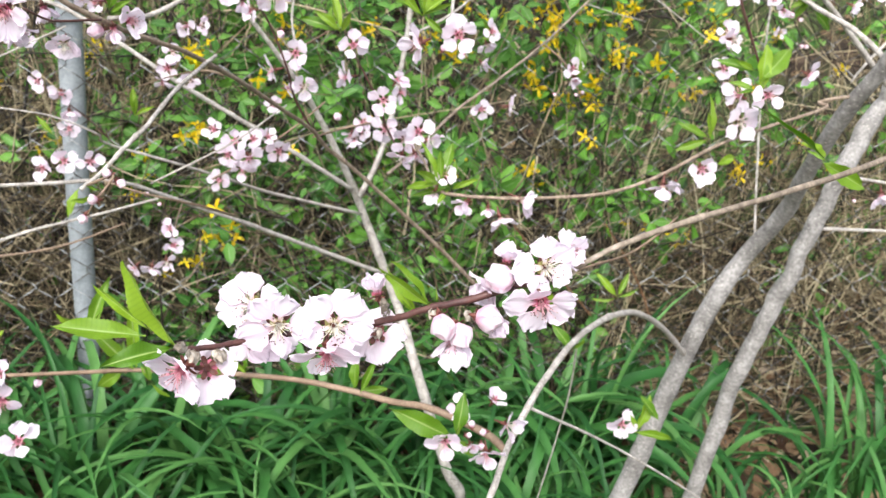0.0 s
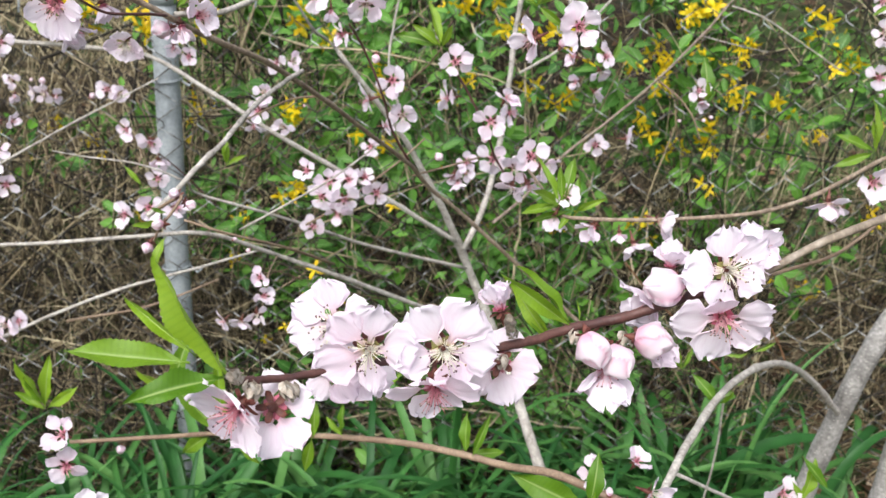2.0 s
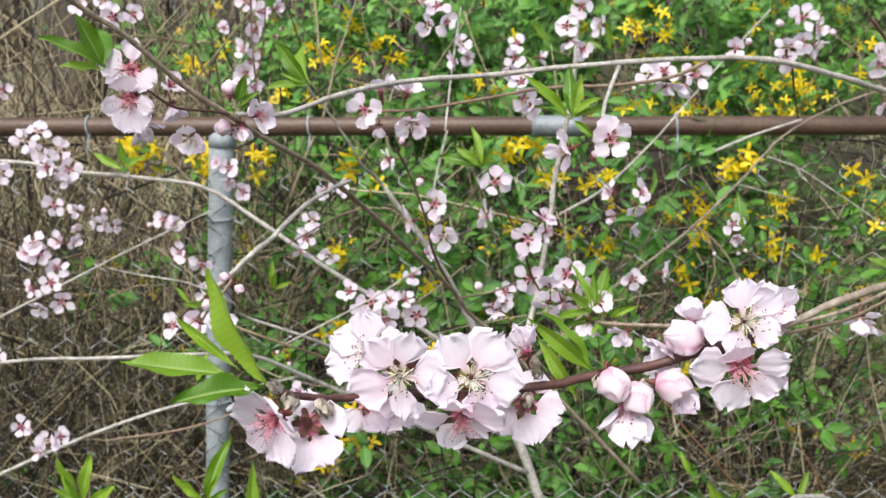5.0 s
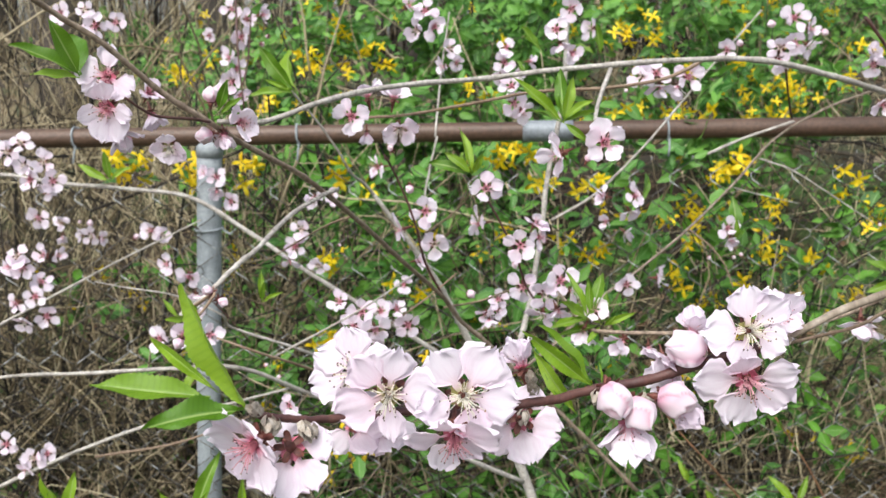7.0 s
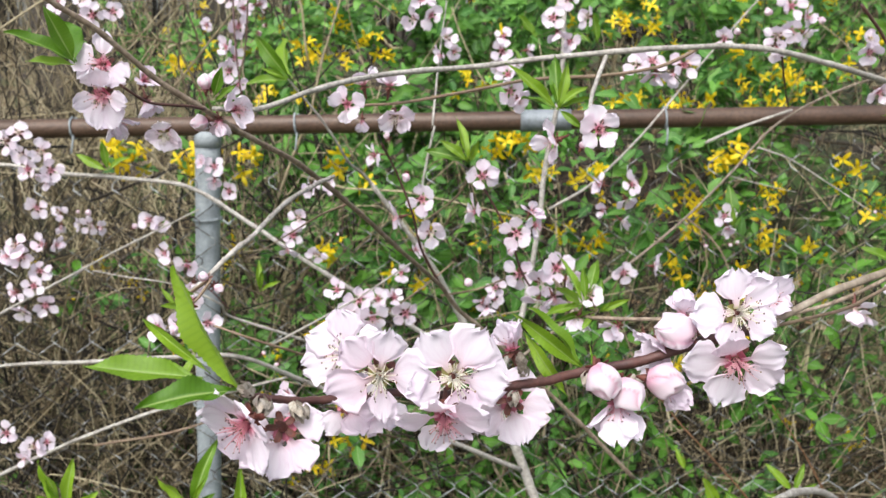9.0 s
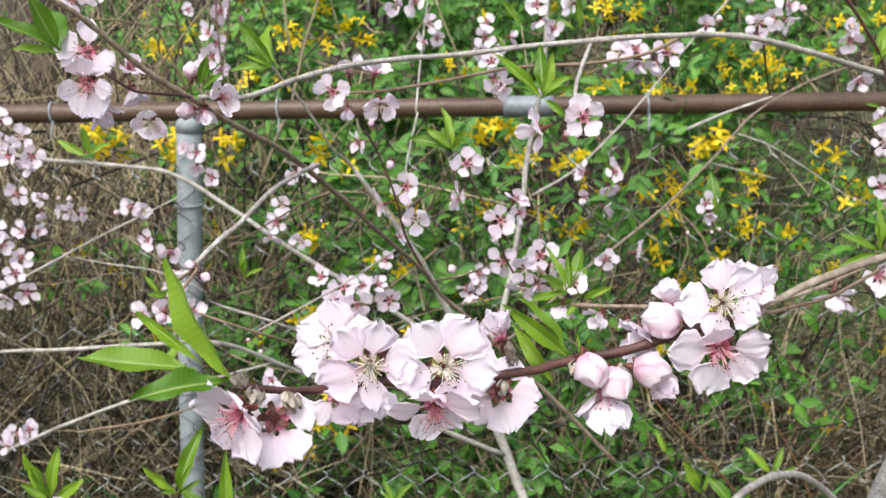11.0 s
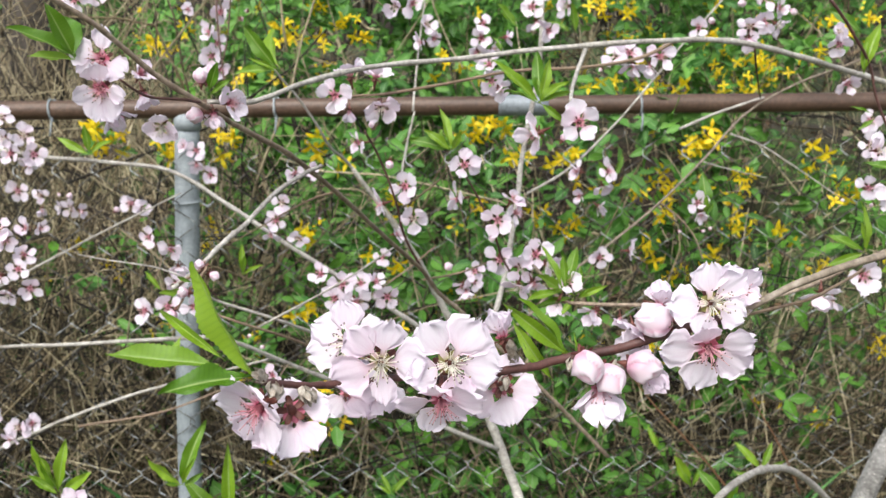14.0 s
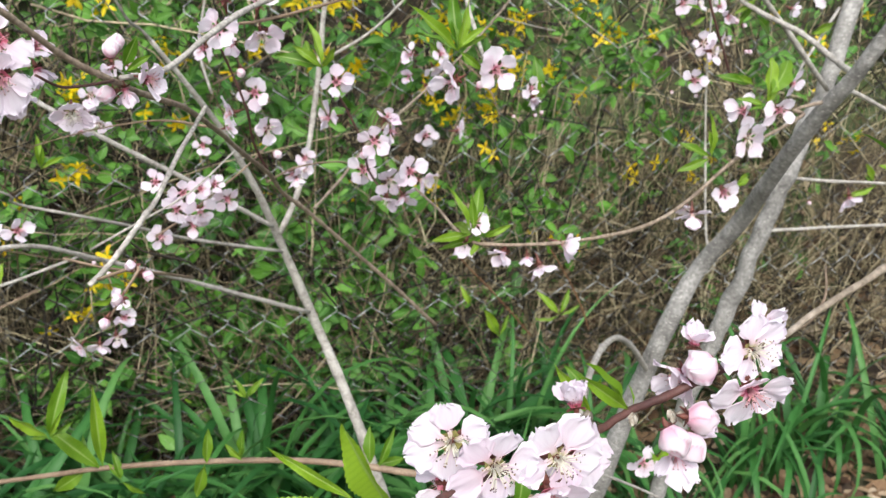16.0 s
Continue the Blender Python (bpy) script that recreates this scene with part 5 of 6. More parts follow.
# hanging spray under the side branch
bloom((-0.0933, 0.9140, 1.0531), (0.2, -0.9, 0.3), 26, 0.7)
bloom((-0.0913, 0.9140, 1.0340), (0.3, -0.9, 0.1), 24, 0.75)
bloom((-0.1000, 0.9140, 1.0144), (0.1, -0.8, -0.5), 16, 0.8)
bloom((-0.1155, 0.9140, 1.0071), (-0.1, -0.7, -0.6), 20, 0.8)
bloom((-0.1319, 0.9140, 1.0088), (-0.6, -0.4, -0.5), 20, 0.7)
bloom((-0.0544, 1.0200, 1.0638), (0.3, -0.9, -0.1), 8, 0.88)
bud((-0.0976, 0.9000, 1.0873), None, 0.4)
bud((-0.1114, 0.9000, 1.0971), None, 0.4)
# low bunches over the daylilies
bloom((0.1590, 0.5800, 1.0323), (-0.2, -1, -0.1), 6, 0.92, red=1)
bloom((0.1893, 0.5700, 1.0282), (0, -0.8, -0.6), 12, 0.9, red=1)
bloom((0.1720, 0.6000, 1.0480), (-0.6, -0.6, 0.4), 20, 0.75, red=0)
bloom((0.1930, 0.5750, 1.0727), (0.4, -0.2, 0.85), 40, 0.62, red=1)
bloom((0.2068, 0.5850, 1.0427), (0.85, -0.45, -0.1), 14, 0.95, red=0)
bloom((0.1780, 0.5750, 1.0318), (0.2, -1, -0.2), 30, 0.6, red=1)
bloom((0.3486, 0.7200, 0.9395), (0, -1, 0), 6, 0.95, red=1)
bloom((-0.1622, 0.6000, 1.0854), (-0.2, -0.9, 0.3), 10, 0.9)
bloom((-0.1640, 0.6000, 1.0624), (0.1, -0.9, -0.3), 12, 0.9)
bloom((-0.1581, 0.6000, 1.0253), (0.3, -0.9, 0.4), 8, 0.95, red=1)
bud((-0.2270, 0.8550, 0.9053), None, 0.95)
bloom((-0.498, 1.1, 1.035))
bloom((-0.488, 1.1, 1.023))
bloom((-0.534, 1.12, 0.92))
bloom((-0.547, 1.3, 1.323))
bloom((-0.537, 1.25, 1.219))
bloom((-0.516, 1.15, 1.139))
bloom((0.667, 0.9, 1.103))
bloom((0.773, 1.15, 1.272))
bud((0.699, 1, 1.054), None, 0.5)
bud((0.641, 1.1, 1.215), None, 0.5)
bud((0.177, 0.57, 1.053), None, 0.5)
bud((0.189, 0.575, 1.044), None, 0.5)
bud((0.186, 0.575, 1.033), None, 0.5)
bud((0.174, 0.57, 1.045), None, 0.5)
for at, way in (((-0.0640, 0.5700, 1.2520), (-0.5, -0.6, 0.5)), ((-0.0590, 0.5700, 1.2470), (0.8, -0.5, -0.3)), ((-0.0710, 0.5600, 1.2390), (-0.8, -0.4, 0.2)), ((-0.0790, 0.5600, 1.2280), (-0.5, -0.3, -0.8))):
    bud(at, way, 0.62)

# leaves of the peach tree
LEAF_FINE = [leaf_mesh("leaf", PEACH_LEAF, nv=66, nu=5, width=w, fold=f, bend=b, curl=c, serrate=0.055, wave=v, phase=p, veins=0.075) for w, f, b, c, v, p in ((0.125, 0.85, 0.10, 0.10, 0.16, 0), (0.105, 0.9, 0.16, -0.2, 0.22, 2), (0.115, 0.75, -0.06, 0.2, 0.18, 4), (0.17, 0.65, 0.26, -0.1, 0.26, 1))]
LEAVES = [leaf_mesh("leaf", PEACH_LEAF, nv=18, nu=3, width=w, fold=f, bend=b, curl=c, serrate=0.035, wave=0.20, phase=p) for w, f, b, c, p in ((0.13, 0.5, 0.14, 0.25, 0), (0.15, 0.35, 0.32, -0.3, 1), (0.12, 0.8, 0.20, 0.3, 2), (0.15, 0.5, -0.12, -0.25, 3), (0.14, 0.65, 0.42, 0.35, 5))]


def leaf(a, b, fine=False, wide=1.0, hint=None, form=None):
    """A leaf from its stalk at a to its tip at b."""
    a, b = Vector(a), Vector(b)
    z = Vector(hint) if hint else Vector((rng.gauss(0, 0.35), -1, rng.gauss(0.45, 0.35)))
    ln = (b - a).length
    m = tree_base @ Matrix.Translation(a) @ frame_of(b - a, z) @ Matrix.Diagonal((ln, ln * (wide if fine else 0.5 + 0.38 * wide), ln, 1))
    if not fine and rng.random() < 0.5:
        side = Vector((rng.gauss(0, 0.5), rng.gauss(-0.2, 0.4), rng.gauss(0.2, 0.5))) * ln * 0.7
        ln2 = ln * rng.uniform(0.5, 0.8)
        m2 = tree_base @ Matrix.Translation(a) @ frame_of((b - a) * 0.75 + side, z) @ Matrix.Diagonal((ln2, ln2 * 0.85, ln2, 1))
        part("leaf", rng.choice(LEAVES), tree, m2)
    me = rng.choice(LEAF_FINE if fine else LEAVES)
    return part("leaf", me if form is None else LEAF_FINE[form], tree, m)


leaf((0.0142, 0.3250, 1.2794), (-0.0048, 0.3220, 1.3156), True, 1.30, (-0.58, -0.80, 0.10), 0)
leaf((0.0040, 0.3310, 1.2825), (-0.0228, 0.3450, 1.2972), True, 0.75, (-0.3, -0.75, 0.6), 1)
leaf((0.0024, 0.3280, 1.2825), (-0.0342, 0.3330, 1.2834), True, 1.35, (0.10, -0.62, 0.78), 2)
leaf((0.0135, 0.3210, 1.2809), (-0.0090, 0.3060, 1.2857), True, 1.05, (0.15, -0.60, 0.80), 3)
leaf((0.1188, 0.3780, 1.2663), (0.0953, 0.3720, 1.2873), True, 1.25, (0.35, -0.9, -0.1), 1)
leaf((0.1185, 0.3790, 1.2664), (0.1037, 0.3800, 1.2894), True, 0.95, (0.8, -0.5, 0.2), 1)
leaf((0.1219, 0.3800, 1.2664), (0.1219, 0.3840, 1.2733), True, 0.7, (0.3, -0.9, 0.2))
leaf((-0.1208, 0.5600, 1.3689), (-0.1308, 0.5500, 1.3974), True, 1.9, (0.35, -0.75, 0.55), 2)
leaf((-0.1214, 0.5600, 1.3695), (-0.1463, 0.5450, 1.3885), True, 1.7, (0.05, -0.6, 0.8), 1)
leaf((-0.1208, 0.5600, 1.3683), (-0.1420, 0.5500, 1.3695), True, 1.8, (0.1, -0.65, 0.75), 2)
leaf((-0.1239, 0.5700, 1.3692), (-0.1356, 0.5800, 1.3934), True, 2.2, (0.1, -0.9, 0.35), 3)
leaf((-0.0720, 0.5600, 1.2410), (-0.0830, 0.5500, 1.2410), False, 1.5)
leaf((-0.0680, 0.5600, 1.2450), (-0.0760, 0.5600, 1.2490), False, 1.5)
for a, b, w in (((-0.0540, 0.8000, 1.3500), (-0.0820, 0.7900, 1.3840), 1.1), ((-0.0540, 0.8000, 1.3490), (-0.0900, 0.7900, 1.3540), 1.1), ((-0.0530, 0.8000, 1.3510), (-0.0730, 0.8200, 1.3870), 1.0), ((-0.0600, 0.5950, 1.3480), (-0.0520, 0.5900, 1.3660), 1.6), ((-0.0590, 0.5950, 1.3460), (-0.0470, 0.5900, 1.3560), 1.2),
                ((0.1370, 0.6700, 1.3330), (0.1070, 0.6600, 1.3640), 1.2), ((0.1370, 0.6700, 1.3340), (0.1440, 0.6700, 1.3630), 1.3), ((0.1370, 0.6700, 1.3340), (0.1370, 0.6900, 1.3650), 1.0), ((0.1380, 0.6700, 1.3330), (0.1510, 0.6600, 1.3230), 1.6), ((0.1380, 0.6700, 1.3340), (0.1560, 0.6900, 1.3500), 1.4), ((0.1360, 0.6700, 1.3330), (0.1150, 0.6900, 1.3450), 1.2)):
    leaf(a, b, False, w)
for a, b, w in (((0.0800, 0.8400, 1.2800), (0.0460, 0.8400, 1.2950), 1.1), ((0.0800, 0.8400, 1.2800), (0.0760, 0.8400, 1.3190), 1.0), ((0.0810, 0.8400, 1.2800), (0.0890, 0.8300, 1.2970), 1.9), ((0.0800, 0.8400, 1.2790), (0.0630, 0.8600, 1.2990), 1.2),
                ((-0.3930, 1.3000, 1.2170), (-0.3970, 1.3000, 1.2590), 1.2), ((-0.3930, 1.3000, 1.2170), (-0.4360, 1.3000, 1.2400), 1.2), ((-0.3920, 1.3000, 1.2170), (-0.3700, 1.3000, 1.2410), 1.2),
                ((-0.2270, 0.7200, 1.0330), (-0.2410, 0.7200, 1.0780), 1.2), ((-0.2270, 0.7200, 1.0330), (-0.2200, 0.7200, 1.0750), 1.1), ((-0.2260, 0.7200, 1.0320), (-0.1990, 0.7200, 1.0510), 1.1), ((-0.2280, 0.7200, 1.0310), (-0.2490, 0.7200, 1.0460), 1.1)):
    leaf(a, b, False, w)
for a, b, w in (((-0.1500, 0.7800, 1.0060), (-0.1760, 0.7800, 1.0350), 1.2), ((-0.1490, 0.7800, 1.0070), (-0.1340, 0.7800, 1.0600), 1.1), ((-0.1480, 0.7800, 1.0060), (-0.1300, 0.7800, 1.0180), 1.3), ((-0.1510, 0.7800, 1.0060), (-0.1670, 0.7800, 1.0150), 1.2),
                ((0.1550, 0.6750, 1.2050), (0.1420, 0.6800, 1.2390), 1.1), ((0.1550, 0.6750, 1.2040), (0.1260, 0.6800, 1.2000), 1.2), ((0.1550, 0.6750, 1.2050), (0.1340, 0.6600, 1.2200), 1.0), ((0.1570, 0.6750, 1.2060), (0.1680, 0.7000, 1.2280), 1.1),
                ((0.2700, 1.1400, 1.2040), (0.2530, 1.1400, 1.2270), 1.3), ((0.2700, 1.1400, 1.2050), (0.2890, 1.1400, 1.2370), 1.3), ((0.3580, 1.0600, 1.1790), (0.3590, 1.0600, 1.2250), 1.4), ((0.3580, 1.0600, 1.1780), (0.3670, 1.0600, 1.1910), 1.4),
                ((-0.1790, 1.2000, 1.0780), (-0.1780, 1.2000, 1.1170), 1.9), ((-0.1790, 1.2000, 1.0770), (-0.1550, 1.2000, 1.0920), 1.4), ((-0.2520, 1.1000, 1.0860), (-0.2690, 1.1000, 1.1100), 1.6)):
    leaf(a, b, False, w)
for a, b, w in (((0.4180, 0.8000, 1.2000), (0.4160, 0.8000, 1.2410), 1.5), ((0.4170, 0.8000, 1.2000), (0.3860, 0.8000, 1.2160), 1.3), ((0.4170, 0.8000, 1.1990), (0.3880, 0.8000, 1.1880), 1.3), ((0.3980, 0.7300, 1.2010), (0.4240, 0.7400, 1.2100), 1.3),
                ((0.1650, 0.6800, 1.1990), (0.1670, 0.6800, 1.2210), 1.4), ((0.1640, 0.6800, 1.1990), (0.1330, 0.6800, 1.1920), 1.0), ((0.1660, 0.6800, 1.1980), (0.1820, 0.6700, 1.2100), 1.0), ((0.1640, 0.6800, 1.1980), (0.1530, 0.6700, 1.1890), 1.3),
                ((-0.1150, 0.8000, 0.9550), (-0.1150, 0.8000, 1.0290), 1.0), ((-0.1160, 0.8000, 0.9540), (-0.1540, 0.8000, 1.0030), 1.2), ((-0.1010, 0.7900, 0.9480), (-0.1030, 0.7900, 0.9740), 1.6), ((-0.1010, 0.7900, 0.9460), (-0.0820, 0.7900, 0.9260), 1.4),
                ((-0.0040, 0.7400, 0.9890), (-0.0170, 0.7400, 1.0050), 1.5), ((-0.0040, 0.7400, 0.9910), (-0.0050, 0.7400, 1.0170), 1.5), ((0.0980, 0.7000, 0.9930), (0.1110, 0.7000, 1.0290), 1.3)):
    leaf(a, b, False, w)
for a, b, w in (((0.4490, 0.8000, 1.2640), (0.4110, 0.8000, 1.2750), 1.2), ((0.4360, 0.7600, 1.2660), (0.4750, 0.7800, 1.2960), 1.3), ((0.4390, 0.7600, 1.2560), (0.4430, 0.7800, 1.2920), 1.6), ((0.4330, 0.7600, 1.2580), (0.4110, 0.7600, 1.2680), 1.5),
                ((0.3740, 0.5200, 1.2860), (0.3230, 0.5000, 1.3240), -0.6), ((0.3740, 0.5200, 1.2850), (0.3650, 0.5300, 1.2900), 0.8), ((0.3780, 0.5300, 1.2810), (0.4130, 0.5400, 1.2610), 1.4), ((0.1650, 0.5800, 1.0350), (0.1220, 0.5700, 1.0660), 1.5), ((0.1670, 0.5800, 1.0370), (0.1730, 0.5800, 1.0710), 1.6), ((0.1680, 0.5800, 1.0330), (0.1810, 0.5700, 1.0240), 1.7),
                ((0.0940, 0.7100, 0.9900), (0.0910, 0.7100, 1.0230), 1.5), ((0.0960, 0.7100, 0.9890), (0.1250, 0.7100, 0.9900), 1.2), ((-0.0320, 0.7650, 0.9710), (-0.0280, 0.7650, 1.0040), 1.6)):
    leaf(a, b, False, w)
for a, b, w in (((-0.0330, 0.7650, 0.9720), (-0.0420, 0.7650, 0.9350), 1.5), ((-0.1290, 0.8100, 0.9480), (-0.1630, 0.8100, 0.9250), 1.5), ((-0.1280, 0.8100, 0.9490), (-0.1300, 0.8100, 0.9770), 1.4), ((0.3850, 0.7200, 0.9420), (0.3640, 0.7200, 0.9720), 1.4), ((0.3620, 0.7200, 0.9290), (0.4060, 0.7200, 0.9210), 1.3), ((0.3640, 0.7200, 0.9310), (0.3790, 0.7200, 0.9640), 1.4),
                ((0.2990, 0.7500, 1.0040), (0.2820, 0.7500, 1.0320), 1.3), ((-0.2040, 0.9500, 1.0480), (-0.1950, 0.9500, 1.0810), 1.5), ((0.1160, 0.4000, 1.2480), (0.0990, 0.4000, 1.2710), 0.5), ((-0.0460, 1.0000, 0.8810), (-0.0370, 1.0000, 0.8730), 1.0), ((0.6430, 1.1000, 1.2770), (0.6220, 1.1000, 1.2430), 1.3), ((0.6480, 1.1000, 1.2570), (0.6830, 1.1000, 1.2310), 1.3), ((0.7010, 1.1000, 1.2180), (0.7370, 1.1000, 1.2460), 1.3)):
    leaf(a, b, False, w)
for a, b, w in (((0.8040, 1.1500, 1.2360), (0.7650, 1.1500, 1.2220), 1.4), ((0.8040, 1.1500, 1.2210), (0.8330, 1.1500, 1.1950), 1.4), ((1.0660, 1.3000, 0.9410), (1.0410, 1.3000, 0.9720), 1.4), ((1.0740, 1.3000, 0.9300), (1.0240, 1.3000, 0.9140), 1.4), ((0.4640, 0.9400, 1.3350), (0.4730, 0.9400, 1.3850), 1.2), ((0.4580, 0.9400, 1.3710), (0.4330, 0.9400, 1.3960), 1.2),
                ((0.4750, 0.9400, 1.2980), (0.4560, 0.9400, 1.3060), 1.3), ((0.4790, 0.9400, 1.2930), (0.4640, 0.9400, 1.2830), 1.3), ((0.1630, 1.2000, 1.3770), (0.1390, 1.2000, 1.4030), 1.3), ((0.2330, 1.2000, 1.3700), (0.2250, 1.2000, 1.4050), 1.2), ((0.2260, 1.2000, 1.3700), (0.2020, 1.2000, 1.3900), 1.2), ((0.1460, 1.2000, 1.3480), (0.1360, 1.2000, 1.3710), 1.2)):
    leaf(a, b, False, w)
leaf((0.5196, 1.2800, 0.7646), (0.4873, 1.2800, 0.8041), False, 1.3)
leaf((0.5211, 1.2800, 0.7647), (0.5348, 1.2800, 0.8048), False, 1.3)
leaf((0.5214, 1.2800, 0.7621), (0.5570, 1.2800, 0.7772), False, 1.3)
leaf((0.5183, 1.2800, 0.7612), (0.4832, 1.2800, 0.7555), False, 1.3)
leaf((0.4223, 1.2800, 0.7372), (0.3943, 1.2800, 0.7883), False, 1.3)
leaf((0.4238, 1.2800, 0.7372), (0.4370, 1.2800, 0.7736), False, 1.3)
leaf((0.3720, 1.2800, 0.7982), (0.3589, 1.2800, 0.8277), False, 1.3)
leaf((0.4978, 1.2800, 0.8669), (0.4846, 1.2800, 0.8915), False, 1.3)
leaf((0.0166, 0.9500, 0.9053), (0.0081, 0.9500, 0.9289), False, 1.3)
leaf((0.0178, 0.9500, 0.9053), (0.0316, 0.9500, 0.9274), False, 1.3)


# ---- behind the fence: forsythia, weeds, dead brush and litter ----
brng = random.Random(21)


def scatter_leaf(heap, at, direction, length, width, up, nv=3):
    """A small leaf of a few faces, folded along its rib."""
    d = np.array(direction, float)
    d /= np.linalg.norm(d) + 1e-9
    u = np.array(up, float)
    side = np.cross(u, d)
    side /= np.linalg.norm(side) + 1e-9
    nrm = np.cross(d, side)
    v, uv = [], []
    prof = ((0.0, 0.05), (0.35, 1.0), (0.7, 0.75), (1.0, 0.0)) if nv == 3 else ((0.0, 0.05), (0.45, 1.0), (1.0, 0.0))
    for t, w in prof:
        c = np.array(at) + d * length * t - nrm * length * 0.25 * t * t
        for s in (-1, 0, 1):
            v.append(c + side * s * w * width * 0.5 + nrm * abs(s) * w * width * 0.16)
            uv.append((0.5 + 0.5 * s, t))
    f = [(3 * i + j, 3 * i + j + 1, 3 * i + j + 4, 3 * i + j + 3) for i in range(len(prof) - 1) for j in range(2)]
    heap.add(v, f, uv)


def forsythia_flower(heap, at, facing, size):
    """Four narrow yellow petals, flared from a short tube."""
    turn = np.array(Vector(facing).normalized().to_track_quat("Z", "Y").to_matrix())
    spin = brng.uniform(0, 1.57)
    for k in range(4):
        a = spin + k * math.pi / 2 + brng.uniform(-0.2, 0.2)
        ca, sa = math.cos(a), math.sin(a)
        pts = []
        for t, w, z in ((0.05, 0.09, 0.0), (0.40, 0.20, 0.22), (0.8, 0.19, 0.26), (1.12, 0.05, 0.08)):
            for s in (-1, 1):
                pts.append((ca * t - sa * s * w, sa * t + ca * s * w, z))
        v = np.array(at) + (turn @ (np.array(pts) * size).T).T
        heap.add(v, [(0, 1, 3, 2), (2, 3, 5, 4), (4, 5, 7, 6)])


def shrub(name, centre, spread, height, stems, leaves, flowers, seed, label, category, leaf_mat=None, leaf_len=0.032, stem_r=0.0022, bare=0.0, sprays=()):
    """Arching stems from one root, leaves and flowers along them; the stems are one part, the leaves another, the flowers a third."""
    r = random.Random(seed)
    top = new(name)
    cx, cy = centre
    cz = ground_z(cx, cy)
    top.location = (cx, cy, cz)
    tagged(top, label, category)
    back = Matrix.Translation(top.location).inverted()
    wood, green, gold = Heap(), Heap(), Heap()
    lines = []
    for k in range(stems):
        a = r.uniform(0, 6.283)
        reach = spread * r.uniform(0.25, 1.0)
        h = height * r.uniform(0.55, 1.05)
        ex, ey = cx + math.cos(a) * reach, cy + math.sin(a) * reach * 0.7
        p = [(cx + r.gauss(0, 0.08), cy + r.gauss(0, 0.05), cz - 0.03),
             (cx + (ex - cx) * 0.25 + r.gauss(0, 0.03), cy + (ey - cy) * 0.25, cz + h * 0.5),
             (cx + (ex - cx) * 0.65 + r.gauss(0, 0.05), cy + (ey - cy) * 0.65, cz + h * 0.92),
             (ex, ey, cz + h * r.uniform(0.7, 1.05))]
        line = spline(p, 6)
        line[:, 1] = np.maximum(line[:, 1], FENCE_Y - 0.05) if cy > FENCE_Y else line[:, 1]
        lines.append(line)
        wood.add(*tube_data(line, np.linspace(stem_r, stem_r * 0.4, len(line)), 5))
        if k % 2 == 0:
            i = r.randrange(6, len(line) - 4)
            q = [line[i], line[i] + np.array([r.gauss(0, 0.12), r.gauss(0, 0.06), r.uniform(0.0, 0.16)]), line[i] + np.array([r.gauss(0, 0.22), r.gauss(0, 0.10), r.uniform(-0.05, 0.28)])]
            twig = spline(q, 4)
            twig[:, 1] = np.maximum(twig[:, 1], FENCE_Y - 0.07) if cy > FENCE_Y else twig[:, 1]
            lines.append(twig)
            wood.add(*tube_data(twig, np.linspace(stem_r * 0.6, stem_r * 0.3, len(twig)), 4))
    for k in range(int(leaves * 0.40)):
        line = r.choice(lines)
        i = r.randrange(int(len(line) * bare), len(line) - 1)
        base_p = line[i] + (line[i + 1] - line[i]) * r.random()
        face = np.array([r.gauss(0, 0.5), r.gauss(-0.55, 0.3), r.gauss(0.55, 0.4)])
        for q in range(r.choice((3, 4, 5, 6))):
            d = np.array([r.gauss(0, 1), r.gauss(0, 0.8), r.gauss(0, 0.8)])
            d = d - face * (d @ face) / (face @ face) * 0.75
            ln = leaf_len * r.uniform(0.55, 1.35)
            scatter_leaf(green, base_p + np.array([r.gauss(0, 0.012) for _ in range(3)]), d, ln, ln * r.uniform(0.36, 0.54), face + np.array([r.gauss(0, 0.25) for _ in range(3)]))
    for k in range(flowers):
        line = r.choice(lines)
        i = r.randrange(int(len(line) * 0.6), len(line) - 1)
        c = line[i] + (line[i + 1] - line[i]) * r.random()
        for q in range(r.randrange(1, 4)):
            forsythia_flower(gold, c + np.array([r.gauss(0, 0.018), r.gauss(-0.008, 0.012), r.gauss(0, 0.015)]), (r.gauss(0, 0.7), r.gauss(-0.8, 0.4), r.gauss(0, 0.6)), r.uniform(0.014, 0.021))
    ends = np.vstack(lines)
    for at in sprays:
        at = np.array(at)
        near = ends[np.argmin(((ends - at) ** 2).sum(1))]
        wood.add(*tube_data([near, (near + at) / 2 + np.array([0.01, 0, 0.015]), at], [stem_r * 0.6, stem_r * 0.5, stem_r * 0.35], 4))
        for q in range(r.randrange(4, 8)):
            forsythia_flower(gold, at + np.array([r.gauss(0, 0.018), r.gauss(-0.01, 0.012), r.gauss(0, 0.016)]), (r.gauss(0, 0.7), r.gauss(-0.8, 0.4), r.gauss(0, 0.6)), r.uniform(0.015, 0.022))
        for q in range(5):
            scatter_leaf(green, at + np.array([r.gauss(0, 0.02), r.gauss(0, 0.01), r.gauss(0, 0.02)]), (r.gauss(0, 1), r.gauss(-0.3, 0.6), r.gauss(0.2, 0.6)), leaf_len, leaf_len * 0.5, (0, -0.4, 1))
    tagged(part("stem_tangle", wood.mesh("stem_tangle", DRY_TWIG), top, back), kind="stuff")
    if green.n:
        tagged(part("foliage", green.mesh("foliage", leaf_mat or BUSH_LEAF), top, back), kind="stuff")
    if gold.n:
        tagged(part("flower_mass", gold.mesh("flower_mass", YELLOW), top, back), kind="stuff")
    return top


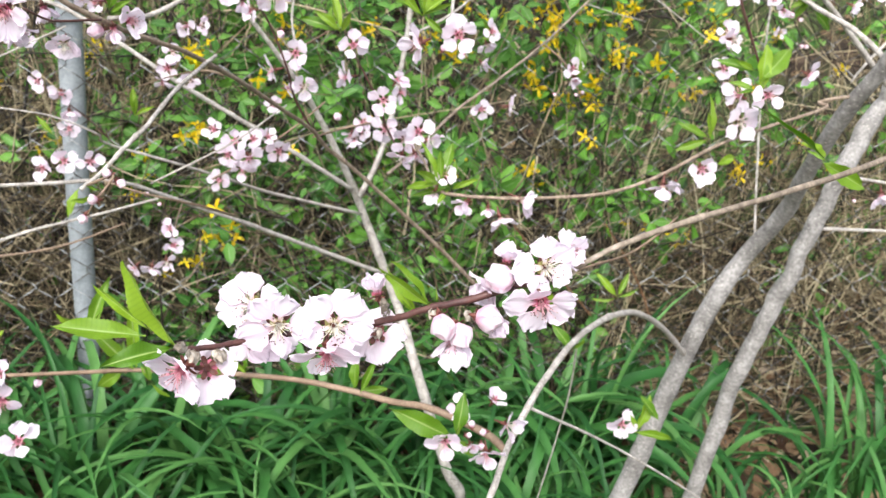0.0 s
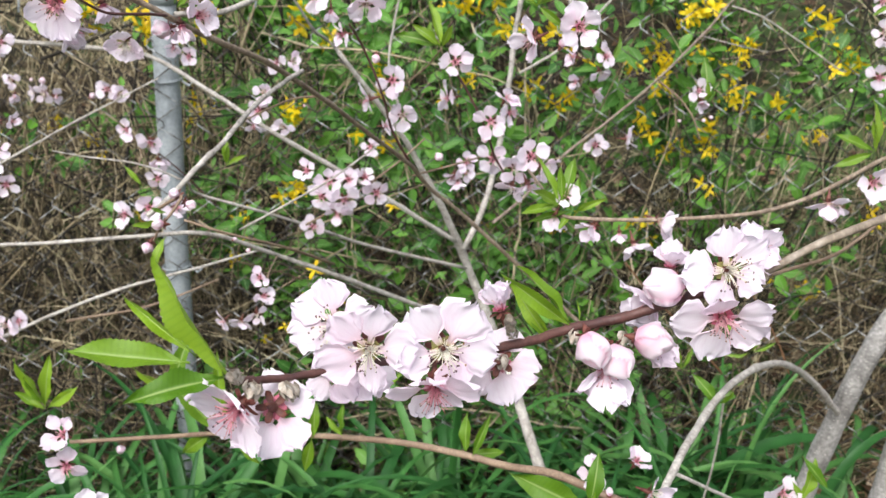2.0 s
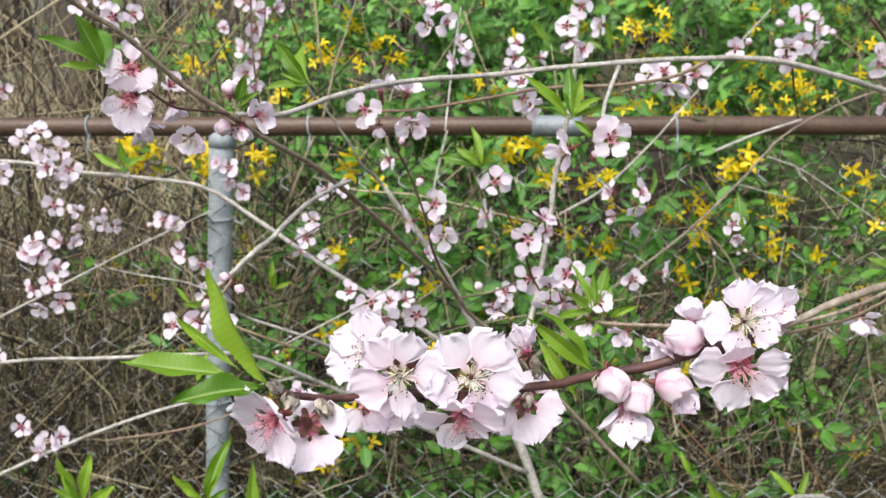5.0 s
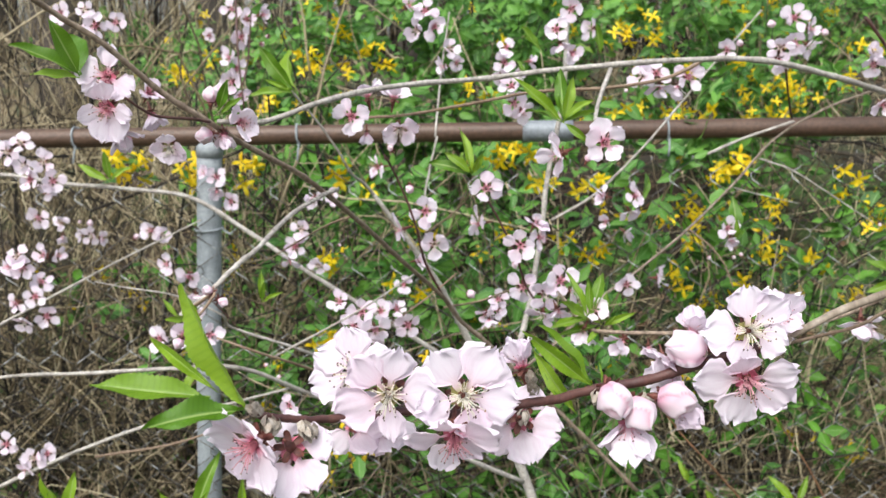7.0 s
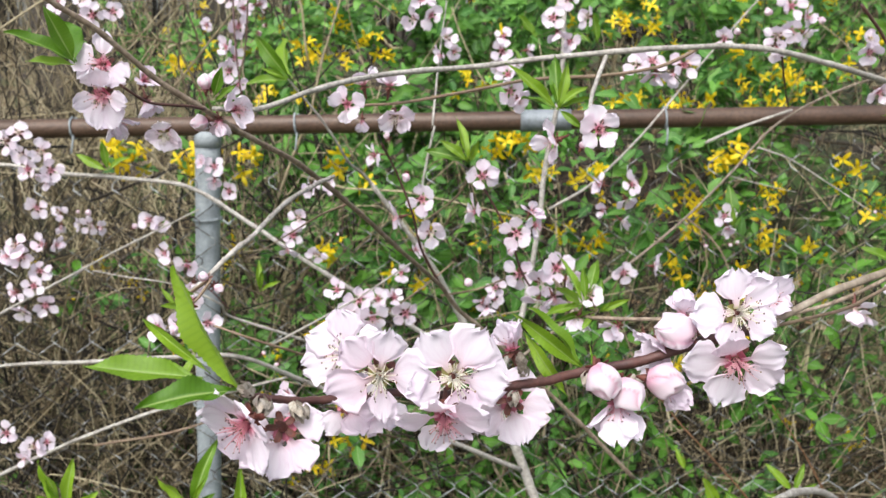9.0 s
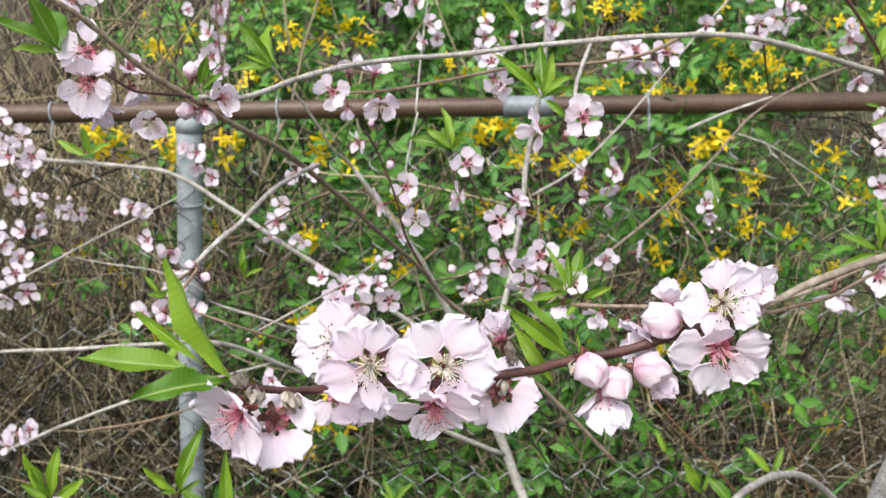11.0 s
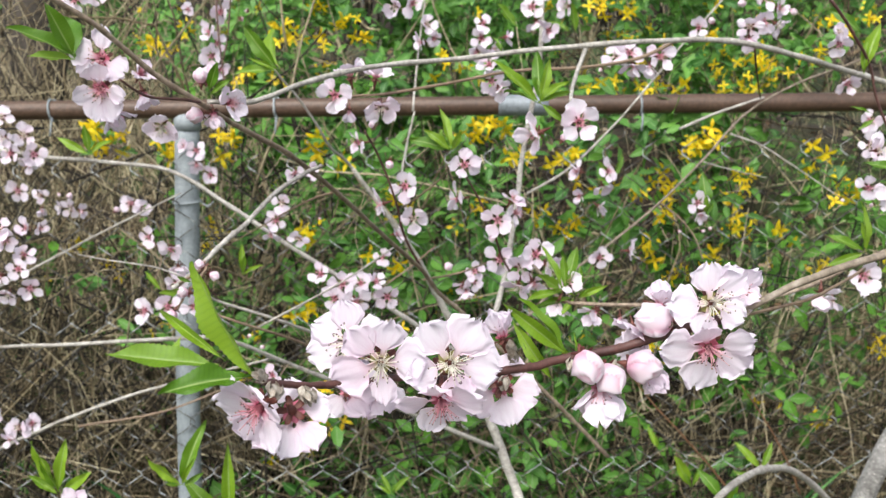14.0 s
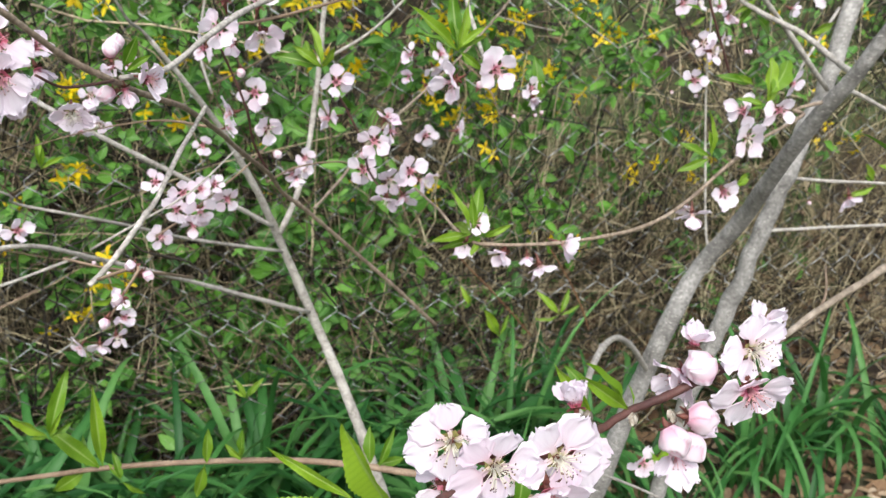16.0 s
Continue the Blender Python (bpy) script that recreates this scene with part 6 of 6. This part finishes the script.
SPRAYS = {}
SPRAYS[0] = ((0.133, 1.90, 1.173), (0.193, 1.90, 1.183), (0.204, 1.90, 1.131), (0.285, 2.03, 1.005), (0.333, 2.03, 0.950), (0.324, 2.03, 1.100), (0.431, 2.03, 1.012), (0.490, 2.03, 1.019), (0.379, 2.03, 0.694))
SPRAYS[1] = ((0.551, 2.03, 1.008), (0.529, 2.03, 1.062), (0.506, 2.03, 0.897), (0.555, 2.03, 0.856), (0.626, 2.03, 0.862), (0.648, 2.03, 0.880), (0.703, 2.03, 0.956), (0.816, 2.03, 0.933), (0.858, 2.03, 1.088), (0.624, 2.03, 1.137), (0.596, 2.03, 1.120), (0.929, 2.03, 1.030), (0.611, 2.03, 1.049), (0.676, 2.03, 1.028), (0.705, 2.03, 1.057))
SPRAYS[2] = ((1.604, 2.20, 0.944), (1.782, 2.20, 0.672))
SPRAYS[3] = ((-0.566, 1.90, 1.157), (-0.587, 1.90, 1.174), (-0.451, 1.90, 1.134), (-0.466, 1.90, 1.156), (-0.334, 1.90, 1.149), (-0.350, 1.90, 1.155), (-0.245, 1.90, 0.513), (-0.192, 1.90, 0.970), (-0.167, 1.90, 0.571), (-0.173, 1.90, 1.152), (-0.215, 1.90, 0.821), (-0.304, 1.90, 0.762))
SPRAYS[8] = ((0.497, 2.75, 1.433), (0.058, 2.75, 1.256), (-0.191, 2.75, 1.375), (-0.137, 2.75, 1.344))
SPRAYS[9] = ((0.963, 2.75, 1.250), (0.875, 2.75, 1.297), (0.847, 2.75, 1.244), (0.945, 2.75, 1.296), (0.927, 2.75, 1.196), (1.016, 2.75, 1.257), (0.865, 2.75, 1.197), (0.663, 2.75, 1.185), (0.531, 2.75, 1.424), (0.577, 2.75, 1.439), (1.162, 2.75, 1.369), (1.201, 2.75, 1.353), (0.753, 2.75, 1.253), (1.107, 2.75, 1.279), (0.812, 2.75, 1.329), (0.741, 2.75, 1.191))
SPRAYS[11] = ((-0.264, 2.75, 1.323), (-0.387, 2.75, 1.375), (-0.342, 2.75, 1.332), (-0.708, 2.75, 1.314), (-0.747, 2.75, 1.330), (-0.617, 2.75, 1.367), (-0.275, 2.75, 1.445), (-0.474, 2.75, 1.232))
FORSYTHIA = "forsythia bush with yellow flowers among new green leaves"
for i, (cx, cy, spread, h, st, lv, fl) in enumerate((
        (0.28, 2.02, 0.42, 1.15, 32, 820, 12), (0.72, 2.10, 0.45, 1.00, 30, 330, 10), (1.15, 2.25, 0.5, 0.9, 26, 200, 12), (-0.20, 2.05, 0.40, 1.05, 24, 820, 8),
        (0.05, 1.98, 0.40, 0.62, 16, 200, 2), (0.46, 2.00, 0.36, 0.60, 14, 130, 2), (1.75, 2.5, 0.55, 0.95, 26, 260, 16), (-0.65, 2.35, 0.35, 0.95, 14, 190, 9),
        (0.10, 2.95, 0.60, 1.05, 30, 2500, 14), (0.95, 3.05, 0.70, 1.05, 34, 1700, 70), (1.75, 3.4, 0.7, 0.95, 30, 1200, 80), (-0.55, 3.2, 0.55, 0.74, 24, 1300, 16), (2.6, 3.0, 0.7, 1.0, 28, 700, 60), (0.4, 3.9, 0.8, 0.95, 30, 1600, 24), (1.4, 4.3, 0.9, 1.0, 30, 1500, 50), (-0.9, 4.3, 0.8, 0.55, 24, 600, 12), (-0.30, 2.75, 0.45, 0.80, 22, 1400, 10))):
    shrub("forsythia_bush", (cx, cy), spread, h, st, lv, fl, 100 + i, FORSYTHIA, "bush", WEED_LEAF if cy > 2.8 or i % 3 == 0 else BUSH_LEAF, 0.041, bare=0.62 if i in (1, 2) else 0.3 if cy < 2.3 else 0.1, sprays=SPRAYS.get(i, ()))
for i, (cx, cy, spread, h, st, lv) in enumerate(((-0.30, 1.95, 0.30, 0.40, 14, 110), (0.30, 1.93, 0.35, 0.42, 14, 150), (0.58, 1.94, 0.26, 0.40, 12, 110), (1.30, 2.15, 0.3, 0.40, 10, 80), (-0.22, 1.91, 0.3, 0.30, 12, 260), (0.06, 1.90, 0.3, 0.40, 12, 200), (0.34, 1.91, 0.3, 0.36, 12, 150), (-0.95, 2.0, 0.3, 0.4, 10, 70), (2.0, 5.4, 1.2, 1.0, 26, 900), (0.2, 5.6, 1.2, 1.0, 26, 900), (-1.9, 6.2, 1.1, 0.45, 24, 200), (3.6, 5.2, 1.2, 1.0, 24, 700), (0.9, 7.5, 1.6, 1.1, 26, 560), (-2.6, 9.0, 1.6, 0.6, 24, 260), (3.6, 8.2, 1.7, 1.1, 26, 460))):
    shrub("green_shrub", (cx, cy), spread, h, st, lv, 0, 300 + i, "low leafy green shrub in new leaf", "shrub", WEED_LEAF, 0.042 if cy < 4 else 0.07, 0.0016 if cy < 4 else 0.004)


# dead brush: a tangle of thin brown canes and twigs
def brush(label, boxes, seed, mat=None):
    r = random.Random(seed)
    heap = Heap()
    for (x0, x1, y0, y1, z1, n, rad) in boxes:
        for k in range(n):
            x, y = r.uniform(x0, x1), r.uniform(y0, y1)
            z = ground_z(x, y) + r.uniform(-0.02, z1) * r.random()
            a, ln = r.uniform(0, 6.283), r.uniform(0.15, 0.75)
            rise = r.choice((r.uniform(-0.3, 0.35), r.uniform(-0.2, 1.3), r.uniform(0.6, 3.0)))
            d = np.array([math.cos(a), 0.35 * math.sin(a), rise])
            d /= np.linalg.norm(d)
            p0 = np.array([x, y, z])
            sag = np.array([r.gauss(0, 0.08), r.gauss(0, 0.04), r.gauss(0.02, 0.08)])
            line = spline([p0, p0 + d * ln * 0.35 + sag * 0.6, p0 + d * ln * 0.7 + sag, p0 + d * ln + sag * r.uniform(-0.8, 1.4)], 2)
            line[1:-1] += np.array([[r.gauss(0, 0.005) for _ in range(3)] for _ in range(len(line) - 2)])
            line[:, 1] = np.maximum(line[:, 1], FENCE_Y + 0.012)
            for q in range(len(line)):
                line[q, 2] = max(line[q, 2], ground_z(line[q, 0], line[q, 1]) - 0.01)
            rr = rad * r.choice((0.45, 0.6, 0.8, 1.0, 1.5, 2.0))
            heap.add(*tube_data(line, np.linspace(rr, rr * 0.5, len(line)), 4))
    ob = new("dead_brush", heap.mesh("dead_brush", mat or DRY_TWIG))
    return tagged(ob, label, "brush", kind="stuff")


brush("tangle of dead brown canes and twigs behind the fence", (
    (-1.7, -0.25, 1.82, 2.6, 1.25, 1700, 0.0017), (-0.3, 0.75, 1.82, 2.6, 0.85, 900, 0.0015), (0.55, 2.6, 1.85, 2.6, 0.80, 520, 0.0016),
    (-1.9, 3.0, 2.6, 3.9, 0.85, 1000, 0.0022), (-2.5, 4.0, 3.9, 7.0, 0.9, 260, 0.004)), 5)
brush("fine dry vines caught in the fence", ((-1.5, -0.2, 1.80, 1.95, 1.25, 330, 0.0011), (-0.2, 2.4, 1.80, 1.95, 1.0, 300, 0.0011)), 6)

brush("straw-coloured tangle of dry stalks on the bank", ((0.6, 2.6, 1.85, 2.5, 0.70, 1000, 0.0014), (-1.6, -0.3, 1.85, 2.5, 1.15, 420, 0.0017), (-0.3, 0.6, 1.85, 2.4, 0.6, 160, 0.0013)), 8, DRY_STRAW)

# long dead canes that stand and lean behind the fence
canes = Heap()
for k in range(640):
    left, far = k % 3 != 0, k >= 420
    x, y = (brng.uniform(-1.7, -0.1), brng.uniform(1.83, 2.5)) if left else (brng.uniform(0.0, 2.4), brng.uniform(1.83, 2.4))
    if far:
        x, y = brng.uniform(-2.6, -0.55), brng.uniform(2.6, 4.6)
    z = ground_z(x, y)
    h, over = brng.uniform(0.9, 1.7) if far else brng.uniform(0.35, 1.15 if left else 0.75), brng.gauss(0, 0.45)
    bow = brng.gauss(0, 0.06)
    pts = [(x, y, z - 0.02), (x + over * h * 0.33 + bow, y, z + h * 0.36), (x + over * h * 0.66 + bow, y + 0.02, z + h * 0.70), (x + over * h + brng.gauss(0, 0.05), y + 0.02, z + h)]
    cane = spline(pts, 3)
    cane[1:-1] += np.array([[brng.gauss(0, 0.004), 0, brng.gauss(0, 0.003)] for _ in range(len(cane) - 2)])
    r0 = brng.choice((0.0011, 0.0015, 0.002, 0.0027))
    canes.add(*tube_data(cane, np.linspace(r0, r0 * 0.5, len(cane)), 5))
tagged(new("dead_canes", canes.mesh("dead_canes", DRY_STRAW)), "long leaning dead canes, tan and grey, behind the fence", "canes", kind="stuff")

# dry leaves on the earth and the bank
litter = Heap()
for k in range(9600):
    near_part = k < 8000
    x = brng.gauss(0.45, 1.05) if near_part else brng.uniform(-3.5, 5)
    y = (brng.uniform(1.45, 2.5) if k < 3600 else brng.gauss(2.0, 0.75)) if near_part else brng.uniform(3.0, 8)
    ln = brng.uniform(0.025, 0.062)
    z = ground_z(x, y) + brng.uniform(0.002, 0.022)
    a = brng.uniform(0, 6.283)
    scatter_leaf(litter, (x, y, z), (math.cos(a), math.sin(a), brng.gauss(0.1, 0.35)), ln, ln * brng.uniform(0.4, 0.75), (brng.gauss(0, 0.45), brng.gauss(-0.25, 0.45), 1))
tagged(new("leaf_litter", litter.mesh("leaf_litter", DRY_LEAF)), "dry brown fallen leaves on the earth", "leaf litter", kind="stuff")

# short green weeds and dry grass on the bank
weeds = Heap()
for k in range(1500):
    x, y = brng.uniform(-1.2, 2.4), brng.uniform(1.55, 3.6)
    if noise.noise((x * 1.6, y * 1.6, 4.0)) < (0.25 if x > 0.7 and y < 2.4 else -0.02):
        continue
    for q in range(3):
        ln = brng.uniform(0.02, 0.05)
        scatter_leaf(weeds, (x + brng.gauss(0, 0.015), y + brng.gauss(0, 0.015), ground_z(x, y) + brng.uniform(0.0, 0.05)), (brng.gauss(0, 1), brng.gauss(-0.3, 0.8), brng.uniform(0, 0.9)), ln, ln * 0.55, (brng.gauss(0, 0.4), -0.4, 1))
tagged(new("ground_weeds", weeds.mesh("ground_weeds", WEED_LEAF)), "low green weeds among the fallen leaves", "weeds", kind="stuff")
straw = Heap()
for k in range(1500):
    x, y = (brng.uniform(-2.2, -0.4), brng.uniform(2.2, 5.0)) if k % 3 else (brng.uniform(-1.5, 4), brng.uniform(2.4, 6.0))
    p0 = np.array([x, y, ground_z(x, y)])
    h = brng.uniform(0.15, 0.5)
    b = np.array([brng.gauss(0, 0.5), brng.gauss(-0.1, 0.3), 0.0]) * h
    w = np.array([0.0016, 0, 0])
    mids = [p0, p0 + b * 0.25 + np.array([0, 0, h * 0.6]), p0 + b + np.array([0, 0, h * 0.95])]
    v = [m + s * w * t for m, t in zip(mids, (1, 0.8, 0.2)) for s in (-1, 1)]
    straw.add(v, [(0, 1, 3, 2), (2, 3, 5, 4)])
tagged(new("dry_grass", straw.mesh("dry_grass", STRAW)), "pale dry grass on the bank", "grass", kind="stuff")

# daylilies along the foot of the fence
BLADES = []
for s, (bend, wid, fold) in enumerate(((0.70, 0.020, 0.40), (1.0, 0.023, 0.35), (1.3, 0.021, 0.30), (0.85, 0.018, 0.45), (1.15, 0.025, 0.30), (0.5, 0.019, 0.45))):
    v, uv, f = [], [], []
    n = 12
    ang, px, pz = math.radians(82), 0.0, 0.0
    for i in range(n + 1):
        t = i / n
        w = wid * (0.75 + 0.5 * t - 1.25 * t ** 3) if t < 1 else 0.0005
        for j in (-1, 0, 1):
            v.append((px, j * w, pz + abs(j) * w * fold))
            uv.append((0.5 + 0.5 * j, t))
        ang -= bend * (0.25 + 2.2 * t) / n * 2.4
        px += math.cos(ang) / n
        pz += math.sin(ang) / n
    for i in range(n):
        for j in range(2):
            a = 3 * i + j
            f.append((a, a + 1, a + 4, a + 3))
    BLADES.append(mesh_of("blade", v, f, [BLADE], None, uv))


def daylily(x, y, blades, size, seed):
    r = random.Random(seed)
    top = new("daylily_clump")
    top.location = (x, y, ground_z(x, y))
    tagged(top, "clump of arching green daylily leaves at the fence", "daylily", "daylilies along the fence")
    for k in range(int(blades * 1.7)):
        s = size * r.uniform(0.65, 1.42)
        m = pose(r.gauss(0, 0.022), r.gauss(0, 0.022), -0.01, 0, 0, r.uniform(0, 360)) @ pose(0, 0, 0, r.gauss(0, 9), r.gauss(0, 10), 0) @ Matrix.Diagonal((s, s * r.uniform(0.58, 0.95), s, 1))
        part("blade", r.choice(BLADES), top, m)


for i, (x, y, n, s) in enumerate(((-0.62, 1.60, 33, 0.45), (-0.42, 1.52, 40, 0.49), (-0.22, 1.62, 40, 0.47), (-0.08, 1.50, 43, 0.49), (0.10, 1.62, 43, 0.49), (0.25, 1.55, 40, 0.47), (0.40, 1.66, 33, 0.45), (0.55, 1.60, 30, 0.40),
                                  (0.00, 1.30, 30, 0.40), (-0.32, 1.34, 30, 0.43), (0.30, 1.34, 22, 0.36), (0.74, 1.64, 7, 0.31), (1.16, 1.60, 8, 0.40), (1.32, 1.64, 10, 0.40), (1.55, 1.55, 13, 0.38), (0.90, 1.50, 5, 0.27), (-0.85, 1.62, 30, 0.45), (-1.05, 1.55, 26, 0.43), (1.22, 1.38, 9, 0.31), (0.62, 1.28, 6, 0.23), (0.36, 1.22, 20, 0.34), (0.50, 1.42, 26, 0.40), (0.64, 1.46, 12, 0.32), (1.24, 1.62, 9, 0.44), (1.02, 1.44, 7, 0.30), (1.45, 1.66, 11, 0.44), (0.60, 1.70, 12, 0.36), (0.54, 1.69, 22, 0.52), (0.69, 1.70, 18, 0.48), (0.81, 1.67, 12, 0.42), (0.93, 1.63, 9, 0.34))):
    daylily(x, y, n, s, 500 + i)

# ---- bare woods behind ----
def bare_tree(x, y, h, r0, seed):
    r = random.Random(seed)
    top = new("bare_tree")
    z0 = ground_z(x, y)
    top.location = (x, y, z0)
    tagged(top, "grey-brown bare woodland tree behind the bank", "tree", "bare trees of the wood")
    tip = np.array([r.gauss(0, 0.4), r.gauss(0, 0.4), h])
    line = spline([(0, 0, -0.1), (tip[0] * 0.2 + r.gauss(0, 0.1), tip[1] * 0.2, h * 0.3), (tip[0] * 0.5, tip[1] * 0.6, h * 0.65), tip], 5)
    v, f = tube_data(line, np.linspace(r0, r0 * 0.3, len(line)), 9)
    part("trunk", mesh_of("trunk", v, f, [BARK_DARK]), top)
    twigs = Heap()
    for k in range(16):
        i = r.randrange(3, len(line) - 1)
        a, ln = r.uniform(0, 6.28), h * r.uniform(0.12, 0.3)
        d = np.array([math.cos(a), math.sin(a), r.uniform(0.2, 0.9)])
        b = spline([line[i], line[i] + d * ln * 0.5 + np.array([0, 0, r.gauss(0, 0.1)]), line[i] + d * ln], 3)
        twigs.add(*tube_data(b, np.linspace(r0 * 0.3, r0 * 0.06, len(b)), 5))
        for q in range(3):
            e = b[-1 - q] + np.array([r.gauss(0, 0.25), r.gauss(0, 0.25), r.uniform(0.0, 0.5)]) * ln * 0.5
            twigs.add(*tube_data([b[-1 - q], (b[-1 - q] + e) / 2 + r.gauss(0, 0.03), e], [r0 * 0.09, r0 * 0.07, r0 * 0.03], 4))
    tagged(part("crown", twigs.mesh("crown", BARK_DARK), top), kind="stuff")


wr = random.Random(77)
for k in range(46):
    y = 7.5 + 26 * (k / 46) ** 1.2
    bare_tree(wr.uniform(-0.55, 0.62) * (y + 4), y + wr.uniform(-0.6, 0.6), wr.uniform(5, 11), wr.uniform(0.05, 0.15), 900 + k)
bare_tree(-1.75, 4.4, 7.0, 0.13, 880)
bare_tree(-1.25, 5.6, 6.0, 0.07, 881)
bare_tree(-0.62, 6.4, 7.0, 0.05, 882)
# thicket that closes the view under the trees
thick = Heap()
for k in range(2600):
    y = wr.uniform(8, 34)
    x = wr.uniform(-0.6, 0.65) * (y + 3)
    p0 = np.array([x, y, ground_z(x, y) - 0.05])
    h = wr.uniform(0.6, 3.2)
    b = np.array([wr.gauss(0, 0.4), wr.gauss(0, 0.2), 0])
    thick.add(*tube_data([p0, p0 + b * 0.3 + np.array([0, 0, h * 0.5]), p0 + b + np.array([0, 0, h])], [0.014, 0.011, 0.004], 3))
tagged(new("thicket", thick.mesh("thicket", DRY_TWIG)), "dense bare brown thicket at the wood's edge", "thicket", kind="stuff")
